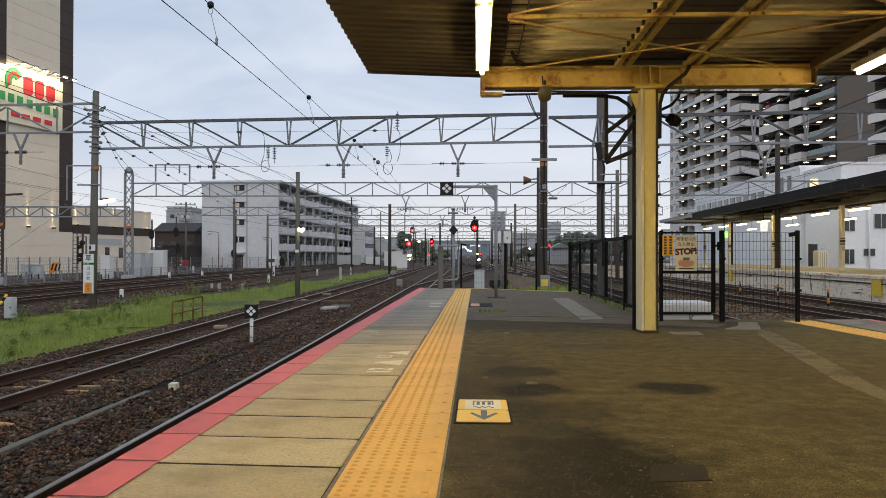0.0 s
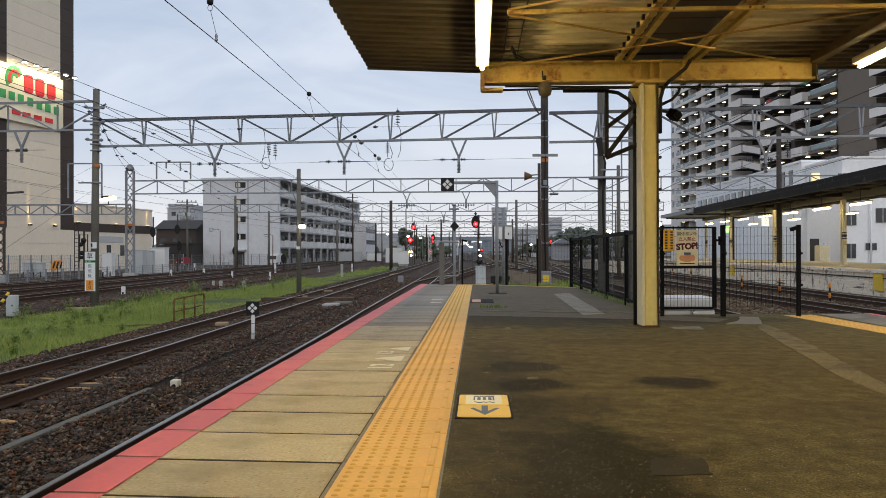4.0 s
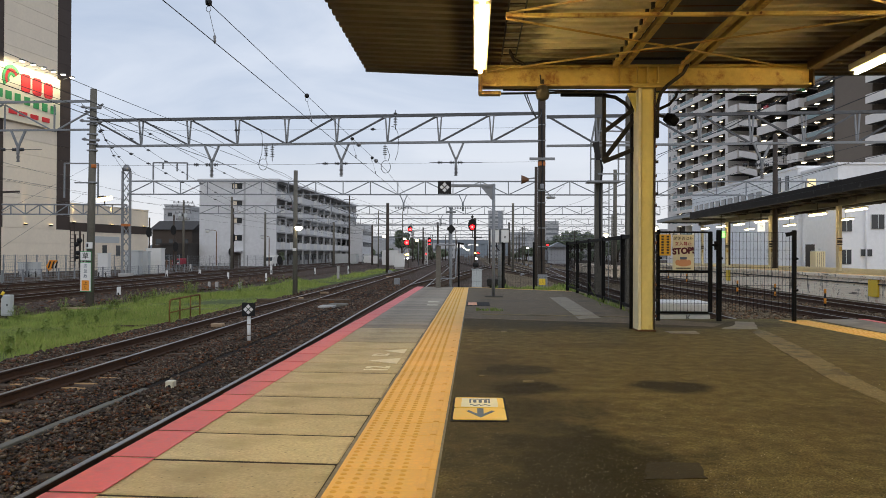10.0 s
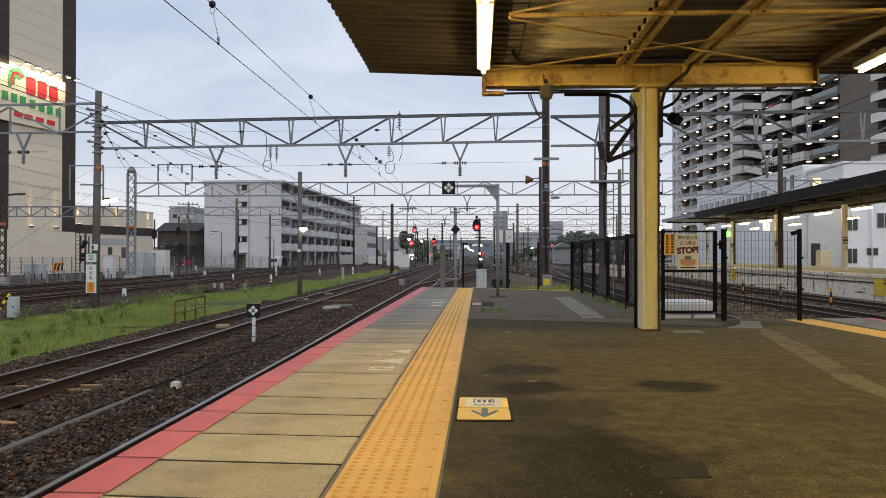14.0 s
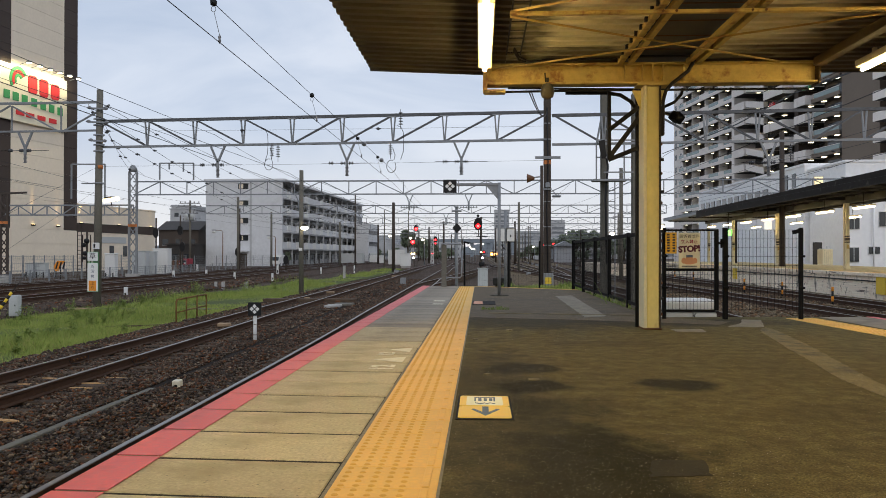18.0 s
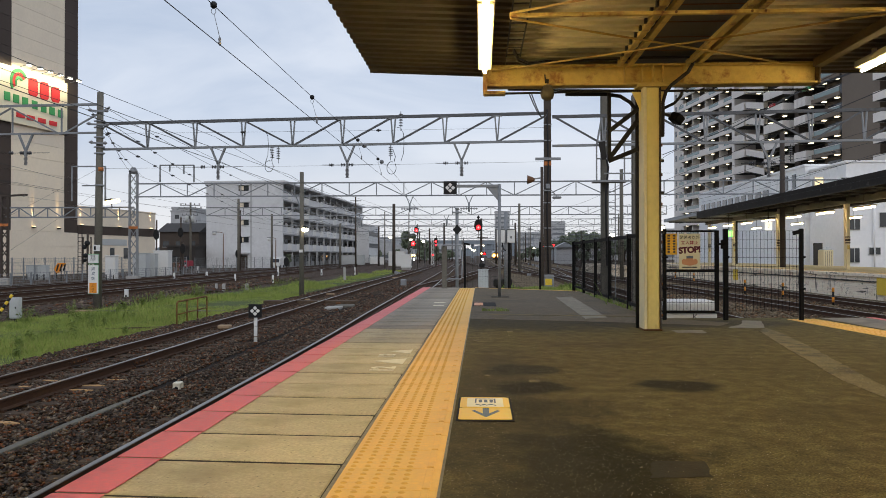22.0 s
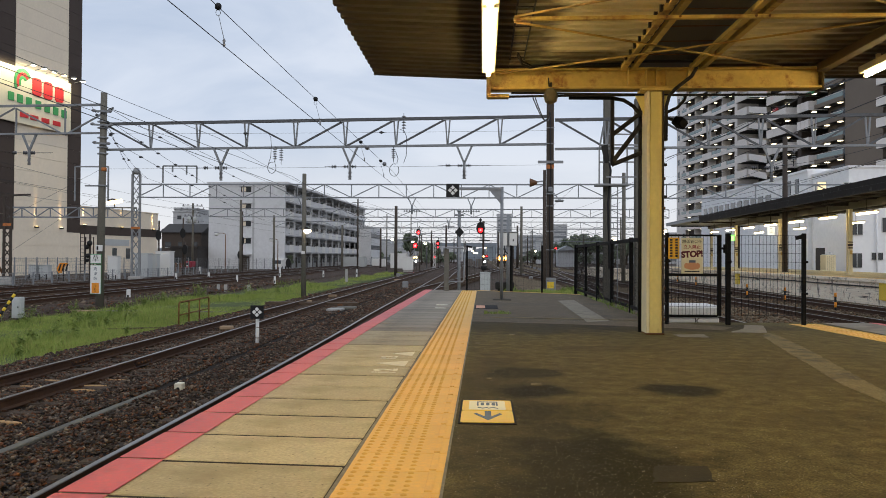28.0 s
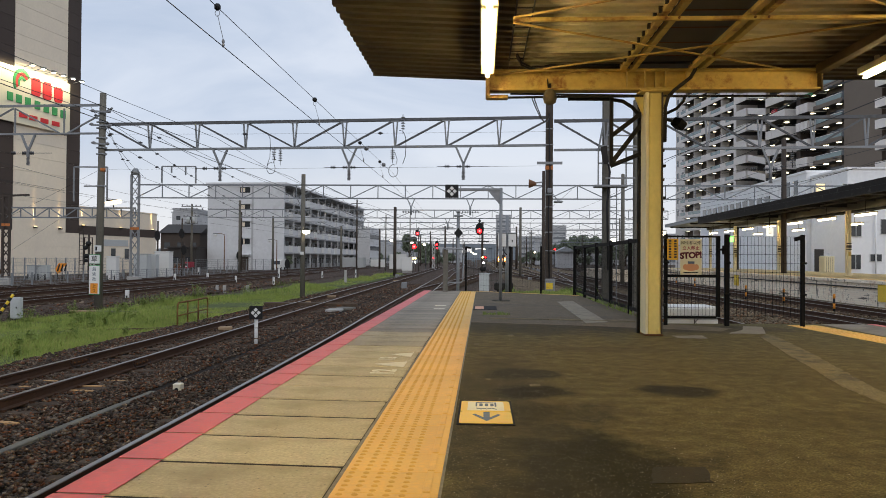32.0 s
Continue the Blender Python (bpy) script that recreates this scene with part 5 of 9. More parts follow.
part("gate_mesh", wire_mesh((2.544, GY), (3.218, GY), 0.12, 1.225, 0.048, 9, 0.0019), black_paint, gate_fence)
part("mesh_panel", wire_mesh((3.394, GY), (4.359, GY), 0.13, 1.225, 0.048, 9, 0.0019), black_paint, gate_fence)
part("latch", Shape().soft_box(3.234, 3.333, GY - 0.06, GY - 0.03, 1.03, 1.06, 0.004).soft_box(3.28, 3.333, GY - 0.06, GY - 0.03, 0.98, 1.10, 0.004), black_paint, gate_fence)
part("top_arm", Shape().bar((4.268, GY, 1.19), (4.374, GY, 1.22), 0.05), black_paint, gate_fence)

stop_sign = thing("warning_sign", (2.859, GY - 0.04, 0.95), "cream no-entry sign with red lettering wired to the gate", "sign")
SX, SZ = 2.859, 0.943
part("plate", Shape().soft_box(SX - 0.145, SX + 0.145, GY - 0.044, GY - 0.038, SZ - 0.245, SZ + 0.245, 0.002), sign_cream, stop_sign)
letters("line", "関係者以外", 0.054, Matrix.Translation((SX, GY - 0.045, SZ + 0.19)) @ FACE, black_plain, stop_sign, 0.001, "black lettering")
letters("line", "立入禁止", 0.056, Matrix.Translation((SX, GY - 0.045, SZ + 0.118)) @ FACE, ink_red, stop_sign, 0.001, "dark red lettering", 1.1, 0.001)
letters("line", "STOP!", 0.115, Matrix.Translation((SX, GY - 0.045, SZ + 0.018)) @ FACE @ pose(0, 0, 0, 0, 0, 4), ink_maroon, stop_sign, 0.001, "bold dark red lettering", 0.95, 0.006)
fig = Shape()
for dx, dz, a, b in ((0.0, -0.125, 0.055, 0.05), (-0.075, -0.14, 0.033, 0.04), (0.075, -0.14, 0.033, 0.04), (0.0, -0.165, 0.075, 0.028)):
    fig.add([(SX + dx + a * math.cos(q), GY - 0.0455 - 0.0004 * a * 100, SZ + dz + b * math.sin(q)) for q in np.linspace(0, 6.28, 17)[:-1]], [tuple(range(16))])
part("emblem", fig, skin_print, stop_sign, "orange printed emblem")
part("emblem_cap", Shape().box(SX - 0.045, SX + 0.045, GY - 0.0535, GY - 0.0525, SZ - 0.095, SZ - 0.062), slate_ink, stop_sign, "grey printed cap shape")
part("small_print", Shape().box(SX - 0.10, SX + 0.10, GY - 0.0452, GY - 0.0445, SZ - 0.222, SZ - 0.208), black_plain, stop_sign, "line of tiny print")
yel_sign = thing("notice_sign", (2.613, GY - 0.04, 1.05), "yellow notice plate with two columns of dark print", "sign")
YX, YZ = 2.613, 1.045
part("plate", Shape().soft_box(YX - 0.076, YX + 0.076, GY - 0.044, GY - 0.038, YZ - 0.145, YZ + 0.145, 0.002), notice_orange, yel_sign)
for c in (-0.036, 0.036):
    for k in range(7):
        if c > 0 or k < 7:
            z = YZ + 0.115 - 0.037 * k
            part("print_bar", Shape().box(YX + c - 0.017, YX + c + 0.017, GY - 0.0452, GY - 0.0442, z - 0.012, z + 0.012), brown_steel, yel_sign)

kbox = thing("equipment_box", (2.93, 11.6, -0.3), "white trackside equipment box marked K", "equipment box")
part("body", Shape().soft_box(2.70, 3.44, 11.45, 12.1, -0.75, 0.05, 0.02), white_paint, kbox)
part("lid", Shape().soft_box(2.68, 3.46, 11.42, 12.15, 0.065, 0.22, 0.03), white_paint, kbox)
# solid dark strip in place of the shade between body and lid
part("lid_rim", Shape().soft_box(2.675, 3.465, 11.415, 12.155, 0.052, 0.064, 0.004), dark_steel, kbox, "dark strip drawn as the shaded gap under the lid")
letters("letter", "K", 0.12, Matrix.Translation((3.12, 11.446, -0.01)) @ FACE, black_plain, kbox, 0.001)

# ---- platform end ----
end_rail = thing("end_barrier", (-0.75, 21.0, 0), "galvanised hoop barrier with a weathered post at the platform end", "barrier")
part("post", Shape().soft_box(-1.055, -0.92, 20.95, 21.05, -0.02, 1.14, 0.01), pole_concrete, end_rail, "brown weathered post")
part("hoop", Shape().pipe([(-1.06, 20.9, 1.0), (-1.05, 20.9, 1.15), (-1.0, 20.9, 1.17), (-0.55, 20.9, 1.16), (-0.50, 20.9, 1.13), (-0.49, 20.9, 1.0)], 0.022, 8), galvanised, end_rail)
part("hoop", Shape().pipe([(-0.92, 20.9, 0.22), (-0.88, 20.9, 0.255), (-0.55, 20.9, 0.25), (-0.51, 20.9, 0.30), (-0.49, 20.9, 1.0)], 0.02, 8), galvanised, end_rail)
end_fence = thing("end_fence", (0.9, 21.3, 0), "thin dark wire fence across the platform end", "fence")
for x, y, w in ((-0.44, 21.45, 0.05), (0.75, 20.9, 0.045), (1.55, 20.4, 0.045), (2.38, 20.1, 0.05)):
    part("post", Shape().soft_box(x - w / 2, x + w / 2, y - w / 2, y + w / 2, -0.1, 1.24, 0.006), black_paint, end_fence)
part("post_arm", Shape().bar((-0.45, 21.42, 1.22), (-0.30, 21.40, 1.19), 0.05), black_paint, end_fence)
EF = [(-0.44, 21.45), (0.75, 20.9), (1.55, 20.4), (2.38, 20.1)]
for a, b in zip(EF, EF[1:]):
    part("mesh_panel", wire_mesh(a, b, 0.02, 1.2, 0.075, 8, 0.0012), black_paint, end_fence)

stop_post = thing("stop_position_sign", (0.40, 16.6, 0), "grey steel post and arm with a black board of white diamonds", "sign")
part("post", Shape().tube((0.40, 16.6, 0.0), (0.40, 16.6, 2.42), 0.035, 12), galvanised, stop_post)
part("foot_plate", Shape().soft_box(0.22, 0.60, 16.42, 16.76, 0.0, 0.012, 0.003), patch_tar, stop_post, "dark patched foot")
part("arm", Shape().soft_box(-0.52, 0.42, 16.57, 16.63, 2.35, 2.41, 0.008), galvanised, stop_post)
part("gusset", Shape().prism([(0.37, 2.36), (0.12, 2.36), (0.37, 2.06)], 16.585, 16.615), galvanised, stop_post)


def diamond_board(th, x, y, z, size, two=False):
    h = size / 2
    part("board", Shape().soft_box(x - h, x + h, y - 0.012, y + 0.012, z - h, z + h, 0.004), black_plain, th, "black square board")
    k = size * 0.165
    for dx, dz in ((0, 1), (0, -1), (1, 0), (-1, 0)):
        cx, cz = x + dx * size * 0.215, z + dz * size * 0.215
        part("white_diamond", Shape().prism([(cx + k, cz), (cx, cz + k), (cx - k, cz), (cx, cz - k)], y - 0.016, y - 0.012), white_plain, th)


diamond_board(stop_post, -0.655, 16.6, 2.345, 0.285)

black_diamond_post = thing("track_sign_post", (-0.83, 27, EARTH_Z), "grey post with a black diamond board", "sign")
part("post", Shape().tube((-0.83, 27, EARTH_Z), (-0.83, 27, 2.50), 0.055, 10), galvanised, black_diamond_post)
part("cap", Shape().soft_box(-1.0, -0.66, 26.93, 27.07, 2.36, 2.42, 0.01).tube((-0.83, 27, 2.5), (-0.83, 27, 2.56), 0.07, 10), galvanised, black_diamond_post)
part("board", Shape().prism([(-0.66, 1.79), (-0.82, 1.97), (-0.98, 1.79), (-0.82, 1.61)], 26.9, 26.92), black_plain, black_diamond_post)

box_post = thing("equipment_post", (0.67, 21.6, 0), "grey post with white and grey junction boxes and black cables", "equipment post")
part("post", Shape().tube((0.70, 21.6, -0.3), (0.70, 21.6, 2.11), 0.05, 10), galvanised, box_post)
part("post", Shape().soft_box(0.76, 0.84, 21.7, 21.78, -0.3, 1.3, 0.01), dark_steel, box_post, "dark steel stub")
part("junction_box", Shape().soft_box(0.44, 0.665, 21.45, 21.60, 1.24, 1.60, 0.012), white_paint, box_post)
for bx in (0.44, 0.73):
    part("box_lid", Shape().soft_box(bx - 0.012, bx + 0.225, 21.43, 21.63, 1.604, 1.63, 0.008), galvanised, box_post)
    part("box_lock", Shape().box(bx + 0.09, bx + 0.12, 21.44, 21.449, 1.36, 1.42), dark_steel, box_post)
part("junction_box", Shape().soft_box(0.73, 0.94, 21.45, 21.62, 1.24, 1.60, 0.012), white_paint, box_post)
part("cable", Shape().pipe([(0.60, 21.55, 1.24), (0.605, 21.55, 1.14), (0.64, 21.54, 1.05), (0.69, 21.54, 1.02)], 0.014, 6), black_paint, box_post)
part("cable", Shape().pipe([(0.80, 21.55, 1.24), (0.80, 21.56, 0.9), (0.78, 21.6, 0.5), (0.77, 21.6, 0.0)], 0.014, 6), black_paint, box_post)

cab = thing("signal_cabinet", (0.08, 29, -0.3), "small pale grey signal cabinet behind the platform fence", "cabinet")
part("body", Shape().soft_box(-0.10, 0.28, 28.9, 29.2, -0.35, 0.34, 0.015), grey_box, cab)
part("roof", Shape().soft_box(-0.12, 0.30, 28.88, 29.22, 0.342, 0.37, 0.01), grey_box, cab)
part("leg", Shape().soft_box(-0.05, 0.23, 28.95, 29.15, EARTH_Z, -0.35, 0.01), grey_box, cab)
tank = thing("cable_trough", (0.6, 26, -0.2), "dark steel equipment case in the grass", "equipment case")
part("case", Shape().soft_box(0.42, 1.05, 25.9, 26.2, -0.15, 0.10, 0.03), dark_steel, tank)
part("stand", Shape().box(0.5, 0.97, 26.0, 26.1, EARTH_Z, -0.15), dark_steel, tank)


def signal(name, x, y, z, r=0.24, glow=red_glow, top=0.45, lens=0.12):
    """A single-lens signal on a mast, with a hood and an oval black backboard."""
    th = thing(name, (x, y, EARTH_Z), "railway signal showing red on a dark mast", "signal", "railway signals")
    part("mast", Shape().tube((x + 0.14, y + 0.2, EARTH_Z), (x + 0.14, y + 0.2, z + top), 0.055, 8), brown_steel, th)
    n = 20
    out = [(x + r * math.cos(2 * math.pi * i / n), z + 0.10 + r * 1.45 * math.sin(2 * math.pi * i / n)) for i in range(n)]
    part("backboard", Shape().prism(out, y, y + 0.04), black_plain, th, "black oval backboard")
    # lens drawn large as the red halo, with a brighter glare centre added
    part("lens", Shape().lathe((x, y - 0.03, z), [(lens, 0.03), (lens * 0.98, 0.0), (lens * 0.5, -0.02)], 16, "y"), glow, th, "glowing red lens")
    part("lamp_core", Shape().lathe((x, y - 0.056, z), [(lens * 0.46, 0.012), (lens * 0.44, 0.0), (lens * 0.2, -0.012)], 12, "y"), red_core, th, "bright centre added for the lamp's glare")
    hood = Shape()
    vs = []
    for k in range(13):
        a = math.pi * (k / 12 * 1.3 - 0.15)
        vs += [(x + 1.25 * lens * math.cos(a), y, z + 1.25 * lens * math.sin(a)), (x + 1.25 * lens * math.cos(a), y - 0.22 * (0.4 + 0.6 * max(0, math.sin(a))), z + 1.25 * lens * math.sin(a))]
    hood.add(vs, [(2 * k, 2 * k + 1, 2 * k + 3, 2 * k + 2) for k in range(12)])
    part("hood", hood, black_plain, th, "black hood")
    return th


s1 = signal("home_signal", -0.12, 38, 2.26, 0.21, lens=0.11)
part("finial", Shape().prism([(-0.12, 2.86), (-0.04, 2.76), (-0.12, 2.66), (-0.20, 2.76)], 37.98, 38.0), black_plain, s1)
part("backlight_cover", Shape().lathe((-0.12, 37.99, 2.62), [(0.06, 0.0), (0.05, -0.03)], 12, "y"), black_plain, s1)
for dx, z, m, r in ((0.04, 0.98, orange_glow, 0.042), (0.18, 0.98, red_glow, 0.042), (0.09, 0.70, white_glow, 0.055)):
    part("marker_lamp", Shape().lathe((dx, 37.9, z), [(r, 0.03), (r, 0.0), (r * 0.5, -0.015)], 12, "y"), m, s1, "small glowing lamp")
    part("lamp_case", Shape().soft_box(dx - 0.075, dx + 0.075, 37.935, 38.1, z - 0.075, z + 0.075, 0.02), black_plain, s1)
part("lamp_case", Shape().soft_box(-0.08, 0.20, 37.9, 38.1, 0.30, 0.52, 0.04), black_plain, s1, "dark relay case")
part("step", Shape().box(-0.2, 0.35, 37.95, 38.3, 1.75, 1.78).box(-0.12, -0.08, 38.0, 38.05, 1.78, 2.3), brown_steel, s1)

s2 = signal("home_signal", -9.85, 118, 4.72, 0.36, lens=0.24, top=1.0)
# this lens too is enlarged to take in its halo
part("lens", Shape().lathe((-10.35, 117.9, 2.70), [(0.33, 0.03), (0.32, 0.0), (0.15, -0.04)], 16, "y"), red_glow, s2, "glowing red lens")
part("lamp_core", Shape().lathe((-10.35, 117.84, 2.70), [(0.16, 0.02), (0.15, 0.0), (0.08, -0.02)], 12, "y"), red_core, s2, "bright centre added for the lamp's glare")
part("backboard", Shape().lathe((-10.35, 118.0, 2.72), [(0.42, 0.05), (0.42, 0.0)], 20, "y"), black_plain, s2, "black round backboard")
part("marker_lamp", Shape().lathe((-10.5, 117.9, 0.92), [(0.15, 0.03), (0.14, 0.0)], 12, "y").lathe((-10.15, 117.9, 0.92), [(0.15, 0.03), (0.14, 0.0)], 12, "y"), orange_glow, s2, "small glowing lamp")
part("marker_lamp", Shape().lathe((-10.22, 117.9, 0.32), [(0.15, 0.03), (0.14, 0.0)], 12, "y"), white_glow, s2, "small white lamp")
part("ladder", Shape().tube((-10.1, 118.3, EARTH_Z), (-10.1, 118.3, 4.4), 0.03, 6), brown_steel, s2)
s3 = signal("home_signal", -8.75, 150, 3.62, 0.42, lens=0.2, top=1.2)
part("lens", Shape().lathe((-8.75, 149.9, 2.9), [(0.18, 0.03), (0.17, 0.0)], 16, "y"), red_soft, s3)
wh = Shape()
for z in np.arange(EARTH_Z, 4.0, 0.8):
    wh.bar((-9.55, 149, z), (-9.05, 149, z + 0.8), 0.06).bar((-9.05, 149, z), (-9.55, 149, z + 0.8), 0.06)
wh.bar((-9.55, 149, EARTH_Z), (-9.55, 149, 4.4), 0.08).bar((-9.05, 149, EARTH_Z), (-9.05, 149, 4.4), 0.08)
part("lattice_mast", wh, white_paint, s3, "white lattice mast")
part("marker_lamp", Shape().lathe((-9.3, 148.9, 1.0), [(0.10, 0.03), (0.1, 0.0)], 12, "y"), red_glow, s3)
cab2 = thing("relay_cabinet", (-11.2, 117, EARTH_Z), "white trackside relay cabinet", "cabinet")
part("body", Shape().soft_box(-12.1, -10.55, 116.5, 117.6, EARTH_Z + 0.3, 0.95, 0.04), white_paint, cab2)
part("roof", Shape().soft_box(-12.2, -10.45, 116.4, 117.7, 0.955, 1.05, 0.03), white_paint, cab2)
part("plinth", Shape().box(-12.0, -10.65, 116.6, 117.5, EARTH_Z, EARTH_Z + 0.3), concrete, cab2)

# ---- catenary gantries, poles and wires ----
def insulator(s, a, b, n=4, r=0.075):
    """A short string of discs from a to b."""
    a, b = Vector(a), Vector(b)
    d = (b - a) / n
    s.tube(a, b, r * 0.25, 6)
    for i in range(n):
        c = a + d * (i + 0.35)
        s.tube(c, c + d * 0.35, r * 0.55, 8, r)
    return s


g1 = thing("catenary_gantry", (2.63, 29.4, EARTH_Z), "grey steel lattice gantry on concrete and steel posts over the tracks", "gantry", "catenary gantries")


def gy1(x):
    return 29.4 - 0.075 * (x - 2.6)


def chord(s, x0, x1, z, h, w=0.10):
    return s.bar((x0, gy1(x0), z), (x1, gy1(x1), z), w, h)


ZT, ZB = 6.27, 5.22
part("top_chord", chord(Shape(), -15.35, 2.55, ZT, 0.115), galv_dark, g1)
part("bottom_chord", chord(Shape(), -15.35, 2.55, ZB, 0.085), galvanised, g1)
ZTR, ZBR = 6.13, 5.03  # the span beyond the brown post hangs a little lower
part("top_chord", chord(Shape(), 2.7, 24, ZTR, 0.115), galv_dark, g1)
part("bottom_chord", chord(Shape(), 2.7, 24, ZBR, 0.085), galvanised, g1)
xs = [-15.45 + 2.01 * i for i in range(10)]
for i, x in enumerate(xs[:-1]):
    xn = xs[i + 1]
    if i:
        part("strut", Shape().bar((x - 0.01, gy1(x), ZB), (x - 0.09, gy1(x), ZT), 0.055), galvanised, g1)
        part("strut", Shape().bar((x + 0.01, gy1(x), ZB), (x + 0.09, gy1(x), ZT), 0.055), galvanised, g1)
        part("plate", Shape().box(x - 0.18, x + 0.18, gy1(x) - 0.06, gy1(x) - 0.05, ZT - 0.09, ZT - 0.045), galvanised, g1)
    lo, hi = (ZT, ZB) if i < 4 else (ZB, ZT)
    part("diagonal", Shape().bar((x, gy1(x), lo), (xn, gy1(xn), hi), 0.068), galv_dark, g1)
xs = [2.78 + 1.84 * i for i in range(12)]
for i, x in enumerate(xs[:-1]):
    xn = xs[i + 1]
    if i:
        part("strut", Shape().bar((x - 0.01, gy1(x), ZBR), (x - 0.09, gy1(x), ZTR), 0.055), galvanised, g1)
        part("strut", Shape().bar((x + 0.01, gy1(x), ZBR), (x + 0.09, gy1(x), ZTR), 0.055), galvanised, g1)
    lo, hi = (ZTR, ZBR) if i < 5 else (ZBR, ZTR)
    part("diagonal", Shape().bar((x, gy1(x), lo), (xn, gy1(xn), hi), 0.068), galv_dark, g1)
part("post", Shape().tube((-15.50, 30.6, EARTH_Z), (-15.40, 30.6, 7.52), 0.165, 14, 0.125), pole_concrete, g1, "weathered concrete pole")
part("post_band", Shape().tube((-15.41, 30.6, 4.32), (-15.41, 30.6, 4.47), 0.14, 14), faded_orange, g1, "faded orange band")
for z in (6.3, 6.05, 5.65, 5.25, 5.0, 3.7):
    part("post_clamp", Shape().tube((-15.41, 30.6, z), (-15.41, 30.6, z + 0.07), 0.165, 12).box(-15.62, -15.18, 30.5, 30.56, z, z + 0.06), galvanised, g1)
part("post", Shape().soft_box(2.39, 2.65, gy1(2.6) - 0.14, gy1(2.6) + 0.14, EARTH_Z, 7.6, 0.02), brown_steel, g1, "dark brown steel post")
part("post_band", Shape().soft_box(2.385, 2.655, gy1(2.6) - 0.145, gy1(2.6) + 0.145, 4.26, 4.44, 0.02), faded_orange, g1, "faded orange band")
part("post_clamp", Shape().box(2.05, 3.0, gy1(2.6) - 0.2, gy1(2.6) - 0.15, 4.47, 4.57), galvanised, g1)
part("post_cable", Shape().pipe([(2.50, 29.22, 6.4), (2.54, 29.22, 4.2), (2.49, 29.22, 2.6), (2.53, 29.22, 0.2)], 0.022, 6), wire_black, g1, "black cable down the post")
part("post_fitting", Shape().soft_box(2.36, 2.68, 29.2, 29.25, 3.30, 3.36, 0.01).soft_box(2.44, 2.60, 29.15, 29.25, 3.38, 3.58, 0.03), galvanised, g1, "grey clamp")
for z in (2.85, 1.9, 1.2, 5.2, 5.8):
    part("post_strap", Shape().box(2.375, 2.665, gy1(2.6) - 0.155, gy1(2.6) - 0.141, z, z + 0.04), galvanised, g1)
part("post_box", Shape().soft_box(2.36, 2.72, 29.0, 29.2, -0.33, 0.17, 0.02), galvanised, g1, "grey box with a yellow plate")
part("post_plate", Shape().box(2.40, 2.64, 28.985, 28.998, -0.22, 0.02), yellow_paint, g1, "yellow plate")
part("post_lamp", Shape().soft_box(2.68, 3.02, 29.1, 29.3, 3.02, 3.10, 0.03).tube((2.85, 29.2, 3.1), (2.7, 29.3, 3.3), 0.02, 6), galvanised, g1, "grey lamp head")
for x, w in ((4.703, 0.26), (5.873, 0.26)):
    part("post", Shape().soft_box(x - w / 2, x + w / 2, 29.6, 29.86, EARTH_Z, 7.0, 0.02), pole_concrete, g1, "weathered concrete post")
plat = thing("pole_platform", (4.8, 29.5, 3.7), "small steel maintenance step with rails on a post", "platform step")
part("deck", Shape().soft_box(4.20, 5.45, 29.1, 29.6, 3.62, 3.70, 0.01), galvanised, plat)
for a, b in (((4.32, 29.1, 3.7), (4.32, 29.1, 5.0)), ((4.32, 29.1, 5.0), (4.55, 29.3, 6.1)), ((5.35, 29.1, 3.7), (5.35, 29.1, 5.2)), ((4.32, 29.1, 4.5), (5.6, 29.1, 4.5)), ((4.6, 29.1, 5.55), (6.1, 29.3, 5.55)),
             ((4.32, 29.1, 5.15), (6.0, 29.2, 5.15)), ((4.6, 29.15, 3.95), (5.7, 29.15, 3.95))):
    part("rail", Shape().bar(a, b, 0.05), galvanised, plat)
part("panel", Shape().prism([(4.38, 5.1), (4.62, 5.15), (4.66, 4.45), (4.50, 4.45)], 29.0, 29.05), dark_steel, plat, "dark hanging panel")
part("cable", Shape().pipe([(4.75, 29.4, 6.0), (4.62, 29.3, 5.0), (4.78, 29.3, 4.2), (4.7, 29.4, 3.0), (4.75, 29.4, 0.5)], 0.04, 6), wire_black, plat)


pl_ladder = thing("post_ladder", (4.925, 29.5, -1.0), "grey steel ladder fixed to the concrete post", "ladder")
for lx in (4.819, 5.073):
    part("stile", Shape().bar((lx, 29.5, EARTH_Z), (lx, 29.5, 3.62), 0.035), galvanised, pl_ladder)
for k in range(11):
    part("rung", Shape().bar((4.819, 29.5, -0.9 + 0.42 * k), (5.073, 29.5, -0.9 + 0.42 * k), 0.03), galvanised, pl_ladder)


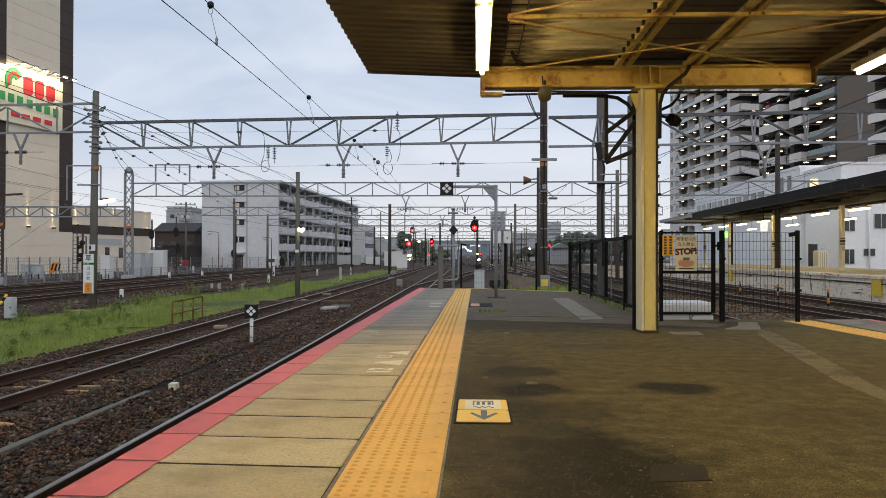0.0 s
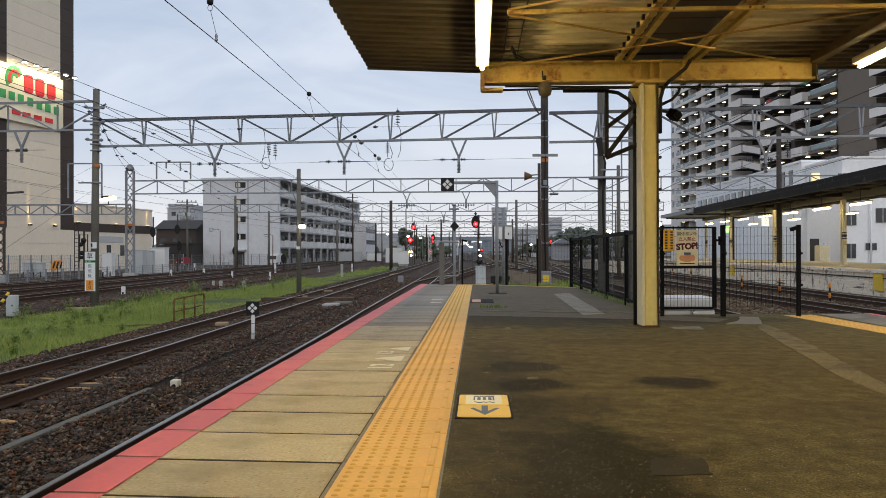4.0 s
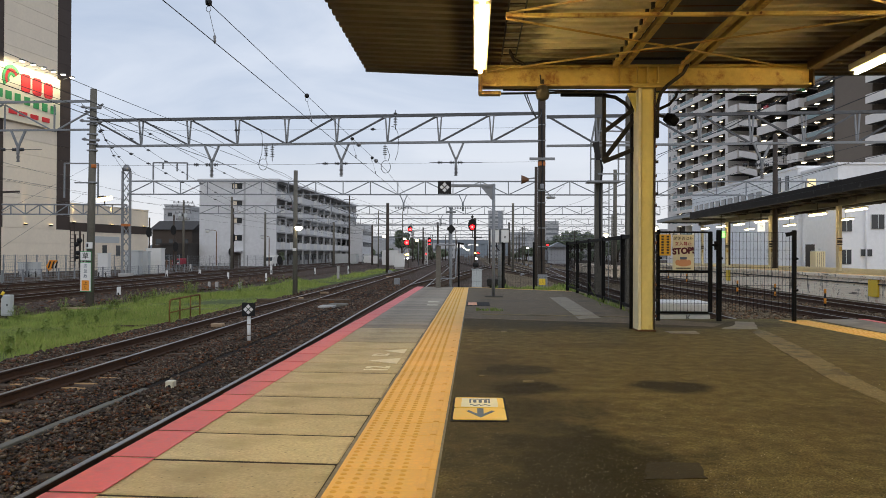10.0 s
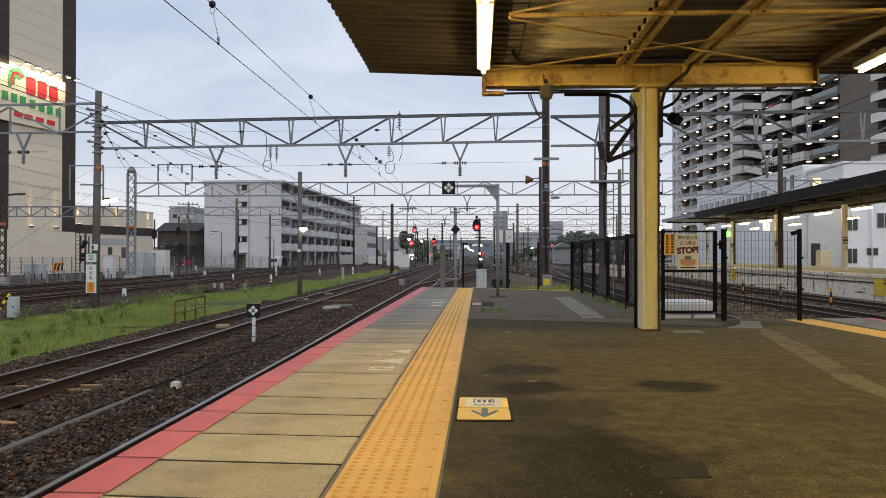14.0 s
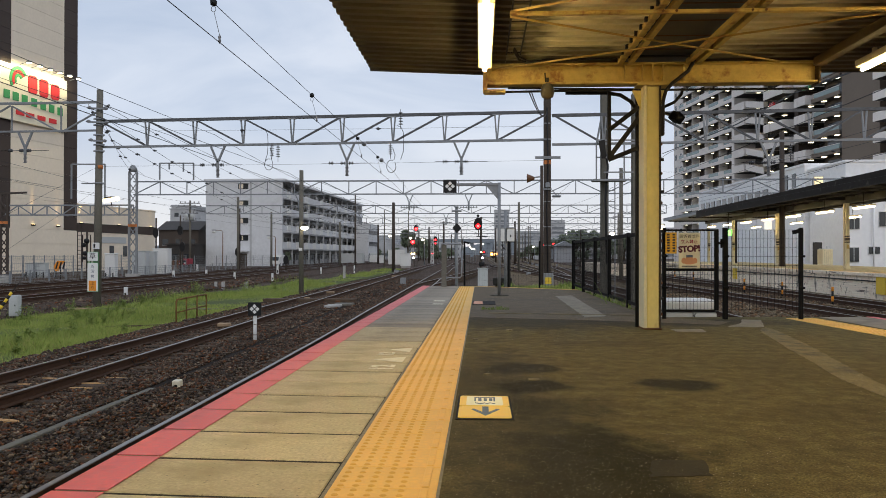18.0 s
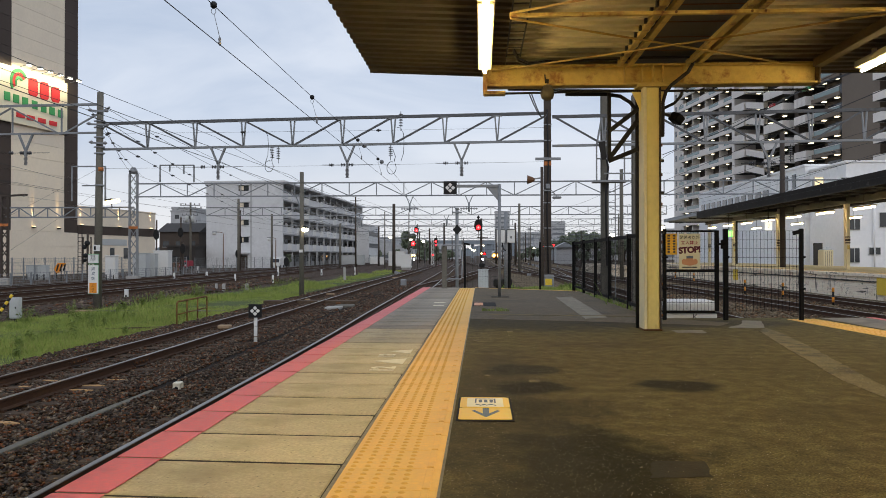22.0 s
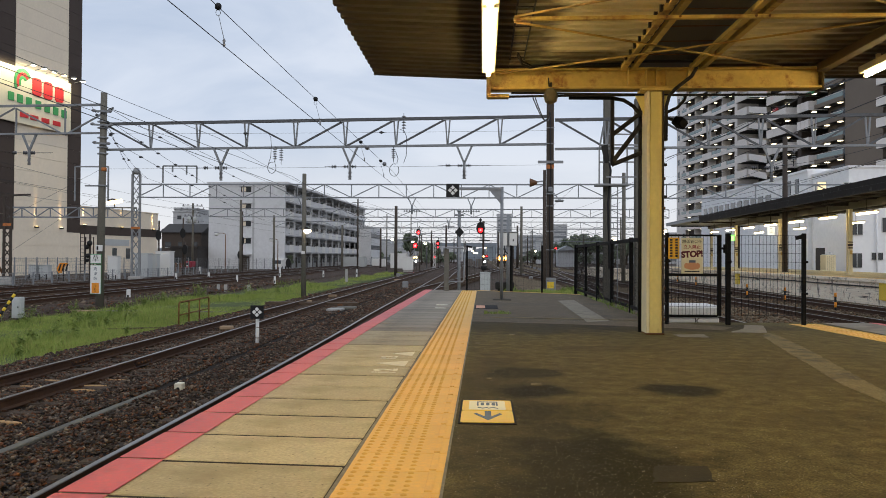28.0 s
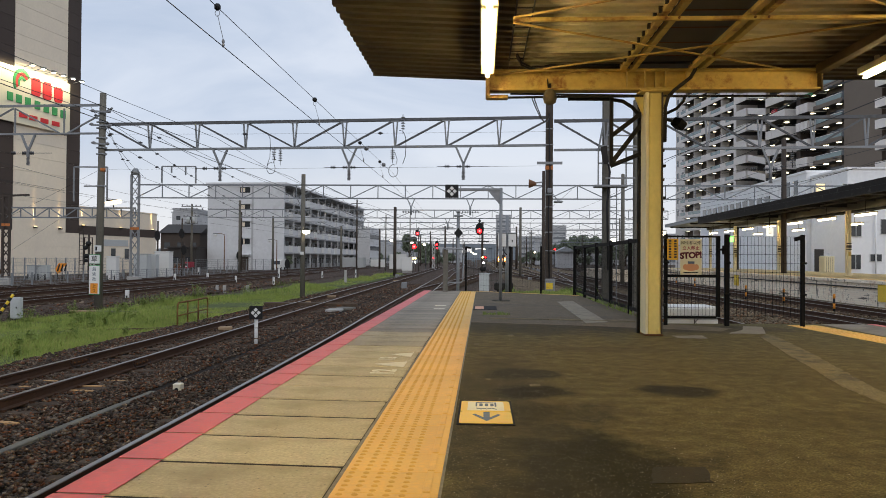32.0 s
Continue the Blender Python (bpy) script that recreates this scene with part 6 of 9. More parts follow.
def hanger(x, y, ztop, drop=0.70, w=0.60):
    th = thing("wire_hanger", (x, y, ztop), "grey steel V hanger with insulators under the gantry", "hanger", "wire hangers")
    part("arm", Shape().bar((x - w / 2, y, ztop), (x, y, ztop - drop), 0.075), galvanised, th)
    part("arm", Shape().bar((x + w / 2, y, ztop), (x, y, ztop - drop), 0.075), galvanised, th)
    part("stem", Shape().soft_box(x - 0.05, x + 0.05, y - 0.05, y + 0.05, ztop - drop * 1.32, ztop - drop * 0.95, 0.012), galvanised, th)
    ribs = [(0.04, 0.0)]
    for k in range(7):
        ribs += [(0.045, -0.012 - 0.053 * k), (0.085, -0.03 - 0.053 * k), (0.045, -0.048 - 0.053 * k)]
    part("insulator", Shape().lathe((x, y, ztop - drop * 1.32), ribs, 10), insulator_mat, th, "ribbed grey insulator")
    for sgn, ks in ((-1, (0.16, 0.62)), (1, (0.16,))):
        part("link", Shape().tube((x + sgn * 0.03, y, ztop - drop * 1.12), (x + sgn * 1.0, y, ztop - drop * 1.12), 0.009, 6), dark_steel, th)
        for k in ks:
            prof = [(0.012, -0.11)]
            for d in (-0.06, 0.0, 0.06):
                prof += [(0.02, d - 0.022), (0.075, d), (0.02, d + 0.022)]
            ins = Shape().lathe((x + sgn * k, y, ztop - drop * 1.12), prof + [(0.012, 0.11)], 10, "x")
            part("insulator", ins, insulator_dark, th, "dark disc insulator")
    return th


CROSS_WIRE = [(-15.35, gy1(-15.35) + 0.02, 4.44), (2.4, gy1(2.4) + 0.02, 4.44)]
for x in (-10.474, -5.213, -0.732):
    hanger(x, gy1(x), ZB)
hanger(10.52, gy1(10.52), ZBR)
hanger(-18.627, 30.80, 5.89)

wing = thing("gantry_wing", (-16, 31, 6), "grey lattice gantry arm beyond the concrete pole", "gantry")
part("top_chord", Shape().bar((-30, 31.5, 7.08), (-15.5, 30.6, 7.03), 0.10, 0.09), galvanised, wing)
part("bottom_chord", Shape().bar((-30, 31.5, 5.92), (-15.5, 30.6, 5.88), 0.10, 0.07), galvanised, wing)
for i in range(7):
    x = -30 + i * 2.1
    up = i % 2 == 0
    part("diagonal", Shape().bar((x, 31.3, 5.92 if up else 7.03), (x + 2.1, 31.2, 7.03 if up else 5.92), 0.06), galvanised, wing)
    part("strut", Shape().bar((x, 31.3, 5.92), (x, 31.3, 7.03), 0.055), galvanised, wing)


def far_gantry(y, x0, x1, zt, deep, posts, pitch=2.0, mat=galv_far, hang=()):
    th = thing("catenary_gantry", (x0, y, EARTH_Z), "distant grey steel lattice gantry over the tracks", "gantry", "catenary gantries")
    part("top_chord", Shape().bar((x0, y, zt), (x1, y, zt), 0.11), mat, th)
    part("bottom_chord", Shape().bar((x0, y, zt - deep), (x1, y, zt - deep), 0.10), mat, th)
    s, n = Shape(), max(1, int((x1 - x0) / pitch))
    for i in range(n):
        a, b = x0 + (x1 - x0) * i / n, x0 + (x1 - x0) * (i + 1) / n
        lo, hi = (zt, zt - deep) if i % 2 else (zt - deep, zt)
        s.bar((a, y, lo), (b, y, hi), 0.07).bar((b, y, zt), (b, y, zt - deep), 0.07)
    part("bracing", s, mat, th, kind="stuff")
    for x, top, w in posts:
        part("post", Shape().tube((x, y, EARTH_Z), (x, y, top), w, 8, w * 0.85), pole_concrete if w < 0.2 else brown_steel, th)
    for x in hang:
        part("hanger", Shape().bar((x - 0.3, y, zt - deep), (x, y, zt - deep - 0.7), 0.07).bar((x + 0.3, y, zt - deep), (x, y, zt - deep - 0.7), 0.07)
             .tube((x, y, zt - deep - 0.6), (x, y, zt - deep - 1.3), 0.08, 6), mat, th)
        for sg in (-1, 1):
            part("insulator", insulator(Shape(), (x + sg * 0.08, y, zt - deep - 1.05), (x + sg * 0.7, y, zt - deep - 1.05), 3, 0.11), insulator_mat, th)
    return th


far_gantry(61, -27.904, 4.826, 6.68, 1.05, [], 2.05, hang=(-14.434, -5.626, -0.934))
far_gantry(60, 5.094, 31.896, 6.6, 1.05, [(10.791, 7.5, 0.16), (22.912, 10.2, 0.22)], 2.2, hang=(12.935,))
far_gantry(90, -32.436, 21.327, 6.55, 0.95, [(-10.156, 6.9, 0.2), (-28.573, 7.6, 0.16), (4.449, 6.9, 0.16)], 2.2, hang=(-4.009, -13.943))
far_gantry(118, -32.329, 27.122, 6.4, 0.9, [(-32.241, 7.3, 0.18), (-21.603, 5.8, 0.18), (-3.703, 6.8, 0.2), (18.516, 6.6, 0.2)], 2.4, hang=(-9.583,))
far_gantry(150, -32.142, 32.338, 6.5, 0.9, [(-19.913, 6.6, 0.2), (-7.121, 7.2, 0.2), (6.653, 7.2, 0.2)], 2.6)
far_gantry(185, -34.144, 35.92, 6.7, 0.9, [(-12.308, 7.4, 0.2), (3.636, 7.2, 0.2)], 2.8)
far_gantry(225, -34.858, 38.855, 6.8, 1.0, [(-17.941, 7.6, 0.2), (12.917, 7.4, 0.2)], 3.0)
far_gantry(270, -35.844, 40.817, 6.9, 1.0, [(-10.053, 7.8, 0.2)], 3.2)
far_gantry(320, -37.76, 43.778, 7.0, 1.0, [(-7.237, 7.8, 0.2), (12.568, 7.8, 0.2)], 3.4)


def lattice_tower(x, y, top, w, mat, band=True, cap=True):
    th = thing("lattice_post", (x, y, EARTH_Z), "grey steel lattice post with an orange band", "post")
    for sx in (-1, 1):
        part("leg", Shape().box(x + sx * w / 2 - 0.085, x + sx * w / 2 + 0.085, y - 0.06, y + 0.06, EARTH_Z, top), mat, th)
    n = int((top - EARTH_Z) / (w * 1.3))
    for i in range(n):
        z0, z1 = EARTH_Z + (top - EARTH_Z) * i / n, EARTH_Z + (top - EARTH_Z) * (i + 1) / n
        a, b = (-w / 2, w / 2) if i % 2 else (w / 2, -w / 2)
        part("brace", Shape().bar((x + a, y - 0.05, z0), (x + b, y - 0.05, z1), 0.06), mat, th)
        part("brace", Shape().bar((x - a, y + 0.05, z0), (x - b, y + 0.05, z1), 0.06), mat, th)
    if band:
        part("band", Shape().box(x - w / 2 - 0.06, x + w / 2 + 0.06, y - 0.08, y + 0.08, 3.05, 3.25), faded_orange, th, "faded orange band")
    if cap:
        part("cap", Shape().lathe((x, y, top), [(w * 0.55, 0), (w * 0.5, 0.25), (w * 0.25, 0.5)], 10), mat, th)
    else:
        part("cross_arm", Shape().bar((x - w, y, top - 0.15), (x + w * 3.4, y, top - 0.05), 0.14), mat, th)
    part("footing", Shape().soft_box(x - w / 2 - 0.2, x + w / 2 + 0.2, y - 0.3, y + 0.3, EARTH_Z, EARTH_Z + 0.55, 0.04), concrete, th, "pale concrete footing")
    return th


lattice_tower(-27.951, 61, 7.5, 0.62, galvanised)
lattice_tower(-34.834, 55, 5.4, 0.5, brown_steel, cap=False)
far_gantry(58, -36.734, -26.532, 4.6, 0.75, [], 1.1)
fr = thing("wire_outrigger", (-24.152, 61, 6.7), "small grey steel frame on top of the gantry", "frame")
for x0, z0, x1, z1 in ((-25.771, 6.8, -25.771, 8.163), (-25.771, 8.163, -22.998, 8.147), (-22.998, 8.147, -22.998, 6.787),
                       (-24.984, 8.159, -24.984, 7.659), (-23.829, 8.152, -23.829, 7.472)):
    part("bar", Shape().bar((x0, 61, z0), (x1, 61, z1), 0.10), galvanised, fr)
fr = thing("wire_outrigger", (-28.911, 56, 4.6), "grey steel frame on the low gantry", "frame")
for x0, z0, x1, z1 in ((-31.411, 5.108, -31.411, 7.758), (-31.411, 7.758, -28.789, 7.743), (-28.789, 7.743, -28.789, 5.099),
                       (-30.61, 6.278, -28.789, 6.27)):
    part("bar", Shape().bar((x0, 58, z0), (x1, 58, z1), 0.10), galvanised, fr)


def sagging(a, b, sag, n=12):
    a, b = Vector(a), Vector(b)
    return [a.lerp(b, i / n) - Vector((0, 0, 4 * sag * (i / n) * (1 - i / n))) for i in range(n + 1)]


def wire_line(pts, r=0.012, label="thin black overhead wire between gantries", sag=0.0, beads=()):
    run = []
    for a, b in zip(pts, pts[1:]):
        run += sagging(a, b, sag)
    single("overhead_wire", Shape().pipe(run, r * 0.78, 4), wire_black, label, "wire", "overhead wires")
    for k in beads:
        i = min(int(k * (len(run) - 1)), len(run) - 2)
        x, y, z = run[i].lerp(run[i + 1], k * (len(run) - 1) - i)
        th = thing("wire_insulator", (x, y, z), "grey bead insulator on an overhead wire", "insulator", "wire insulators")
        part("bead", Shape().lathe((x, y, z), [(0.02, -0.10), (0.045, -0.05), (0.06, 0.0), (0.03, 0.04), (0.02, 0.10)], 10, "x"), insulator_dark, th)


def catenary(x, lean, zc, zm, y0=1.0, stagger=0.15, r=0.010):
    """Messenger and contact wire over a track, with droppers."""
    sup = [y0 - 30, 29.5, 60.5, 90, 118, 150, 185, 225, 270, 320]
    con, mes = [], []
    for i, y in enumerate(sup):
        sx = stagger if i % 2 else -stagger
        con.append((x + lean(y) + sx, y, zc))
        mes.append((x + lean(y) + sx * 0.5, y, zm))
    wire_line(con, r, "black contact wire over the track")
    wire_line(mes, r * 0.9, "black messenger wire over the track", 0.28)
    return con, mes


wire_line([(-3.28, -30, 3.55), (-3.28, 29.5, 3.55)] + [(-3.28 + drift(y), y, 3.55) for y in (60.5, 90, 118, 150, 185, 225, 270, 320)], 0.007, "black contact wire over the platform track")
wire_line([(-3.42, -30, 4.15), (-3.42, 29.5, 4.15)] + [(-3.42 + drift(y), y, 4.15) for y in (60.5, 90, 118, 150, 185, 225, 270, 320)], 0.0065, "black messenger wire over the platform track", 0.05)
catenary(-7.15, drift, 3.5, 4.0)
catenary(-18.6, lambda y: drift(y) * 2, 3.9, 4.6)
catenary(-22.4, lambda y: drift(y) * 2, 3.9, 4.7)
catenary(7.0, level, 3.8, 4.7)
catenary(11.7, lean_r, 3.8, 4.7)
catenary(14.7, lean_r2, 3.8, 4.7)
wire_line([(-15.40, 30.6, 7.0), (-21.968, 90, 7.3), (-23.239, 150, 7.3)], 0.014, sag=0.4, beads=(0.06, 0.2, 0.33))
wire_line([(-15.40, 30.6, 6.6), (-27.997, 61, 7.5), (-28.708, 90, 7.5)], 0.014, sag=0.4, beads=(0.22, 0.4))
wire_line([(-15.40, 30.6, 5.85), (2.5, 29.3, 5.72)], 0.007, sag=0.03, beads=(0.02, 0.335, 0.64))
wire_line(CROSS_WIRE, 0.007, "thin black cross wire under the gantry", 0.02)
wire_line([(-39.797, 58, 2.2), (-28.554, 57, 7.6)], 0.012)
wire_line([(-40.249, 58, EARTH_Z), (-28.554, 57, 5.9)], 0.012)
wire_line([(8.2, 14, 4.7), (8.79, 18, 5.18), (10.37, 26, 6.22), (13.01, 40, 7.5), (13.94, 60, 8.6)], 0.034, "thick black feeder cable strung with insulators", beads=(0.36, 0.46))
for x, y, z, m in ((10.0, 24.2, 6.0, green_paint), (11.1, 30.0, 6.6, red_plain)):
    th = thing("feeder_sleeve", (x, y, z), "coloured sleeve clamped on the feeder cable", "sleeve", "feeder sleeves")
    part("sleeve", Shape().bar((x - 0.09, y - 0.45, z - 0.05), (x + 0.09, y + 0.45, z + 0.05), 0.09), m, th)
wire_line([(14.2, 29.0, 5.0), (15.2, 45, 6.2), (13.94, 60, 7.2)], 0.012, sag=0.2, beads=(0.1, 0.3))

for y, k in ((9.75, 1.0), (15.55, 1.1), (21.4, 1.2), (25.6, 1.2)):
    drop = thing("wire_dropper", (-3.42, y, 4.1), "black insulator and thin dropper between two overhead wires", "insulator", "wire droppers")
    part("knob", Shape().lathe((-3.42, y, 4.11), [(0.015 * k, -0.045), (0.04 * k, -0.025), (0.044 * k, 0.018), (0.024 * k, 0.042)], 12), black_plain, drop)
    part("ring", Shape().pipe([(-3.42 + 0.03 * math.cos(q), y, 4.03 + 0.04 * math.sin(q)) for q in np.linspace(0, 6.28, 13)], 0.004, 5), galvanised, drop)
    part("rod", Shape().tube((-3.415, y, 4.0), (-3.30, y - 0.12, 3.66), 0.0045, 6), galvanised, drop)
    part("clamp", Shape().lathe((-3.295, y - 0.13, 3.60), [(0.008, -0.05), (0.022, -0.02), (0.014, 0.0), (0.022, 0.03), (0.008, 0.06)], 8), insulator_mat, drop)
for y in (22.6, 26.6):
    ball = thing("wire_insulator", (-3.42, y, 4.13), "grey bead insulator on an overhead wire", "insulator", "wire insulators")
    part("bead", Shape().lathe((-3.42, y, 4.13), [(0.02, -0.10), (0.06, -0.05), (0.075, 0.0), (0.06, 0.05), (0.02, 0.10)], 12, "y"), insulator_mat, ball)


def plain_pole(x, y, top, r, mat, label, lamp=None, name="utility_pole"):
    th = thing(name, (x, y, EARTH_Z), label, "pole")
    part("shaft", Shape().tube((x, y, EARTH_Z), (x, y, top), r, 10, r * 0.8), mat, th)
    if lamp:
        lx, lz = lamp
        part("lamp_arm", Shape().bar((x, y, lz + 0.1), (lx, y - 0.2, lz + 0.1), 0.05), dark_steel, th)
        part("lamp_head", Shape().lathe((lx, y - 0.3, lz), [(0.02, 0.14), (0.16, 0.05), (0.17, 0.0)], 12), dark_steel, th)
        part("bulb", Shape().lathe((lx, y - 0.3, lz - 0.07), [(0.05, -0.14), (0.17, -0.08), (0.21, 0.0), (0.15, 0.08)], 12), lamp_far, th, "lit bulb")
    return th


p = plain_pole(-9.346, 40, 5.25, 0.13, pole_concrete, "brown concrete pole with a lit lamp on the grass strip", (-9.107, 2.32))
part("plate", Shape().box(-9.435, -9.256, 39.8, 39.85, 1.05, 1.2), white_plain, p)
p = plain_pole(2.22, 28.2, 4.1, 0.07, brown_steel, "thin brown post with a horn speaker beside the gantry")
part("horn", Shape().lathe((1.80, 28.1, 3.63), [(0.17, -0.12), (0.15, -0.08), (0.10, 0.05), (0.05, 0.15)], 12, "x"), insulator_brown, p, "rusty horn")
part("horn_arm", Shape().bar((1.9, 28.15, 3.66), (2.2, 28.2, 3.70), 0.05), galvanised, p)

for a, b in (((-15.9, 30.6, 6.95), (-27.5, 62, 7.3)), ((-14.9, 30.5, 6.2), (-32.329, 118, 6.4)), ((-14.9, 30.5, 5.5), (-32.329, 118, 6.0))):
    wire_line([a, b], 0.012, sag=0.35, beads=(0.05, 0.09, 0.14, 0.2, 0.28, 0.37, 0.5))
for x in (-10.4, -12.2):
    wire_line([(x, -20, 5.6), (x, 29.8, 5.55), (x - 0.8, 61, 5.6), (x - 1.6, 90, 5.6), (x - 2.2, 118, 5.6)], 0.010, sag=0.3)
wire_line([(-16.713, 61, 6.7), (-10.62, 90, 6.4), (-5.585, 150, 6.4)], 0.014, sag=0.25)
wire_line([(-13.071, 61, 6.7), (-7.85, 118, 6.2)], 0.014, sag=0.25)
wire_line([(7.028, 61, 6.4), (6.774, 118, 6.2), (6.594, 185, 6.4)], 0.014, sag=0.25)


def string_insulator(x, y, z0, z1, mat=insulator_mat):
    th = thing("suspension_insulator", (x, y, z0), "string of grey disc insulators hung on a gantry", "insulator", "suspension insulators")
    d = (z1 - z0) / 5
    for i in range(5):
        c = z0 + d * (i + 0.35)
        part("disc", Shape().tube((x, y, c), (x, y, c + d * 0.35), 0.047, 8, 0.085), mat, th)
    part("pin", Shape().tube((x, y, max(z0, z1) + 0.06), (x, y, min(z0, z1) - 0.15), 0.012, 6), dark_steel, th)


for x, y, z0, z1 in ((-8.147, 29.85, 5.161, 4.697), (-7.901, 29.85, 5.115, 4.651), (-3.046, 29.4, 6.346, 5.805),
                     (-3.438, 29.4, 5.073, 4.683), (11.104, 28.3, 4.803, 4.398)):
    string_insulator(x, y, z0, z1)
for x, y, z, r in ((-3.427, 29.6, 4.261, 0.24), (-8.281, 29.9, 4.388, 0.22)):
    th = thing("jumper_loop", (x, y, z), "thin black jumper cable bent in a loop", "cable", "jumper loops")
    part("loop", Shape().pipe([(x + r * 0.75 * math.cos(q), y, z + r * math.sin(q)) for q in np.linspace(1.2, 7.0, 18)], 0.012, 5), wire_black, th)
    part("lead", Shape().pipe([(x + 0.1, y, z + r), (x + 0.15, y, z + r * 1.8), (x + 0.05, y, z + r * 3)], 0.012, 5), wire_black, th)
for x, y in ((-8.3, 29.8), (-2.95, 29.45)):
    th = thing("jumper_loop", (x, y, 5.3), "thin black jumper cable hanging from the gantry wire", "cable", "jumper loops")
    part("lead", Shape().pipe([(x - 0.25, y, 5.8), (x - 0.1, y, 5.76), (x, y, 5.55), (x + 0.02, y, 5.2), (x + 0.0, y, 4.8), (x - 0.1, y, 4.5)], 0.011, 5), wire_black, th)
for cx in (0.608, 0.636):
    wire_line([(cx, 9.62, 2.885), (2.5, 29.2, 6.263)], 0.011, "black cable from the canopy to the post", 0.25)
for z, w in ((6.75, 0.34), (6.2, 0.38), (5.45, 0.28)):
    arm = thing("pole_bracket", (-15.4, 30.4, z), "small steel bracket with an insulator on the concrete pole", "bracket", "pole brackets")
    part("arm", Shape().bar((-15.4 - w, 30.42, z), (-15.4 + w, 30.42, z - 0.04), 0.07), galvanised, arm)
    part("insulator", Shape().lathe((-15.4 + w, 30.42, z - 0.02), [(0.02, -0.10), (0.055, -0.04), (0.07, 0.02), (0.03, 0.08)], 10, "x"), insulator_mat, arm)
    part("insulator", Shape().lathe((-15.4 - w, 30.42, z + 0.02), [(0.02, -0.10), (0.055, -0.04), (0.07, 0.02), (0.03, 0.08)], 10, "x"), insulator_mat, arm)


# ---- tall panel-clad hall with the illuminated board, and its low wing ----
def frame_of(x, y, dx, dy):
    """Local axes of a facade: u along it, v out of it, z up."""
    u = Vector((dx, dy, 0)).normalized()
    v = Vector((-u.y, u.x, 0))
    return Matrix(((u.x, v.x, 0, x), (u.y, v.y, 0, y), (0, 0, 1, 0), (0, 0, 0, 1)))


def placed(name, shape, mat, parent, m, label="", kind=""):
    """A part whose shape is given in the local axes m of its facade."""
    shape.v = [tuple(m @ Vector(p)) for p in shape.v]
    return part(name, shape, mat, parent, label, kind)


A = math.radians(9.5)
HALL = frame_of(-48.06, 90, -math.sin(A), -math.cos(A))  # u towards the camera, v towards the tracks
side = 1 if (HALL.to_3x3() @ Vector((0, 1, 0))).x > 0 else -1
hall = thing("panel_clad_hall", (-50, 88, EARTH_Z), "tall beige panel-clad hall with dark brown corner bands", "building")


def H(u0, u1, v0, v1, z0, z1):
    s = Shape()
    return s.box(u0, u1, side * v0, side * v1, z0, z1)


placed("core_wall", H(0.0, 34, -22, -0.12, EARTH_Z, 46), panel_beige, hall, HALL)
for k in range(24):
    z0 = 3.62 + 1.62 * k
    for nm, u0, u1, m in (("wall_panel", 2.296, 10.463, panel_beige), ("corner_panel", 0.0, 2.277, panel_brown), ("corner_panel", 10.479, 16.267, panel_brown)):
        placed(nm, H(u0 + 0.01, u1 - 0.01, -0.12, 0.0, z0, z0 + 1.595), m, hall, HALL)
for k in range(3):
    z0 = EARTH_Z + 1.63 * k
    placed("wall_panel", H(0.0, 34, -0.12, 0.02, z0, z0 + 1.605), panel_beige, hall, HALL)
wing_b = thing("low_hall_wing", (-44, 97, EARTH_Z), "low beige hall wing with a brown band and lit wall lamps", "building")
placed("wall", H(-16.149, -0.01, -14, -0.02, EARTH_Z, 3.5), panel_beige, wing_b, HALL)
placed("band", H(-16.149, -0.01, -14, 0.04, 3.52, 4.55), panel_brown, wing_b, HALL, "dark brown band")
placed("upper_wall", H(-16.149, -0.01, -14, -0.02, 4.57, 6.75), panel_beige, wing_b, HALL)
placed("coping", H(-16.204, -0.01, -14, 0.06, 6.76, 6.88), panel_beige, wing_b, HALL)
for u in (-6.6, -9.4):
    placed("window", H(u - 0.45, u + 0.45, -0.05, 0.0, 0.5, 1.9), glass_dark, wing_b, HALL)
placed("louvre", H(-9.6, -4.2, -0.05, 0.02, 2.2, 3.0), grey_box, wing_b, HALL, "grey louvre strip")


board = thing("illuminated_board", (-48, 84, 15), "floodlit cream advertising board with green and red shapes", "billboard")
placed("panel", H(2.267, 17.612, 0.05, 0.35, 15.025, 20.94), board_cream, board, HALL)


def blob(u0, u1, z0, z1, m, name, lab=""):
    placed(name, Shape().soft_box(u0, u1, min(side * 0.35, side * 0.43), max(side * 0.35, side * 0.43), z0, z1, 0.02), m, board, HALL, lab)


def face_pts(name, pts, m, lab=""):
    """A raised outline of (u, z) on the board."""
    lo, hi = sorted((side * 0.352, side * 0.44))
    placed(name, Shape().prism(pts, lo, hi), m, board, HALL, lab)


for cu, z0, z1 in ((4.276, 18.392, 20.064), (6.06, 18.361, 20.253), (7.775, 18.393, 20.31)):  # three plain red blocks stand for the brand's name
    w = 0.66
    face_pts("brand_block", [(cu - w, z0 + 0.25), (cu - w + 0.2, z0), (cu + w - 0.25, z0 - 0.04), (cu + w, z0 + 0.2), (cu + w, z1 - 0.2), (cu + w - 0.22, z1), (cu - w + 0.2, z1 + 0.03), (cu - w, z1 - 0.25)], red_plain, "red block shape")
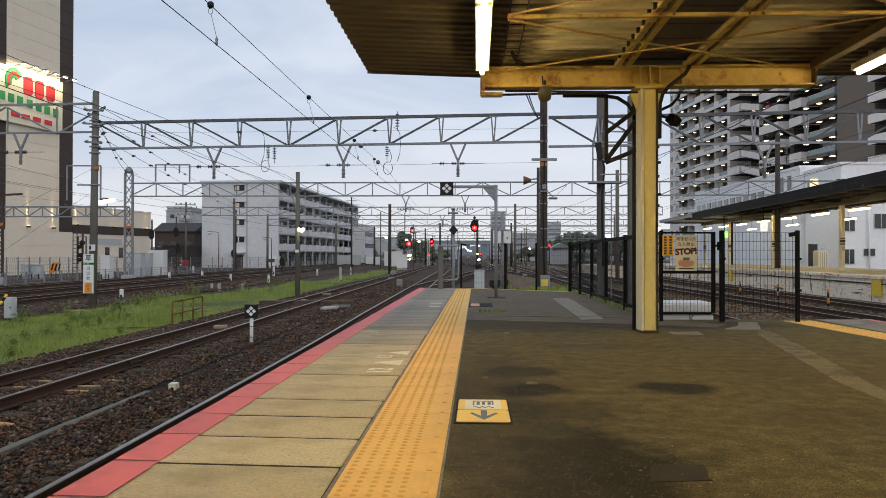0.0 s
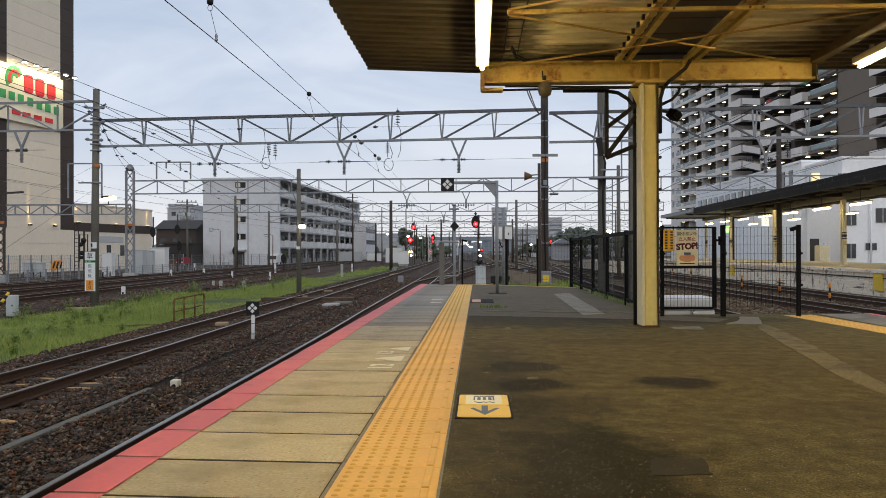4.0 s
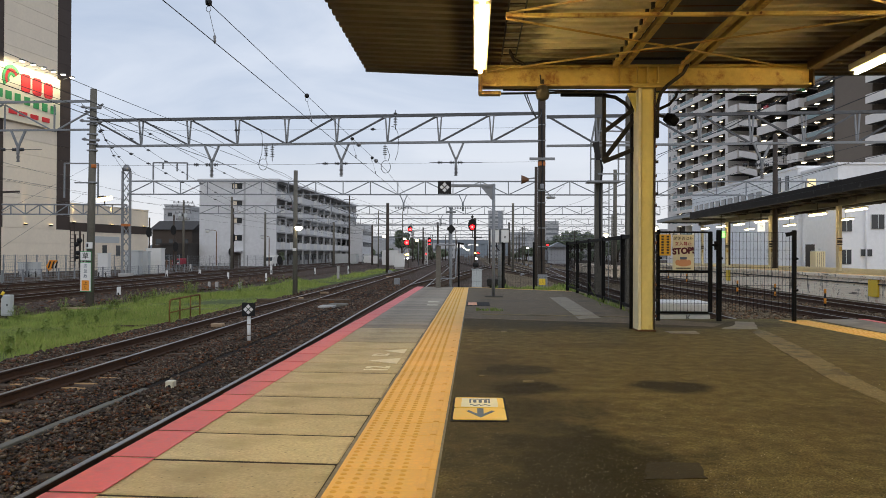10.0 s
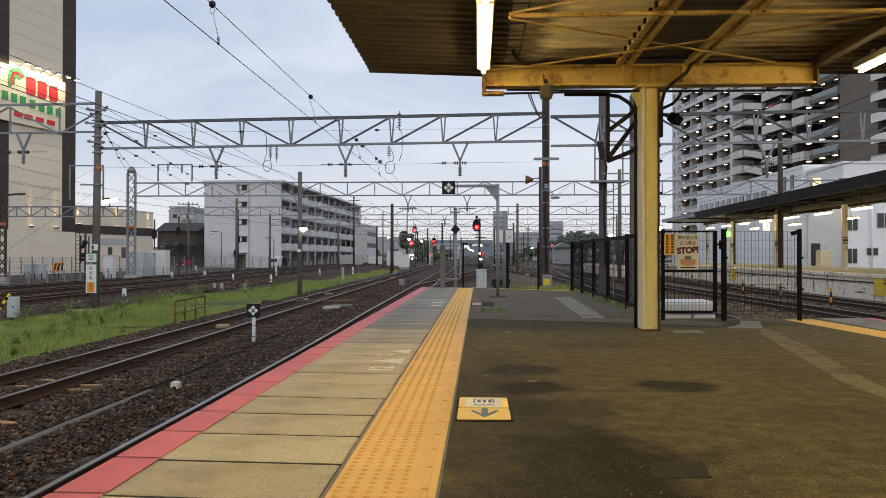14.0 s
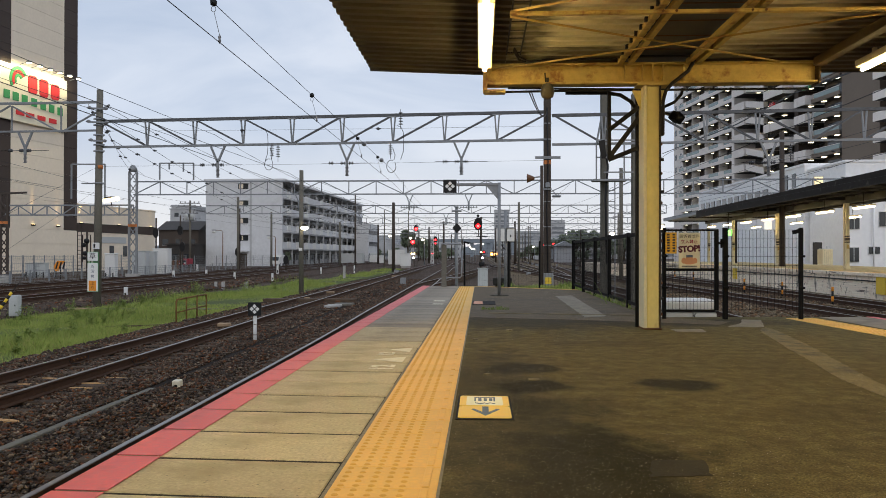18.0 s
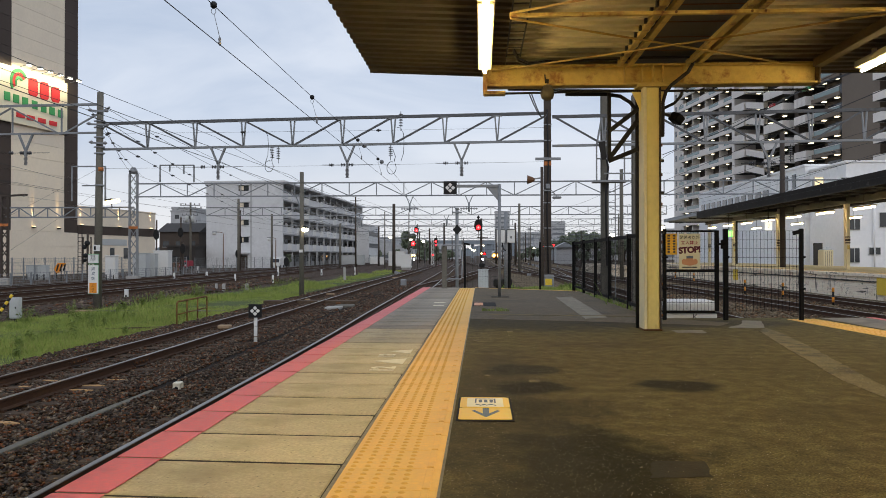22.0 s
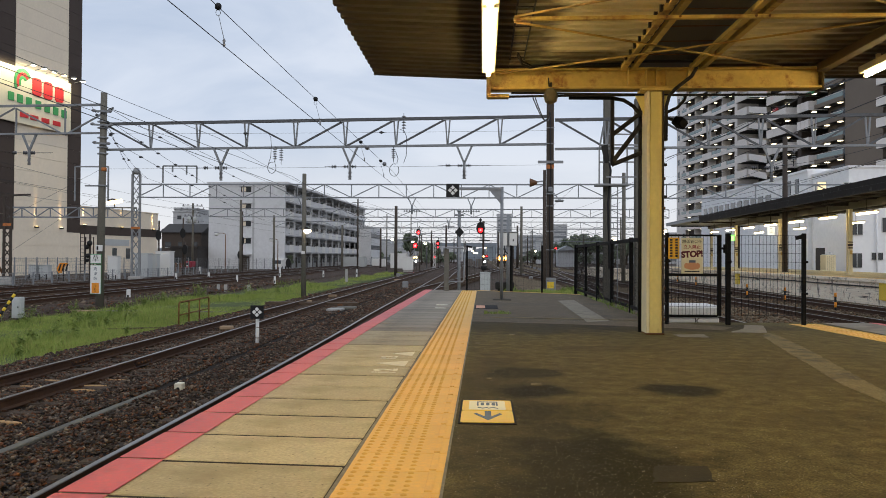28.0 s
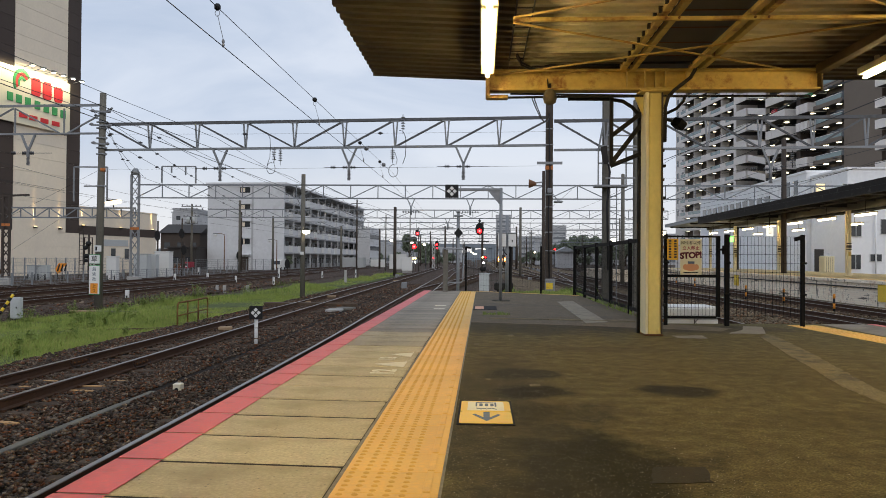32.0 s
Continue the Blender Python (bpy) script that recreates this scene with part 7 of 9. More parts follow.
for r0, r1, m in ((1.15, 1.5, green_paint), (0.75, 1.1, red_plain), (0.4, 0.7, green_paint)):
    cu, cz = 9.827, 19.392
    arc = [(cu + 0.85 * r1 * math.cos(a), cz + r1 * math.sin(a)) for a in np.linspace(-0.6, 2.6, 12)] + [(cu + 0.85 * r0 * math.cos(a), cz + r0 * math.sin(a)) for a in np.linspace(2.6, -0.6, 12)]
    face_pts("brand_arc", arc, m, "plain coloured arc")
for u, z in ((3.45, 17.189), (4.819, 17.264), (6.147, 17.336), (7.522, 17.452), (8.936, 17.548), (10.225, 17.598), (11.477, 17.645)):
    blob(u - 0.42, u + 0.42, z - 0.45, z + 0.45, green_paint, "print_block", "green print shape")
for u, z in ((4.639, 15.887), (6.408, 15.905), (8.11, 15.923), (9.586, 15.969)):
    blob(u - 0.6, u + 0.6, z - 0.26, z + 0.26, red_plain, "print_bar", "red print bar")
LZ = 21.4
for u in (9.456, 7.817, 6.235, 4.675, 3.078, 1.558):
    lamp = thing("board_floodlight", HALL @ Vector((u, side * 1.2, LZ)), "lit floodlight on an arm above the board", "floodlight", "board floodlights")
    placed("arm", Shape().bar((u, side * 0.2, LZ - 0.2), (u, side * 1.4, LZ + 0.05), 0.06), galvanised, lamp, HALL)
    placed("head", H(u - 0.22, u + 0.22, 1.15, 1.55, LZ - 0.07, LZ + 0.1), galvanised, lamp, HALL)
    placed("lens", H(u - 0.19, u + 0.19, 1.18, 1.52, LZ - 0.15, LZ - 0.072), lamp_far, lamp, HALL, "bright lens")
fl = new("board_light", bpy.data.lights.new("board_light", "AREA"))
fl.data.shape, fl.data.size, fl.data.size_y, fl.data.energy, fl.data.color = "RECTANGLE", 13, 0.4, 520, (1.0, 0.88, 0.52)
eye = HALL @ Vector((8.5, side * 1.4, LZ - 0.2))
aim = HALL @ Vector((8.5, side * 0.2, LZ - 2.8))
fl.matrix_world = look(eye, aim)
for u, z in ((7.378, 4.1), (3.45, 4.1), (-0.515, 4.6), (-7.796, 4.6), (-14.797, 4.6)):
    lamp = thing("wall_uplight", HALL @ Vector((u, side * 0.3, z)), "small wall lamp washing the panels with warm light", "wall lamp", "wall uplights")
    placed("case", H(u - 0.12, u + 0.12, 0.03, 0.42, z - 0.18, z), dark_steel, lamp, HALL)
    placed("lens", H(u - 0.09, u + 0.09, 0.12, 0.36, z + 0.002, z + 0.04), lamp_warm, lamp, HALL, "warm lens")
    sp = new("uplight", bpy.data.lights.new("uplight", "SPOT"))
    sp.data.energy, sp.data.spot_size, sp.data.spot_blend, sp.data.color, sp.data.shadow_soft_size = 2000, radians(16), 1.0, (1.0, 0.66, 0.28), 0.03
    sp.matrix_world = look(HALL @ Vector((u, side * 0.13, z + 0.06)), HALL @ Vector((u, side * 0.035, z + 1.3)))

# ---- five-storey housing block ----
block = thing("housing_block", (-40, 150, EARTH_Z), "pale grey five-storey housing block with open access corridors", "building")
BL = frame_of(-34.2, 132, 3.0, 71.0)
bs = 1 if (BL.to_3x3() @ Vector((0, 1, 0))).x > 0 else -1


def B(u0, u1, v0, v1, z0, z1):
    return Shape().box(u0, u1, bs * v0, bs * v1, z0, z1)


placed("end_wall", B(0, 0.4, -13.6, 0.0, EARTH_Z, 13.5), block_white, block, BL, "pale rendered end wall")
placed("rear_wall", B(0.4, 71, -13.6, -2.2, EARTH_Z, 13.3), block_grey, block, BL)
placed("roof_slab", B(-0.3, 71.5, -13.9, 0.5, 13.5, 13.85), block_white, block, BL)
placed("far_end_wall", B(70.6, 71, -13.6, 0.0, EARTH_Z, 13.5), block_white, block, BL)
FL = [EARTH_Z + 0.1 + 2.95 * k for k in range(6)]
for k in range(1, 5):
    z = FL[k]
    placed("corridor_slab", B(0.4, 71, -2.2, 0.0, z - 0.2, z), block_grey, block, BL)
    placed("parapet", B(0.4, 71, -0.14, 0.02, z, z + 1.15), block_white, block, BL, "pale corridor parapet")
    for q in range(12):
        if q % 2 == 0 or k < 3:
            placed("parapet_panel", B(3 + 5.8 * q, 5.2 + 5.8 * q, 0.02, 0.08, z + 0.05, z + 1.25), white_paint, block, BL, "white parapet panel")
for q in range(13):
    placed("corridor_post", B(0.5 + 5.85 * q, 0.8 + 5.85 * q, -0.3, -0.02, EARTH_Z, 13.4), block_grey, block, BL)
WIN = B(-0.8, 0.8, -2.2, -2.12, 0.9, 2.1)
WIN.v = [tuple(BL.to_3x3() @ Vector(p)) for p in WIN.v]
win_me = WIN.mesh("corridor_window", glass_dark)
DOOR = B(-0.45, 0.45, -2.2, -2.1, 0.02, 2.0)
DOOR.v = [tuple(BL.to_3x3() @ Vector(p)) for p in DOOR.v]
door_me = DOOR.mesh("corridor_door", brown_steel)
for k in range(5):
    for q in range(18):
        for nm, me, o in (("corridor_window", win_me, 1.6), ("corridor_door", door_me, 3.2)):
            ob = new(nm, me)
            ob.parent = block
            ob.location = BL @ Vector((o + 3.85 * q, 0, FL[k])) - block.location
for z in (12.1 - 2.98 * np.arange(4)):
    placed("end_window", B(-0.06, 0.02, -7.8, -6.0, z, z + 0.95), glass_dark, block, BL)
    placed("window_hood", B(-0.35, 0.0, -8.0, -5.8, z + 1.0, z + 1.12), block_white, block, BL)
    placed("window_curtain", B(-0.075, -0.062, -7.6, -6.9, z + 0.1, z + 0.85), panel_beige, block, BL)
placed("end_groove", B(-0.02, 0.01, -5.75, -5.4, EARTH_Z, 13.4), block_grey, block, BL)
placed("end_door", B(-0.06, 0.02, -7.9, -6.2, EARTH_Z, EARTH_Z + 2.2), brown_steel, block, BL)
placed("door_hood", B(-1.2, 0.0, -8.3, -5.8, EARTH_Z + 2.5, EARTH_Z + 2.7), block_white, block, BL)
placed("stair_block", B(63, 76, 0.05, 3.2, EARTH_Z, 8.6), block_white, block, BL, "lower stair wing")
for k in range(3):
    placed("stair_window", B(63.5, 75.5, 3.2, 3.26, EARTH_Z + 1.2 + 2.95 * k, EARTH_Z + 2.3 + 2.95 * k), glass_dark, block, BL)

# ---- tower of flats beside the line ----
TW = frame_of(47.0, 189, 0.13, -0.99)
ts = 1 if (TW.to_3x3() @ Vector((0, 1, 0))).x < 0 else -1
tower = thing("apartment_tower", (55, 150, EARTH_Z), "tall taupe apartment tower with lit balconies at dusk", "building")


def T(u0, u1, v0, v1, z0, z1):
    return Shape().box(u0, u1, ts * v0, ts * v1, z0, z1)


tower_wall = material("tower_wall", (0.185, 0.148, 0.115), 0.6, vary=0.08, grain=4, bump=0.1)
NF, FH = 19, 2.95
TOPZ = EARTH_Z + 3.2 + NF * FH
# walls behind balconies and stairs are coloured dark to stand for recess shade
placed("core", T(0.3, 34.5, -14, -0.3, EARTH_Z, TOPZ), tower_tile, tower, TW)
placed("stair_core", T(34.5, 62, -14, -2.6, EARTH_Z, TOPZ), tower_dark, tower, TW, "stair recess with its shade put into the dark colour")
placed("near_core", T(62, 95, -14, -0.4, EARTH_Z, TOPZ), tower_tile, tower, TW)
placed("end_pier", T(0, 5.8, -14.2, 0.4, EARTH_Z, TOPZ), tower_pale, tower, TW, "pale tiled end pier")
placed("blank_wall", T(69.2, 78.2, -0.4, 1.2, EARTH_Z, TOPZ), tower_wall, tower, TW, "dark blank wall")
for u in (13.4, 20.3, 27.2):
    placed("divider", T(u - 0.08, u + 0.08, -0.3, 1.5, EARTH_Z + 3, TOPZ), tower_pale, tower, TW)
placed("divider", T(33.4, 34.6, -2.6, 1.7, EARTH_Z, TOPZ), tower_pale, tower, TW, "pale pier")
placed("divider", T(55.8, 57.0, -2.6, 1.2, EARTH_Z, TOPZ), tower_tile, tower, TW, "dark pier")


def floor_mesh(name, shapes, mat):
    s = Shape()
    for q in shapes:
        n = len(s.v)
        s.v += q.v
        s.f += [tuple(i + n for i in f) for f in q.f]
        s.s += q.s
    s.v = [tuple(TW.to_3x3() @ Vector(p)) for p in s.v]
    return s.mesh(name, mat)


def prism_t(pts, v0, v1):
    lo, hi = sorted((ts * v0, ts * v1))
    return Shape().prism(pts, lo, hi)


# balcony slabs are coloured dark for the shade on their undersides
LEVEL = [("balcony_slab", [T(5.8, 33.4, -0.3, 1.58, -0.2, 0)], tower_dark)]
for a, b in ((5.9, 9.0), (10.4, 13.3), (13.5, 17.6), (22.4, 27.1), (29.6, 33.3)):
    LEVEL.append(("balcony_parapet", [T(a, b, 1.48, 1.62, -0.24, 0.42)], tower_pale))
    LEVEL.append(("balcony_glass", [T(a, b, 1.5, 1.56, 0.42, 1.12)], glass_green))
    LEVEL.append(("balcony_rail", [T(a, b, 1.47, 1.60, 1.121, 1.18)], tower_pale))
for a, b in ((9.0, 10.4), (17.6, 22.4), (27.2, 29.6)):
    LEVEL.append(("balcony_panel", [T(a, b, 1.46, 1.64, -0.24, 1.15)], tower_pale))
for u in (8.5, 15.5, 22.5, 29.5):
    LEVEL.append(("balcony_lamp", [T(u - 0.25, u + 0.25, 0.5, 1.0, 2.64, 2.72)], balcony_glow))
for u in (10, 17, 24, 31):
    LEVEL.append(("balcony_window", [T(u - 1.3, u + 1.3, -0.31, -0.24, 0.1, 2.1)], glass_dark))
for u in (1.3, 4.4):
    LEVEL.append(("pier_window", [T(u - 0.45, u + 0.45, 0.4, 0.44, 0.7, 2.0)], glass_dark))


def stair_box(u0, u1, v1):
    """Pale panelled parapet round a landing: three panels to the front, one to each side, and a dark slab behind."""
    n = 3
    w = (u1 - u0) / n
    for k in range(n):
        LEVEL.append(("stair_panel", [T(u0 + w * k + 0.03, u0 + w * (k + 1) - 0.03, v1 - 0.12, v1, -0.25, 1.22)], tower_pale))
    LEVEL.append(("stair_side", [T(u0, u0 + 0.12, -1.8, v1 - 0.13, -0.25, 1.22)], tower_pale))
    LEVEL.append(("stair_side", [T(u1 - 0.12, u1, -1.8, v1 - 0.13, -0.25, 1.22)], tower_pale))
    # landing slab likewise takes its underside shade as a dark colour
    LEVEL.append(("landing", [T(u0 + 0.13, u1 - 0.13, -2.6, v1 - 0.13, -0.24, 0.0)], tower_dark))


stair_box(36.3, 41.0, 2.9)
stair_box(48.8, 55.4, 3.1)
stair_box(57.3, 60.9, 2.2)
LEVEL += [("stair_flight", [prism_t([(41.4, 1.15), (41.4, 0.0), (48.2, -1.45), (48.2, -0.3)], 2.6, 2.75)], tower_pale),
          ("stair_treads", [prism_t([(41.4, 0.15), (41.4, -0.15), (48.2, -1.6), (48.2, -1.3)], 0.6, 2.58)], tower_dark),
          ("stair_treads", [prism_t([(44.0, -1.3), (44.0, -1.55), (48.8, -0.2), (48.8, 0.05)], -1.6, 0.4)], tower_dark),
          ("stair_lamp", [T(42.2, 42.9, 0.4, 1.0, 2.5, 2.6)], balcony_glow), ("stair_lamp", [T(46.5, 47.2, 0.4, 1.0, 2.1, 2.2)], balcony_glow),
          ("stair_lamp", [T(51.3, 52.0, 0.4, 1.0, 2.5, 2.6)], balcony_glow), ("stair_lamp", [T(59.6, 60.2, 0.4, 1.0, 2.5, 2.6)], balcony_glow),
          ("stair_lamp", [T(63.4, 64.0, 0.4, 1.0, 2.6, 2.7)], balcony_glow), ("stair_lamp", [T(66.9, 67.5, 0.4, 1.0, 2.6, 2.7)], balcony_glow),
          ("near_balcony", [T(61.4, 69.1, -0.4, 1.34, -0.22, 0)], tower_dark), ("near_parapet", [T(61.4, 69.1, 1.35, 1.5, -0.24, 0.4)], tower_wall),
          ("near_glass", [T(62, 69.0, 1.4, 1.46, 0.4, 1.12)], glass_green), ("near_rail", [T(61.6, 69.1, 1.36, 1.5, 1.121, 1.18)], tower_pale),
          ("near_window", [T(63, 67.2, -0.41, -0.34, 0.1, 2.1)], glass_dark),
          ("white_balcony", [T(78.4, 84, 2.25, 2.4, -0.2, 1.05)], tower_pale), ("white_side", [T(78.4, 78.55, -0.4, 2.24, -0.2, 1.05)], tower_pale), ("white_slab", [T(78.56, 84, -0.4, 2.24, -0.2, 0.0)], tower_dark)]
LEVEL = [(nm, floor_mesh(nm, sh, m)) for nm, sh, m in LEVEL]
for k in range(NF):
    at_k = TW @ Vector((0, 0, EARTH_Z + 3.2 + FH * k)) - tower.location
    for nm, me in LEVEL:
        ob = new(nm, me)
        ob.parent = tower
        ob.location = at_k

# ---- white hall behind the far platform ----
wh = thing("white_hall", (34, 85, EARTH_Z), "long white rendered building with small windows behind the far platform", "building")
part("long_wall", Shape().box(30, 44, 73.2, 108, EARTH_Z, 9.1), hall_white, wh)
part("parapet", Shape().box(29.9, 44, 73.1, 108.2, 9.1, 9.32), hall_white, wh)
part("near_block", Shape().box(30.4, 60, 66, 73.1, EARTH_Z, 8.6), hall_white, wh)
part("near_parapet", Shape().box(30.3, 60, 65.9, 73.1, 8.6, 8.78), hall_white, wh)
for k in range(11):
    y = 106 - 2.3 * k
    part("upper_window", Shape().box(29.94, 30.0, y - 0.75, y + 0.75, 6.0, 7.7), glass_dark, wh)
    part("window_rail", Shape().box(29.88, 29.95, y - 0.85, y + 0.85, 6.0, 6.9), white_paint, wh, "white balustrade")
for y in (77.5, 75.6):
    part("upper_window", Shape().box(29.94, 30.0, y - 0.4, y + 0.4, 7.2, 8.6), glass_dark, wh)
part("lit_window", Shape().box(27.841, 28.486, 65.86, 65.93, 6.638, 7.344), window_glow, wh, "lit yellow window")
part("lit_window_frame", Shape().box(27.749, 28.578, 65.93, 66.0, 6.544, 7.438), grey_box, wh)
for x0, x1, z0, z1 in ((30.599, 31.424, 0.284, 1.459), (32.248, 33.117, 0.942, 1.505),
                       (30.599, 31.47, 3.009, 3.948), (33.117, 34.121, 3.239, 4.411), (30.003, 30.691, 6.957, 7.333)):
    w_ = part("window", Shape().box(x0, x1, 65.88, 65.95, z0, z1), glass_dark, wh)
    part("frame", Shape().box(x0 - 0.06, x1 + 0.06, 65.95, 66.0, z0 - 0.06, z1 + 0.06), white_paint, w_)
    part("mullion", Shape().box((x0 + x1) / 2 - 0.03, (x0 + x1) / 2 + 0.03, 65.86, 65.9, z0, z1), grey_box, w_)
# no opening is cut: a near-black panel shows the bay's inner shade
part("shutter", Shape().box(27.703, 28.44, 65.93, 66.0, EARTH_Z, 1.9), tower_dark, wh, "dark panel standing for the shade inside an open loading bay")
tank_ = part("cooling_unit", Shape().soft_box(27.441, 28.245, 63.5, 64.5, EARTH_Z + 0.25, 1.3, 0.03), cream_white, wh, "cream louvred cooling unit")
part("plinth", Shape().box(27.36, 28.32, 63.42, 64.55, EARTH_Z, EARTH_Z + 0.25), concrete, tank_)
for k in range(4):
    part("panel_joint", Shape().box(27.60 + 0.16 * k, 27.615 + 0.16 * k, 63.488, 63.499, EARTH_Z + 0.35, 1.22), brown_steel, tank_)
part("grille", Shape().soft_box(27.50, 28.19, 63.6, 64.4, 1.302, 1.36, 0.02), grey_box, tank_)
for x0, h in ((28.62, 1.55), (28.85, 0.75)):
    part("flue", Shape().tube((x0, 65.4, EARTH_Z), (x0, 65.4, h), 0.10, 10), grey_box, wh, "grey vent pipe")
for k in range(9):
    y = 76 + 3.4 * k
    part("base_vent", Shape().box(29.955, 29.999, y - 0.55, y + 0.55, -0.62, -0.22), tower_dark, wh, "dark vent at the foot of the wall")
part("drain_pipe", Shape().tube((32.606, 65.8, EARTH_Z), (32.606, 65.8, 6.0), 0.07, 8), hall_white, wh)

# it stands well back from the far platform
wh.location = Vector((0, 0, 0.9)) + 1.14 * (wh.location - Vector((0, 0, 0.9)))
wh.scale = (1.14, 1.14, 1.14)

# ---- the far platform with its canopy ----
OP = frame_of(18.6, 36.5, 0.028, 1.0)
osd = 1 if (OP.to_3x3() @ Vector((0, 1, 0))).x > 0 else -1


def O(u0, u1, v0, v1, z0, z1):
    return Shape().box(u0, u1, osd * v0, osd * v1, z0, z1)


opp = thing("far_platform", (22, 50, EARTH_Z), "far platform with a flaking whitewashed face and pale coping", "platform", kind="structure")
placed("face_wall", O(-26, 62, 0.12, 10.5, EARTH_Z, -0.16), wall_lime, opp, OP, "flaking whitewashed platform face")
placed("coping", O(-26, 62, 0.0, 0.9, -0.158, -0.02), wall_lime, opp, OP)
# dark strip on the wall face in place of the coping's shadow line
placed("ledge", O(-26, 62, 0.05, 0.14, -0.42, -0.36), tower_dark, opp, OP, "dark raised strip drawn as the shadow gap below the coping")
placed("surface", O(-26, 62, 0.9, 10.5, -0.158, -0.03), slab_concrete, opp, OP)
placed("yellow_line", O(-26, 62, 1.0, 1.3, -0.03, -0.02), tactile_yellow, opp, OP)
for u in (0.1, 22.9):
    placed("yellow_panel", O(u, u + 0.9, 0.03, 0.118, -0.98, -0.18), yellow_paint, opp, OP, "yellow painted panel")
ocan = thing("far_canopy", (22, 50, 4.4), "long dark platform canopy with a black fascia and tube lamps", "canopy")
placed("roof", O(-26, 33.5, -0.2, 8.3, 4.55, 4.72), tower_dark, ocan, OP)
placed("fascia", O(-26, 33.5, -0.32, -0.2, 4.18, 4.75), fascia_black, ocan, OP, "black fascia board")
placed("fascia_edge", O(-26, 33.5, -0.34, -0.2, 4.13, 4.176), dark_steel, ocan, OP, "dark drip edge")
placed("end_roof", O(33.52, 47.7, -0.3, 8.2, 4.42, 4.74), roof_tin, ocan, OP, "pale grey tin roof end")
placed("soffit_beam", O(-26, 47, 3.9, 4.2, 4.1, 4.5), pole_concrete, ocan, OP, "weathered beam under the roof")
for u in np.arange(-24, 33, 2.4):
    placed("rafter", O(u - 0.04, u + 0.04, -0.15, 8.2, 4.43, 4.548), tower_dark, ocan, OP)
for v in (0.9, 2.3, 5.6, 7.2):
    placed("purlin", O(-26, 33.4, v - 0.04, v + 0.04, 4.34, 4.428), pole_concrete, ocan, OP, "weathered lengthwise purlin")
for k, u in enumerate((-24, -11.5, 1.0, 13.4, 25.6, 37.3, 46)):
    c = placed("column", O(u - 0.09, u + 0.09, 3.95, 4.15, -0.03, 4.1), cream_white, ocan, OP, "pale cream steel column")
    for z0, z1 in ((1.62, 1.70), (1.76, 1.92), (1.99, 2.06)):
        placed("column_band", O(u - 0.105, u + 0.105, 3.935, 4.165, z0, z1), brown_steel, c, OP, "dark clamp band")
    placed("side_column", O(u + 0.30, u + 0.42, 3.98, 4.12, -0.03, 4.1), cream_white, ocan, OP, "slim cream side column")
    placed("base_shoe", O(u - 0.13, u + 0.13, 3.91, 4.19, -0.03, 0.09), cream_white, c, OP)
    placed("switch_box", O(u - 0.16, u - 0.092, 3.98, 4.12, 1.25, 1.5), rust_yellow, c, OP, "small yellow box")
    if k == 2:
        placed("notice", O(u - 0.107, u - 0.0905, 3.96, 4.14, 2.75, 3.2), red_plain, c, OP, "red striped notice")
        placed("stripe", O(u - 0.112, u - 0.1075, 3.96, 4.14, 2.9, 3.02), white_plain, c, OP)
    placed("cross_beam", O(u - 0.1, u + 0.1, -0.1, 8.2, 4.3, 4.545), dark_steel, ocan, OP)
for u in (45,):
    placed("post", O(u - 0.14, u + 0.14, 6.3, 6.6, -0.03, 4.4), dark_steel, ocan, OP, "dark post")
TUBE = O(-1.2, 1.2, -0.07, 0.07, -0.05, 0.05)
TUBE.v = [tuple(OP.to_3x3() @ Vector(p)) for p in TUBE.v]
tube_me = TUBE.mesh("tube", tube_far)
HOUSE = O(-1.25, 1.25, -0.12, 0.12, 0.06, 0.14)
HOUSE.v = [tuple(OP.to_3x3() @ Vector(p)) for p in HOUSE.v]
ROD = Shape().tube((0, 0, 0.14), (0, 0, 0.95), 0.015, 6)
rod_me = ROD.mesh("rod", dark_steel)
house_me = HOUSE.mesh("housing", cream_white)
first = thing("far_tube_lamp", (0, 0, 0), "lit warm tube lamp hung under the far canopy", "lamp", "far tube lamps")
for nm, me in (("tube", tube_me), ("housing", house_me), ("rod", rod_me)):
    ob = new(nm, me)
    ob.parent = first
places = [OP @ Vector((u, osd * v, z)) for v, z, us in ((3.2, 3.6, np.arange(-23.1, 46, 5.4)), (8.0, 3.6, np.arange(-21.5, 46, 10.8))) for u in us]
first.location = places[0]
for q in places[1:]:
    copy_thing(first, Matrix.Translation(q))
num = thing("platform_number_sign", OP @ Vector((24, osd * 1.2, 3.5)), "lit white box sign with the number 2", "sign")
nx, ny = 21.13, 58.0
part("case", Shape().soft_box(nx - 0.24, nx + 0.24, ny - 0.1, ny + 0.1, 2.72, 3.32, 0.02), white_box_glow, num, "lit white case")
letters("number", "2", 0.5, Matrix.Translation((nx, ny - 0.105, 3.02)) @ FACE, grey_box, num, 0.003)
part("hanger", Shape().tube((nx, ny, 3.3), (nx, ny, 4.76), 0.03, 6), dark_steel, num)
ex = thing("exit_sign", (20.788, 66, 2.8), "small lit green guide sign under the far canopy", "sign")
part("case", Shape().soft_box(20.509, 21.068, 65.9, 66.0, 2.45, 2.95, 0.02), green_glow, ex, "green glowing panel")
part("hanger", Shape().tube((20.788, 66, 2.9), (20.788, 66, 4.76), 0.03, 6), dark_steel, ex)
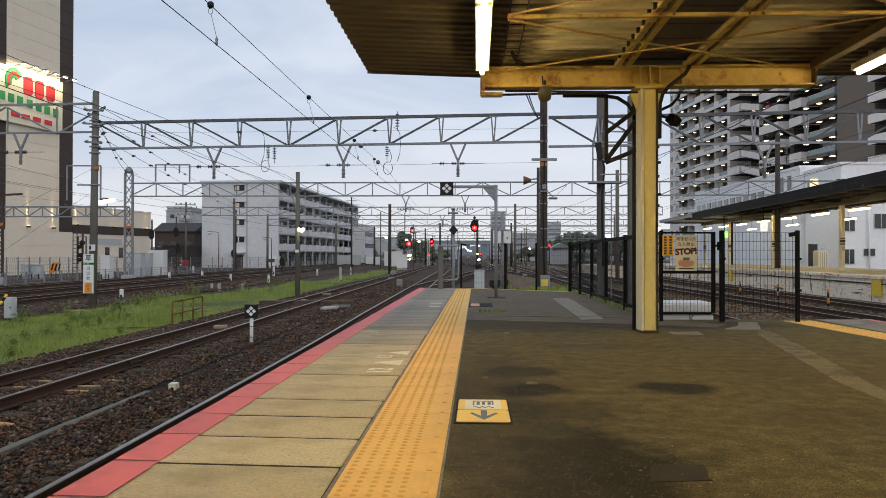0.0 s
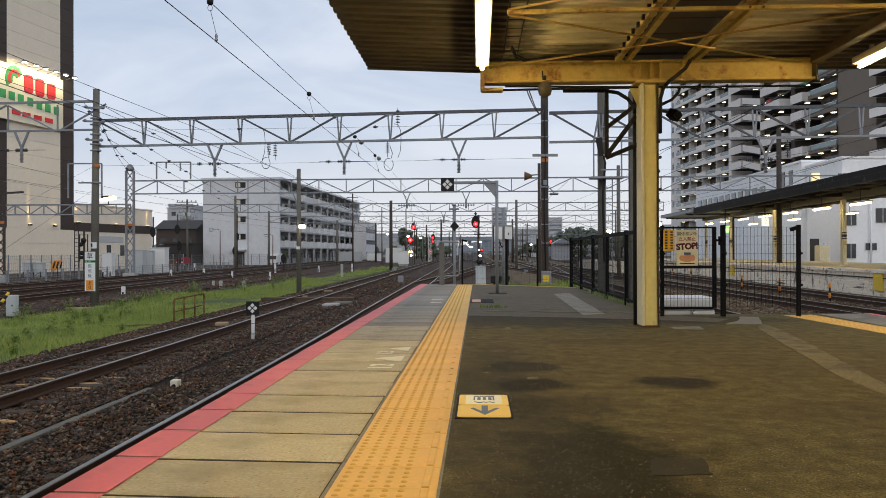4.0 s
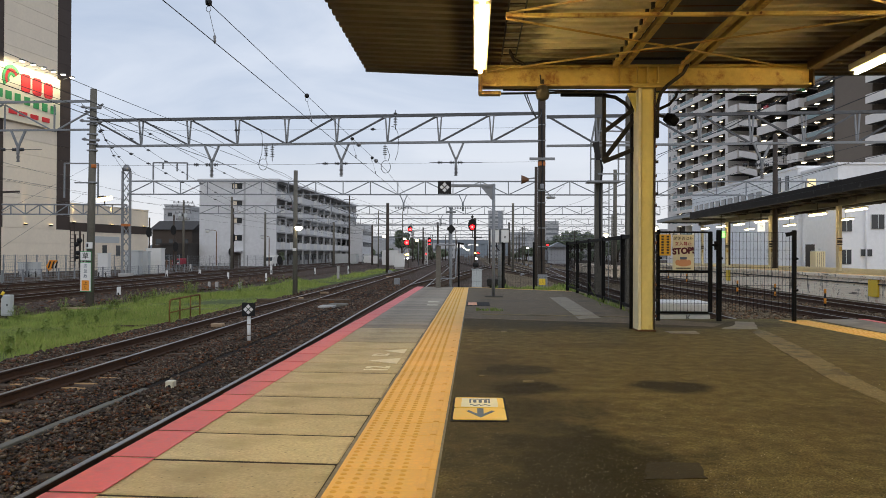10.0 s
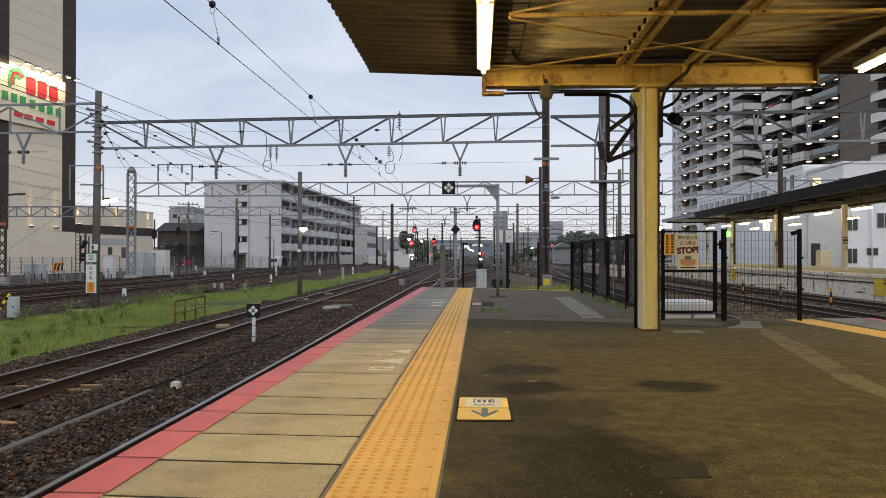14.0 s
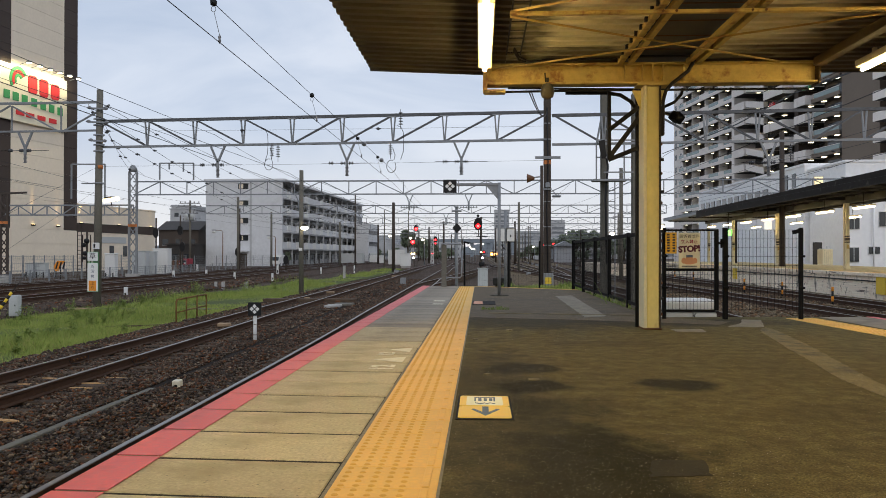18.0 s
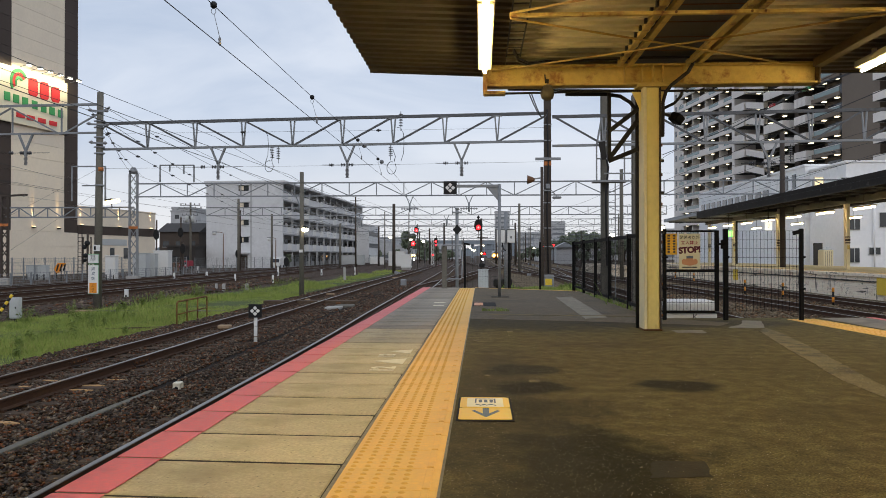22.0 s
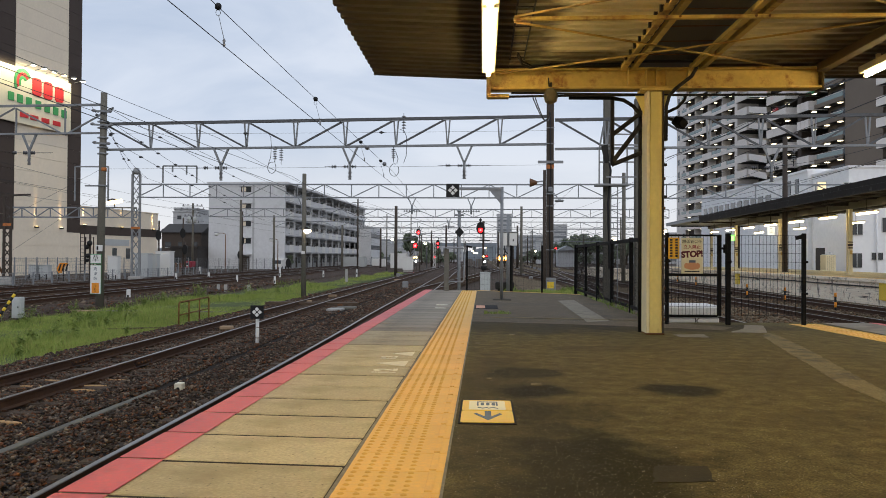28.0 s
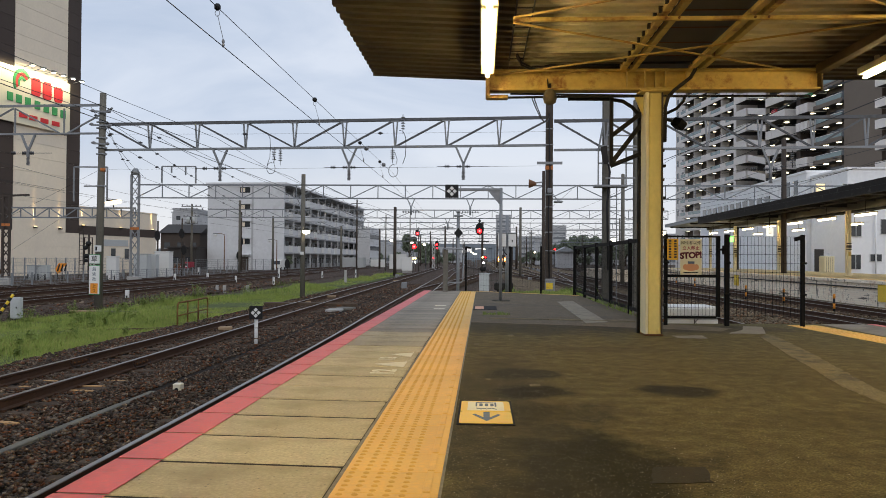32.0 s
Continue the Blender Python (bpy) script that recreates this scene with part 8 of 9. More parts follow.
for x, y in ((13.724, 41), (13.938, 36.5), (13.768, 31), (15.181, 56), (15.849, 64)):
    st = thing("marker_stake", (x, y, EARTH_Z), "orange and black marker stake between the tracks", "stake", "marker stakes")
    part("shaft", Shape().tube((x, y, EARTH_Z), (x, y, -0.55), 0.045, 8), black_plain, st)
    part("sleeve", Shape().tube((x, y, -0.95), (x, y, -0.75), 0.05, 8), orange_paint, st, "orange sleeve")
    part("cap", Shape().tube((x, y, -0.55), (x, y, -0.38), 0.05, 8), orange_paint, st, "orange cap")

# ---- distance: town, trees, hills ----
def town(specs, y, group):
    for x0, x1, h, d in specs:
        th = thing("distant_building", ((x0 + x1) / 2, y, EARTH_Z), "hazy grey distant town building", "building", group)
        part("wall", Shape().box(x0, x1, y, y + d, EARTH_Z, h), far_town, th)
        part("roof", Shape().box(x0 - 0.2, x1 + 0.2, y - 0.2, y + d, h, h + 0.6), block_grey, th)
        n = max(1, int((x1 - x0) / 4))
        fl_n = max(1, int(h / 3.2))
        for k in range(min(fl_n, 14)):
            part("window_band", Shape().box(x0 + 0.6, x1 - 0.6, y - 0.12, y, 0.9 + 3.2 * k - 1, 2.1 + 3.2 * k - 1), far_window, th)


town([(9.465, 19.29, 30.068, 14)], 520, "distant tower")
town([(50.784, 60.483, 24.883, 14)], 560, "distant tower")
town([(19.697, 34.023, 13.095, 4), (34.644, 41.789, 10.266, 14)], 430, "distant town")
town([(-81.426, -58.871, 7.329, 14), (57.446, 73.781, 9.142, 14), (76.497, 106.245, 13.224, 14)], 380, "distant town")
town([(32.071, 50.361, 5.442, 14)], 330, "distant town")
town([(-43.856, -32.083, 5.793, 14), (-32.083, -27.387, 4.085, 14)], 290, "distant town")
town([(-61.992, -43.874, 10.702, 14), (-25.514, -11.321, 6.882, 14)], 431, "distant town")
town([(-93.504, -87.583, 15.091, 14)], 230, "town behind the yard")
# viaduct and hills get their haze from the blue-grey of far_hill
viaduct = thing("viaduct", (0, 640, EARTH_Z), "long hazy blue-grey viaduct and roofs in the distance", "viaduct")
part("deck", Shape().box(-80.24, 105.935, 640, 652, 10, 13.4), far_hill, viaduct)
for k in range(14):
    x = -75 + 13.6 * k
    part("pier", Shape().box(x - 1.5, x + 1.5, 642, 650, EARTH_Z, 10), far_hill, viaduct)
hx = np.linspace(-1700, 1700, 61)
hp = [(x, 12 + 22 * (0.5 + 0.5 * math.sin(x * 0.0041 + 1)) + 8 * math.sin(x * 0.013) + 7 * math.sin(x * 0.031)) for x in hx]
single("hills", Shape().prism([(-1700, -2)] + hp + [(1700, -2)], 2300, 2320), far_hill, "wooded hills on the horizon, haze put into their pale blue", "hills", kind="structure")


def tree(x, y, h, w, n, mat=leaf_mat, label="broadleaf tree in the distance, leaf colour greyed by haze", size=0.5):
    th = thing("tree", (x, y, EARTH_Z), label, "tree", "distant trees")
    tr = Shape().tube((x, y, EARTH_Z), (x + 0.1, y, EARTH_Z + h * 0.45), w * 0.06, 8, w * 0.035)
    tips = []
    for k in range(9):
        a, r = k * 2.4, w * random.uniform(0.2, 0.42)
        tip = (x + r * math.cos(a), y + r * math.sin(a), EARTH_Z + h * random.uniform(0.5, 0.88))
        tr.tube((x + 0.1, y, EARTH_Z + h * random.uniform(0.25, 0.44)), tip, w * 0.03, 6, w * 0.008)
        tips.append((tip, w * random.uniform(0.16, 0.3)))
    part("trunk", tr, bark, th)
    c = np.array([t[0] for t in tips])
    idx = np.random.randint(0, len(tips), n)
    rad = np.array([t[1] for t in tips])[idx]
    d = np.random.normal(size=(n, 3))
    d /= np.linalg.norm(d, axis=1)[:, None]
    p = c[idx] + d * (rad * np.random.uniform(0.35, 1.05, n) ** 0.6)[:, None]
    e1 = np.random.normal(size=(n, 3))
    e2 = np.random.normal(size=(n, 3))
    e1 *= (size * 0.5 / np.linalg.norm(e1, axis=1))[:, None]
    e2 *= (size * 0.4 / np.linalg.norm(e2, axis=1))[:, None]
    v = np.stack((p - e1, p + e2, p + e1, p - e2), 1).reshape(-1, 3) - np.array(th.location)
    ob = new("crown", fast_mesh("crown", v, np.arange(4 * n).reshape(-1, 4), mat))
    ob.parent = th


for x, y, h, w in ((32.401, 300, 9.6, 7.0),
                   (37.459, 306, 12.2, 8.6),
                   (41.041, 300, 12.4, 7.7),
                   (45.677, 308, 10.9, 6.5),
                   (32.071, 330, 8.6, 5.4),
                   (-23.61, 250, 10.0, 4.7),
                   (-23.261, 300, 8.9, 4.9),
                   (-20.82, 320, 7.9, 5.2),
                   (43.968, 260, 6.8, 5.5),
                   (48.059, 262, 7.7, 6.1),
                   (-42.873, 215, 3.5, 2.5),
                   (-33.959, 135, 2.6, 0.8),
                   (-31.76, 205, 3.7, 1.9)):
    tree(x, y, h, w, 1500, size=1.1 if y > 200 else 0.4)


def small_house(x, y, w, h, roof_m):
    th = thing("distant_house", (x, y, EARTH_Z), "small pale house with a pitched roof in the distance", "house", "distant houses")
    part("wall", Shape().box(x - w / 2, x + w / 2, y, y + 8, EARTH_Z, EARTH_Z + h), far_town, th)
    part("roof", Shape().prism([(x - w / 2 - 0.4, EARTH_Z + h), (x, EARTH_Z + h + w * 0.28), (x + w / 2 + 0.4, EARTH_Z + h)], y - 0.4, y + 8.4), roof_m, th)
    for k in (-0.25, 0.22):
        part("window", Shape().box(x + k * w - 0.7, x + k * w + 0.7, y - 0.05, y, EARTH_Z + h * 0.55, EARTH_Z + h * 0.8), far_window, th)


rng = random.Random(5)
for k in range(46):
    y = rng.uniform(325, 470)
    side_l = k % 2 == 0
    x = rng.uniform(-60, -16) * y / 260 if side_l else rng.uniform(17, 46) * y / 260
    small_house(x, y, rng.uniform(6, 12), rng.uniform(4, 7.5), (roof_tin, tower_dark, block_grey)[k % 3])
for k in range(26):
    y = rng.uniform(95, 330)
    x = rng.choice((-14.5, -11.2, -4.9, 4.2, 9.4, 16.6, 19.5)) * (1 + 0.0006 * y) + rng.uniform(-0.5, 0.5)
    th = thing("yard_pole", (x, y, EARTH_Z), "thin dark pole with a cross arm in the yard", "pole", "yard poles")
    top = rng.uniform(4.5, 8.5)
    part("shaft", Shape().tube((x, y, EARTH_Z), (x, y, top), 0.12, 6, 0.09), brown_steel if k % 2 else pole_concrete, th)
    part("cross_arm", Shape().bar((x - 0.7, y, top - 0.5), (x + 0.7, y, top - 0.5), 0.09), galv_far, th)
for k in range(16):
    y = rng.uniform(45, 170)
    x = rng.choice((-4.9, -9.2, 4.4, 9.4, 13.1)) + rng.uniform(-0.4, 0.4)
    th = thing("track_box", (x, y, EARTH_Z), "small grey trackside junction box", "junction box", "track boxes")
    w = rng.uniform(0.2, 0.45)
    part("case", Shape().soft_box(x - w / 2, x + w / 2, y - 0.2, y + 0.2, EARTH_Z + 0.1, EARTH_Z + rng.uniform(0.3, 0.6), 0.03), galvanised, th)
    part("plinth", Shape().box(x - w / 2, x + w / 2, y - 0.2, y + 0.2, EARTH_Z, EARTH_Z + 0.1), concrete, th)


# dark houses and a shop behind the yard fence
def yard_house(x0, x1, y, eave, ridge, wall_m, roof_m, label, gable=True):
    th = thing("yard_house", ((x0 + x1) / 2, y, EARTH_Z), label, "house", "houses behind the yard")
    w = x1 - x0
    part("wall", Shape().box(x0, x1, y, y + 9, EARTH_Z, eave), wall_m, th)
    if gable:
        part("roof", Shape().prism([(y - 0.5, eave), (y + 4.5, ridge), (y + 9.5, eave)], x0 - 0.4, x1 + 0.4, "yz"), roof_m, th)
    else:
        part("roof", Shape().box(x0 - 0.2, x1 + 0.2, y - 0.2, y + 9.2, eave, ridge), roof_m, th)
    n = max(2, int(w / 2.6))
    for k in range(n):
        x = x0 + w * (k + 0.5) / n
        for z in np.arange(EARTH_Z + 1.0, eave - 1.6, 2.9):
            q = part("window", Shape().box(x - 0.6, x + 0.6, y - 0.05, y, z, z + 1.1), glass_dark, th)
            part("frame", Shape().box(x - 0.68, x + 0.68, y - 0.03, y - 0.001, z - 0.1, z - 0.01), grey_box, q)
    return th


yard_house(-63.484, -55.533, 150, 5.58, 7.477, tower_tile, tower_dark, "dark grey house with a dark roof")
yard_house(-52.813, -48.065, 128, 2.323, 2.609, tower_dark, tower_dark, "low black shop with a flat roof", False)
yard_house(-87.732, -80.571, 215, 13.367, 13.687, far_town, block_grey, "pale flat-roofed building behind the houses", False)
yard_house(-68.544, -63.922, 180, 4.906, 6.377, far_town, roof_tin, "small grey house with a tin roof")
up = thing("power_pole", (-45.023, 118, EARTH_Z), "concrete power pole with crossarms and transformers", "pole")
UX = -45.023
part("shaft", Shape().tube((UX, 118, EARTH_Z), (UX, 118, 9.139), 0.2, 10, 0.14), pole_concrete, up)
for z, w in ((8.7, 1.6), (8.174, 1.9), (7.122, 1.3), (6.069, 1.1)):
    part("crossarm", Shape().bar((UX - w, 117.8, z), (UX + w, 117.8, z), 0.12), galvanised, up)
    for k in (-0.9, -0.45, 0.45, 0.9):
        part("insulator", Shape().lathe((UX + k * w, 117.8, z + 0.16), [(0.05, -0.1), (0.11, 0.0), (0.07, 0.14)], 8), insulator_mat, up)
for k in (-0.45, 0.45):
    part("transformer", Shape().lathe((UX + k, 117.6, 6.595), [(0.25, -0.5), (0.28, 0.4), (0.1, 0.5)], 12), grey_box, up)
for x0 in (-58.614, -47.834, -53.246):
    plain_pole(x0, 135, 7.8, 0.14, pole_concrete, "thin concrete power pole behind the yard")
# hedges and sheds that close the view down the line
for k in range(24):
    y = rng.uniform(250, 420)
    x = (rng.uniform(-46, -9) if k % 2 else rng.uniform(13, 60)) * y / 300
    tree(x, y, rng.uniform(2.6, 5.2), rng.uniform(3, 6), 420, size=1.0)


# ---- things on the left of the line ----
pole_sign = thing("line_name_sign", (-15.555, 30.4, 0), "white plates with black writing and an orange field", "sign")
PX, PY = -15.556, 30.38
part("upper_plate", Shape().soft_box(PX - 0.21, PX + 0.21, PY - 0.03, PY, 0.599, 0.94, 0.006), white_plain, pole_sign)
part("lower_plate", Shape().soft_box(PX - 0.21, PX + 0.21, PY - 0.03, PY, -0.628, 0.509, 0.006), white_plain, pole_sign)
part("border", Shape().box(PX - 0.225, PX + 0.225, PY, PY + 0.01, -0.651, 0.531), green_paint, pole_sign, "green border")
part("border", Shape().box(PX - 0.225, PX + 0.225, PY, PY + 0.01, 0.577, 0.963), green_paint, pole_sign, "green border")
part("orange_field", Shape().box(PX - 0.15, PX + 0.15, PY - 0.034, PY - 0.0305, -0.606, -0.196), orange_paint, pole_sign, "orange field")
letters("writing", "草", 0.27, Matrix.Translation((PX, PY - 0.033, 0.77)) @ FACE, black_plain, pole_sign, 0.002)
for c, z in (("周", 0.361), ("波", 0.167), ("数", -0.037)):
    letters("writing", c, 0.16, Matrix.Translation((PX, PY - 0.033, z)) @ FACE, slate_ink, pole_sign, 0.002)
for c, z in (("上", -0.31), ("り", -0.492)):
    letters("writing", c, 0.16, Matrix.Translation((PX, PY - 0.037, z)) @ FACE, black_plain, pole_sign, 0.002)
small = thing("pole_plate", (-15.388, 30.35, 1.1), "small white plate with a black mark on the pole", "sign")
part("plate", Shape().soft_box(-15.552, -15.274, 30.33, 30.36, 1.077, 1.327, 0.004), white_plain, small)
part("mark", Shape().box(-15.506, -15.436, 30.322, 30.329, 1.122, 1.281), black_plain, small)

barrier = thing("pipe_barrier", (-9.05, 24, EARTH_Z), "rusty yellow pipe barrier in the grass", "barrier")
BP = [(-8.95, 22.4), (-9.03, 23.4), (-9.11, 24.5), (-9.2, 25.6)]
part("top_rail", Shape().pipe([(-8.95, 22.4, -0.62), (-8.95, 22.42, -0.52), (-8.96, 22.5, -0.47), (-9.19, 25.5, -0.47), (-9.2, 25.58, -0.52), (-9.2, 25.6, -0.62)], 0.028, 8), barrier_rust, barrier)
for x, y in BP:
    part("post", Shape().tube((x, y, EARTH_Z), (x, y, -0.5), 0.026, 8), barrier_rust, barrier)
part("mid_rail", Shape().tube((-8.95, 22.4, -0.85), (-9.2, 25.6, -0.85), 0.02, 8), barrier_rust, barrier)

ctrl = thing("control_box", (-14.52, 23.5, EARTH_Z), "weathered grey trackside control box on a post", "control box")
CX = -14.52
part("case", Shape().soft_box(CX - 0.15, CX + 0.15, 23.4, 23.62, -1.066, -0.412, 0.02), grey_box, ctrl)
part("door", Shape().soft_box(CX - 0.12, CX + 0.12, 23.38, 23.398, -1.013, -0.483, 0.006), grey_box, ctrl)
part("lock", Shape().box(CX + 0.06, CX + 0.09, 23.36, 23.38, -0.75, -0.70), dark_steel, ctrl)
part("leg", Shape().tube((CX, 23.5, EARTH_Z), (CX, 23.5, -0.98), 0.04, 8), dark_steel, ctrl)
stay = thing("stay_guard", (-14.303, 22.5, -0.8), "leaning yellow and black striped guard on a pole stay", "guard")
a, b = Vector((-14.608, 22.3, EARTH_Z)), Vector((-14.193, 22.8, -0.288))
for k in range(10):
    part("sleeve", Shape().tube(a.lerp(b, k / 10), a.lerp(b, (k + 1) / 10), 0.045, 10), yellow_paint if k % 2 else black_plain, stay, "yellow sleeve" if k % 2 else "black sleeve")
part("stay_wire", Shape().tube(b, (-15.06, 25, 0.238), 0.012, 6), dark_steel, stay)

dmark = thing("trackside_diamond_sign", (-5.05, 17.2, EARTH_Z), "black board of four white diamonds on a short white post", "sign")
part("post", Shape().tube((-5.07, 17.22, EARTH_Z), (-5.07, 17.22, -0.467), 0.04, 10), white_paint, dmark, "peeling white post")
for z0, z1, r in ((-1.1, -1.05, 0.042), (-0.94, -0.925, 0.042), (-0.70, -0.688, 0.042)):
    part("collar", Shape().tube((-5.07, 17.22, z0), (-5.07, 17.22, z1), r, 10), rust, dmark, "rust ring where the paint has peeled")
diamond_board(dmark, -5.06, 17.15, -0.349, 0.30)

peg = thing("track_peg", (-4.54, 11.4, BED_Z), "small white concrete peg in the ballast", "peg")
part("block", Shape().soft_box(-4.58, -4.46, 11.30, 11.44, BED_Z, BED_Z + 0.115, 0.012), board_cream, peg)
# black disc on the face, coloured like the shade in a hole
part("socket", Shape().tube((-4.52, 11.298, BED_Z + 0.03), (-4.52, 11.32, BED_Z + 0.03), 0.028, 10), black_plain, peg, "black disc standing for a shaded hole")
kerb = thing("cable_kerb", (-4.85, 9, BED_Z), "flush concrete kerb half buried in ballast", "kerb")
for k in range(7):
    y = 4.2 + 1.0 * k
    part("kerb_piece", Shape().soft_box(-4.91 + 0.005 * k, -4.80 + 0.005 * k, y, y + 0.99, BED_Z - 0.06, BED_Z + 0.035 - 0.004 * max(0, k - 4), 0.01), pole_concrete, kerb)

trough = thing("cable_trough", (-13, 28.4, EARTH_Z), "pale concrete cable trough lids across the grass", "cable trough")
for k in range(9):
    x0 = -16.9 + 0.82 * k
    part("lid", Shape().soft_box(x0, x0 + 0.80, 28.2 + 0.02 * (k % 3), 28.5 + 0.02 * (k % 3), EARTH_Z, EARTH_Z + 0.12, 0.015), sleeper_pale if k < 3 else pole_concrete, trough)
for k in range(5):
    y0 = 25.0 + 0.76 * k
    part("lid", Shape().soft_box(-12.78, -12.5, y0, y0 + 0.74, EARTH_Z, EARTH_Z + 0.11, 0.015), concrete, trough)
ledge = thing("retaining_board", (-9.7, 21.4, EARTH_Z), "dark low timber board holding the ballast edge", "board")
part("board", Shape().bar((-10.5, 21.2, EARTH_Z + 0.05), (-8.95, 21.9, EARTH_Z + 0.05), 0.09, 0.16), sleeper_wood, ledge)
slab_t = thing("concrete_cover", (-5.4, 28.7, BED_Z), "pale concrete cable cover beside the rails", "cover")
part("slab", Shape().soft_box(-5.75, -5.2, 28.2, 29.0, BED_Z, BED_Z + 0.10, 0.02), concrete, slab_t)
part("slab", Shape().soft_box(-5.6, -4.9, 29.2, 30.0, BED_Z, BED_Z + 0.1, 0.02), pole_concrete, slab_t, "darker slab")
duct = thing("crossing_board", (-6.7, 31.6, BED_Z), "dark timber crossing board between the rails", "board")
part("board", Shape().soft_box(-8.9, -5.1, 31.3, 31.9, BED_Z - 0.02, BED_Z + 0.15, 0.01), sleeper_wood, duct)
part("cleat", Shape().soft_box(-5.9, -5.7, 31.2, 32.0, BED_Z, BED_Z + 0.10, 0.02), rust, duct)
for x, y, sx, sy in ((-6.878, 20.5, 0.16, 0.24), (-7.563, 33, 0.2, 0.3), (-7.436, 38, 0.2, 0.4), (-7.302, 66, 0.25, 0.5)):
    b_ = thing("track_beacon", (x, y, -1.07), "pale plastic beacon box between the rails", "beacon", "track beacons")
    part("case", Shape().soft_box(x - sx, x + sx, y - sy / 2, y + sy / 2, -1.07, -0.97, 0.02), sleeper_pale, b_)
for x, y, a in ((-6.77, 11.35, 12), (-6.73, 11.89, -8), (-5.85, 11.09, 6), (-5.88, 11.49, 14), (-5.81, 12.04, 3), (-6.45, 13.94, 0), (-5.6, 8.9, -6), (-6.5, 9.6, 8)):
    t_ = thing("sleeper_end", (x, y, -1.1), "split tan sleeper end showing in the ballast", "sleeper end", "sleeper ends")
    part("wood", Shape().prism([(-0.16, -0.03), (-0.05, -0.045), (0.15, -0.03), (0.17, 0.01), (0.04, 0.04), (-0.1, 0.03), (-0.18, 0.01)], -0.04, 0.028, "xy").move(t_.location), splinter, t_).matrix_local = pose(0, 0, 0, 3, 2, a)

for x, y, h, w, m in ((-17.292, 37, 0.42, 0.11, 0), (-15.504, 46, 0.36, 0.12, 1), (-14.086, 46, 0.36, 0.12, 1), (-15.954, 46, 0.36, 0.1, 1), (-15.761, 58, 0.6, 0.09, 0),
                      (-19.61, 74, 1.0, 0.12, 0), (-19.319, 60, 0.6, 0.09, 0), (-16.192, 78, 0.7, 0.1, 0), (-14.087, 86, 0.8, 0.1, 0), (-11.691, 66, 1.1, 0.14, 1), (-26.631, 66, 0.6, 0.12, 0), (-25.175, 70, 0.6, 0.12, 0),
                      (-29.738, 80, 1.0, 0.12, 0)):
    s_ = thing("track_marker_post", (x, y, EARTH_Z), "short white marker post beside the track", "marker post", "track marker posts")
    w *= 0.78
    part("post", Shape().soft_box(x - w, x + w, y - 0.06, y + 0.06, EARTH_Z, EARTH_Z + 0.15 + h * 0.9, 0.012), concrete if m else white_paint, s_)
    if not m:
        part("mark", Shape().box(x - w * 0.5, x + w * 0.5, y - 0.066, y - 0.0605, EARTH_Z + h * 0.3, EARTH_Z + h * 0.6), black_plain, s_)


def wire_fence(p, q, h, n, label, mat=galv_far):
    th = thing("yard_fence", (*p, EARTH_Z), label, "fence", "yard fences")
    a, b = Vector((*p, EARTH_Z)), Vector((*q, EARTH_Z))
    for i in range(n + 1):
        c = a.lerp(b, i / n)
        part("post", Shape().box(c.x - 0.04, c.x + 0.04, c.y - 0.04, c.y + 0.04, EARTH_Z, EARTH_Z + h), mat, th)
    s = Shape()
    for k in range(7):
        z = h * (0.05 + 0.15 * k)
        s.bar(a + Vector((0, 0, z)), b + Vector((0, 0, z)), 0.018)
    m = n * 6
    for i in range(m):
        c, d = a.lerp(b, i / m), a.lerp(b, (i + 1) / m)
        s.bar(c + Vector((0, 0, 0.05)), d + Vector((0, 0, h)), 0.006).bar(d + Vector((0, 0, 0.05)), c + Vector((0, 0, h)), 0.006)
    part("mesh", s, mat, th, kind="stuff")


wire_fence((-28.823, 44), (-29.346, 92), 1.1, 22, "low grey wire fence along the far track")
wire_fence((-39.652, 62), (-38.685, 100), 2.0, 24, "grey chain-link fence before the halls")
wire_fence((-39.053, 104), (-23.6, 200), 1.9, 32, "grey chain-link fence before the housing block")


def track_cabinet(x, y, w, d, h, mat, label, z=EARTH_Z):
    th = thing("trackside_cabinet", (x, y, z), label, "cabinet", "trackside cabinets")
    part("body", Shape().soft_box(x - w / 2, x + w / 2, y - d / 2, y + d / 2, z + 0.12, z + h, 0.03), mat, th)
    part("roof", Shape().soft_box(x - w / 2 - 0.05, x + w / 2 + 0.05, y - d / 2 - 0.05, y + d / 2 + 0.05, z + h + 0.004, z + h + 0.08, 0.02), mat, th)
    part("door", Shape().soft_box(x - w / 2 + 0.08, x + w / 2 - 0.08, y - d / 2 - 0.02, y - d / 2 - 0.002, z + 0.2, z + h - 0.08, 0.008), mat, th)
    part("plinth", Shape().box(x - w / 2, x + w / 2, y - d / 2, y + d / 2, z - 0.05, z + 0.115), concrete, th)


for x, y, w, h, m, lab in ((-40.439, 68, 0.9, 1.25, grey_box, "grey trackside relay cabinet"), (-39.495, 68, 0.9, 1.25, grey_box, "grey trackside relay cabinet"), (-32.155, 66, 0.9, 2.1, white_paint, "white relay cabinet behind the fence"),
                           (-32.224, 72, 1.3, 2.35, grey_box, "tall grey relay cabinet"), (-32.106, 74, 1.0, 2.3, grey_box, "grey relay cabinet behind the fence"), (-31.819, 76, 1.5, 2.6, white_paint, "tall white relay cabinet"),
                           (-27.395, 165, 4.6, 2.2, grey_box, "pale metal store shed"), (-23.088, 172, 3.0, 1.8, white_paint, "pale metal store shed"), (-16.263, 150, 3.2, 2.9, white_paint, "pale metal relay hut")):
    track_cabinet(x, y, w, w * 0.7, h, m, lab)
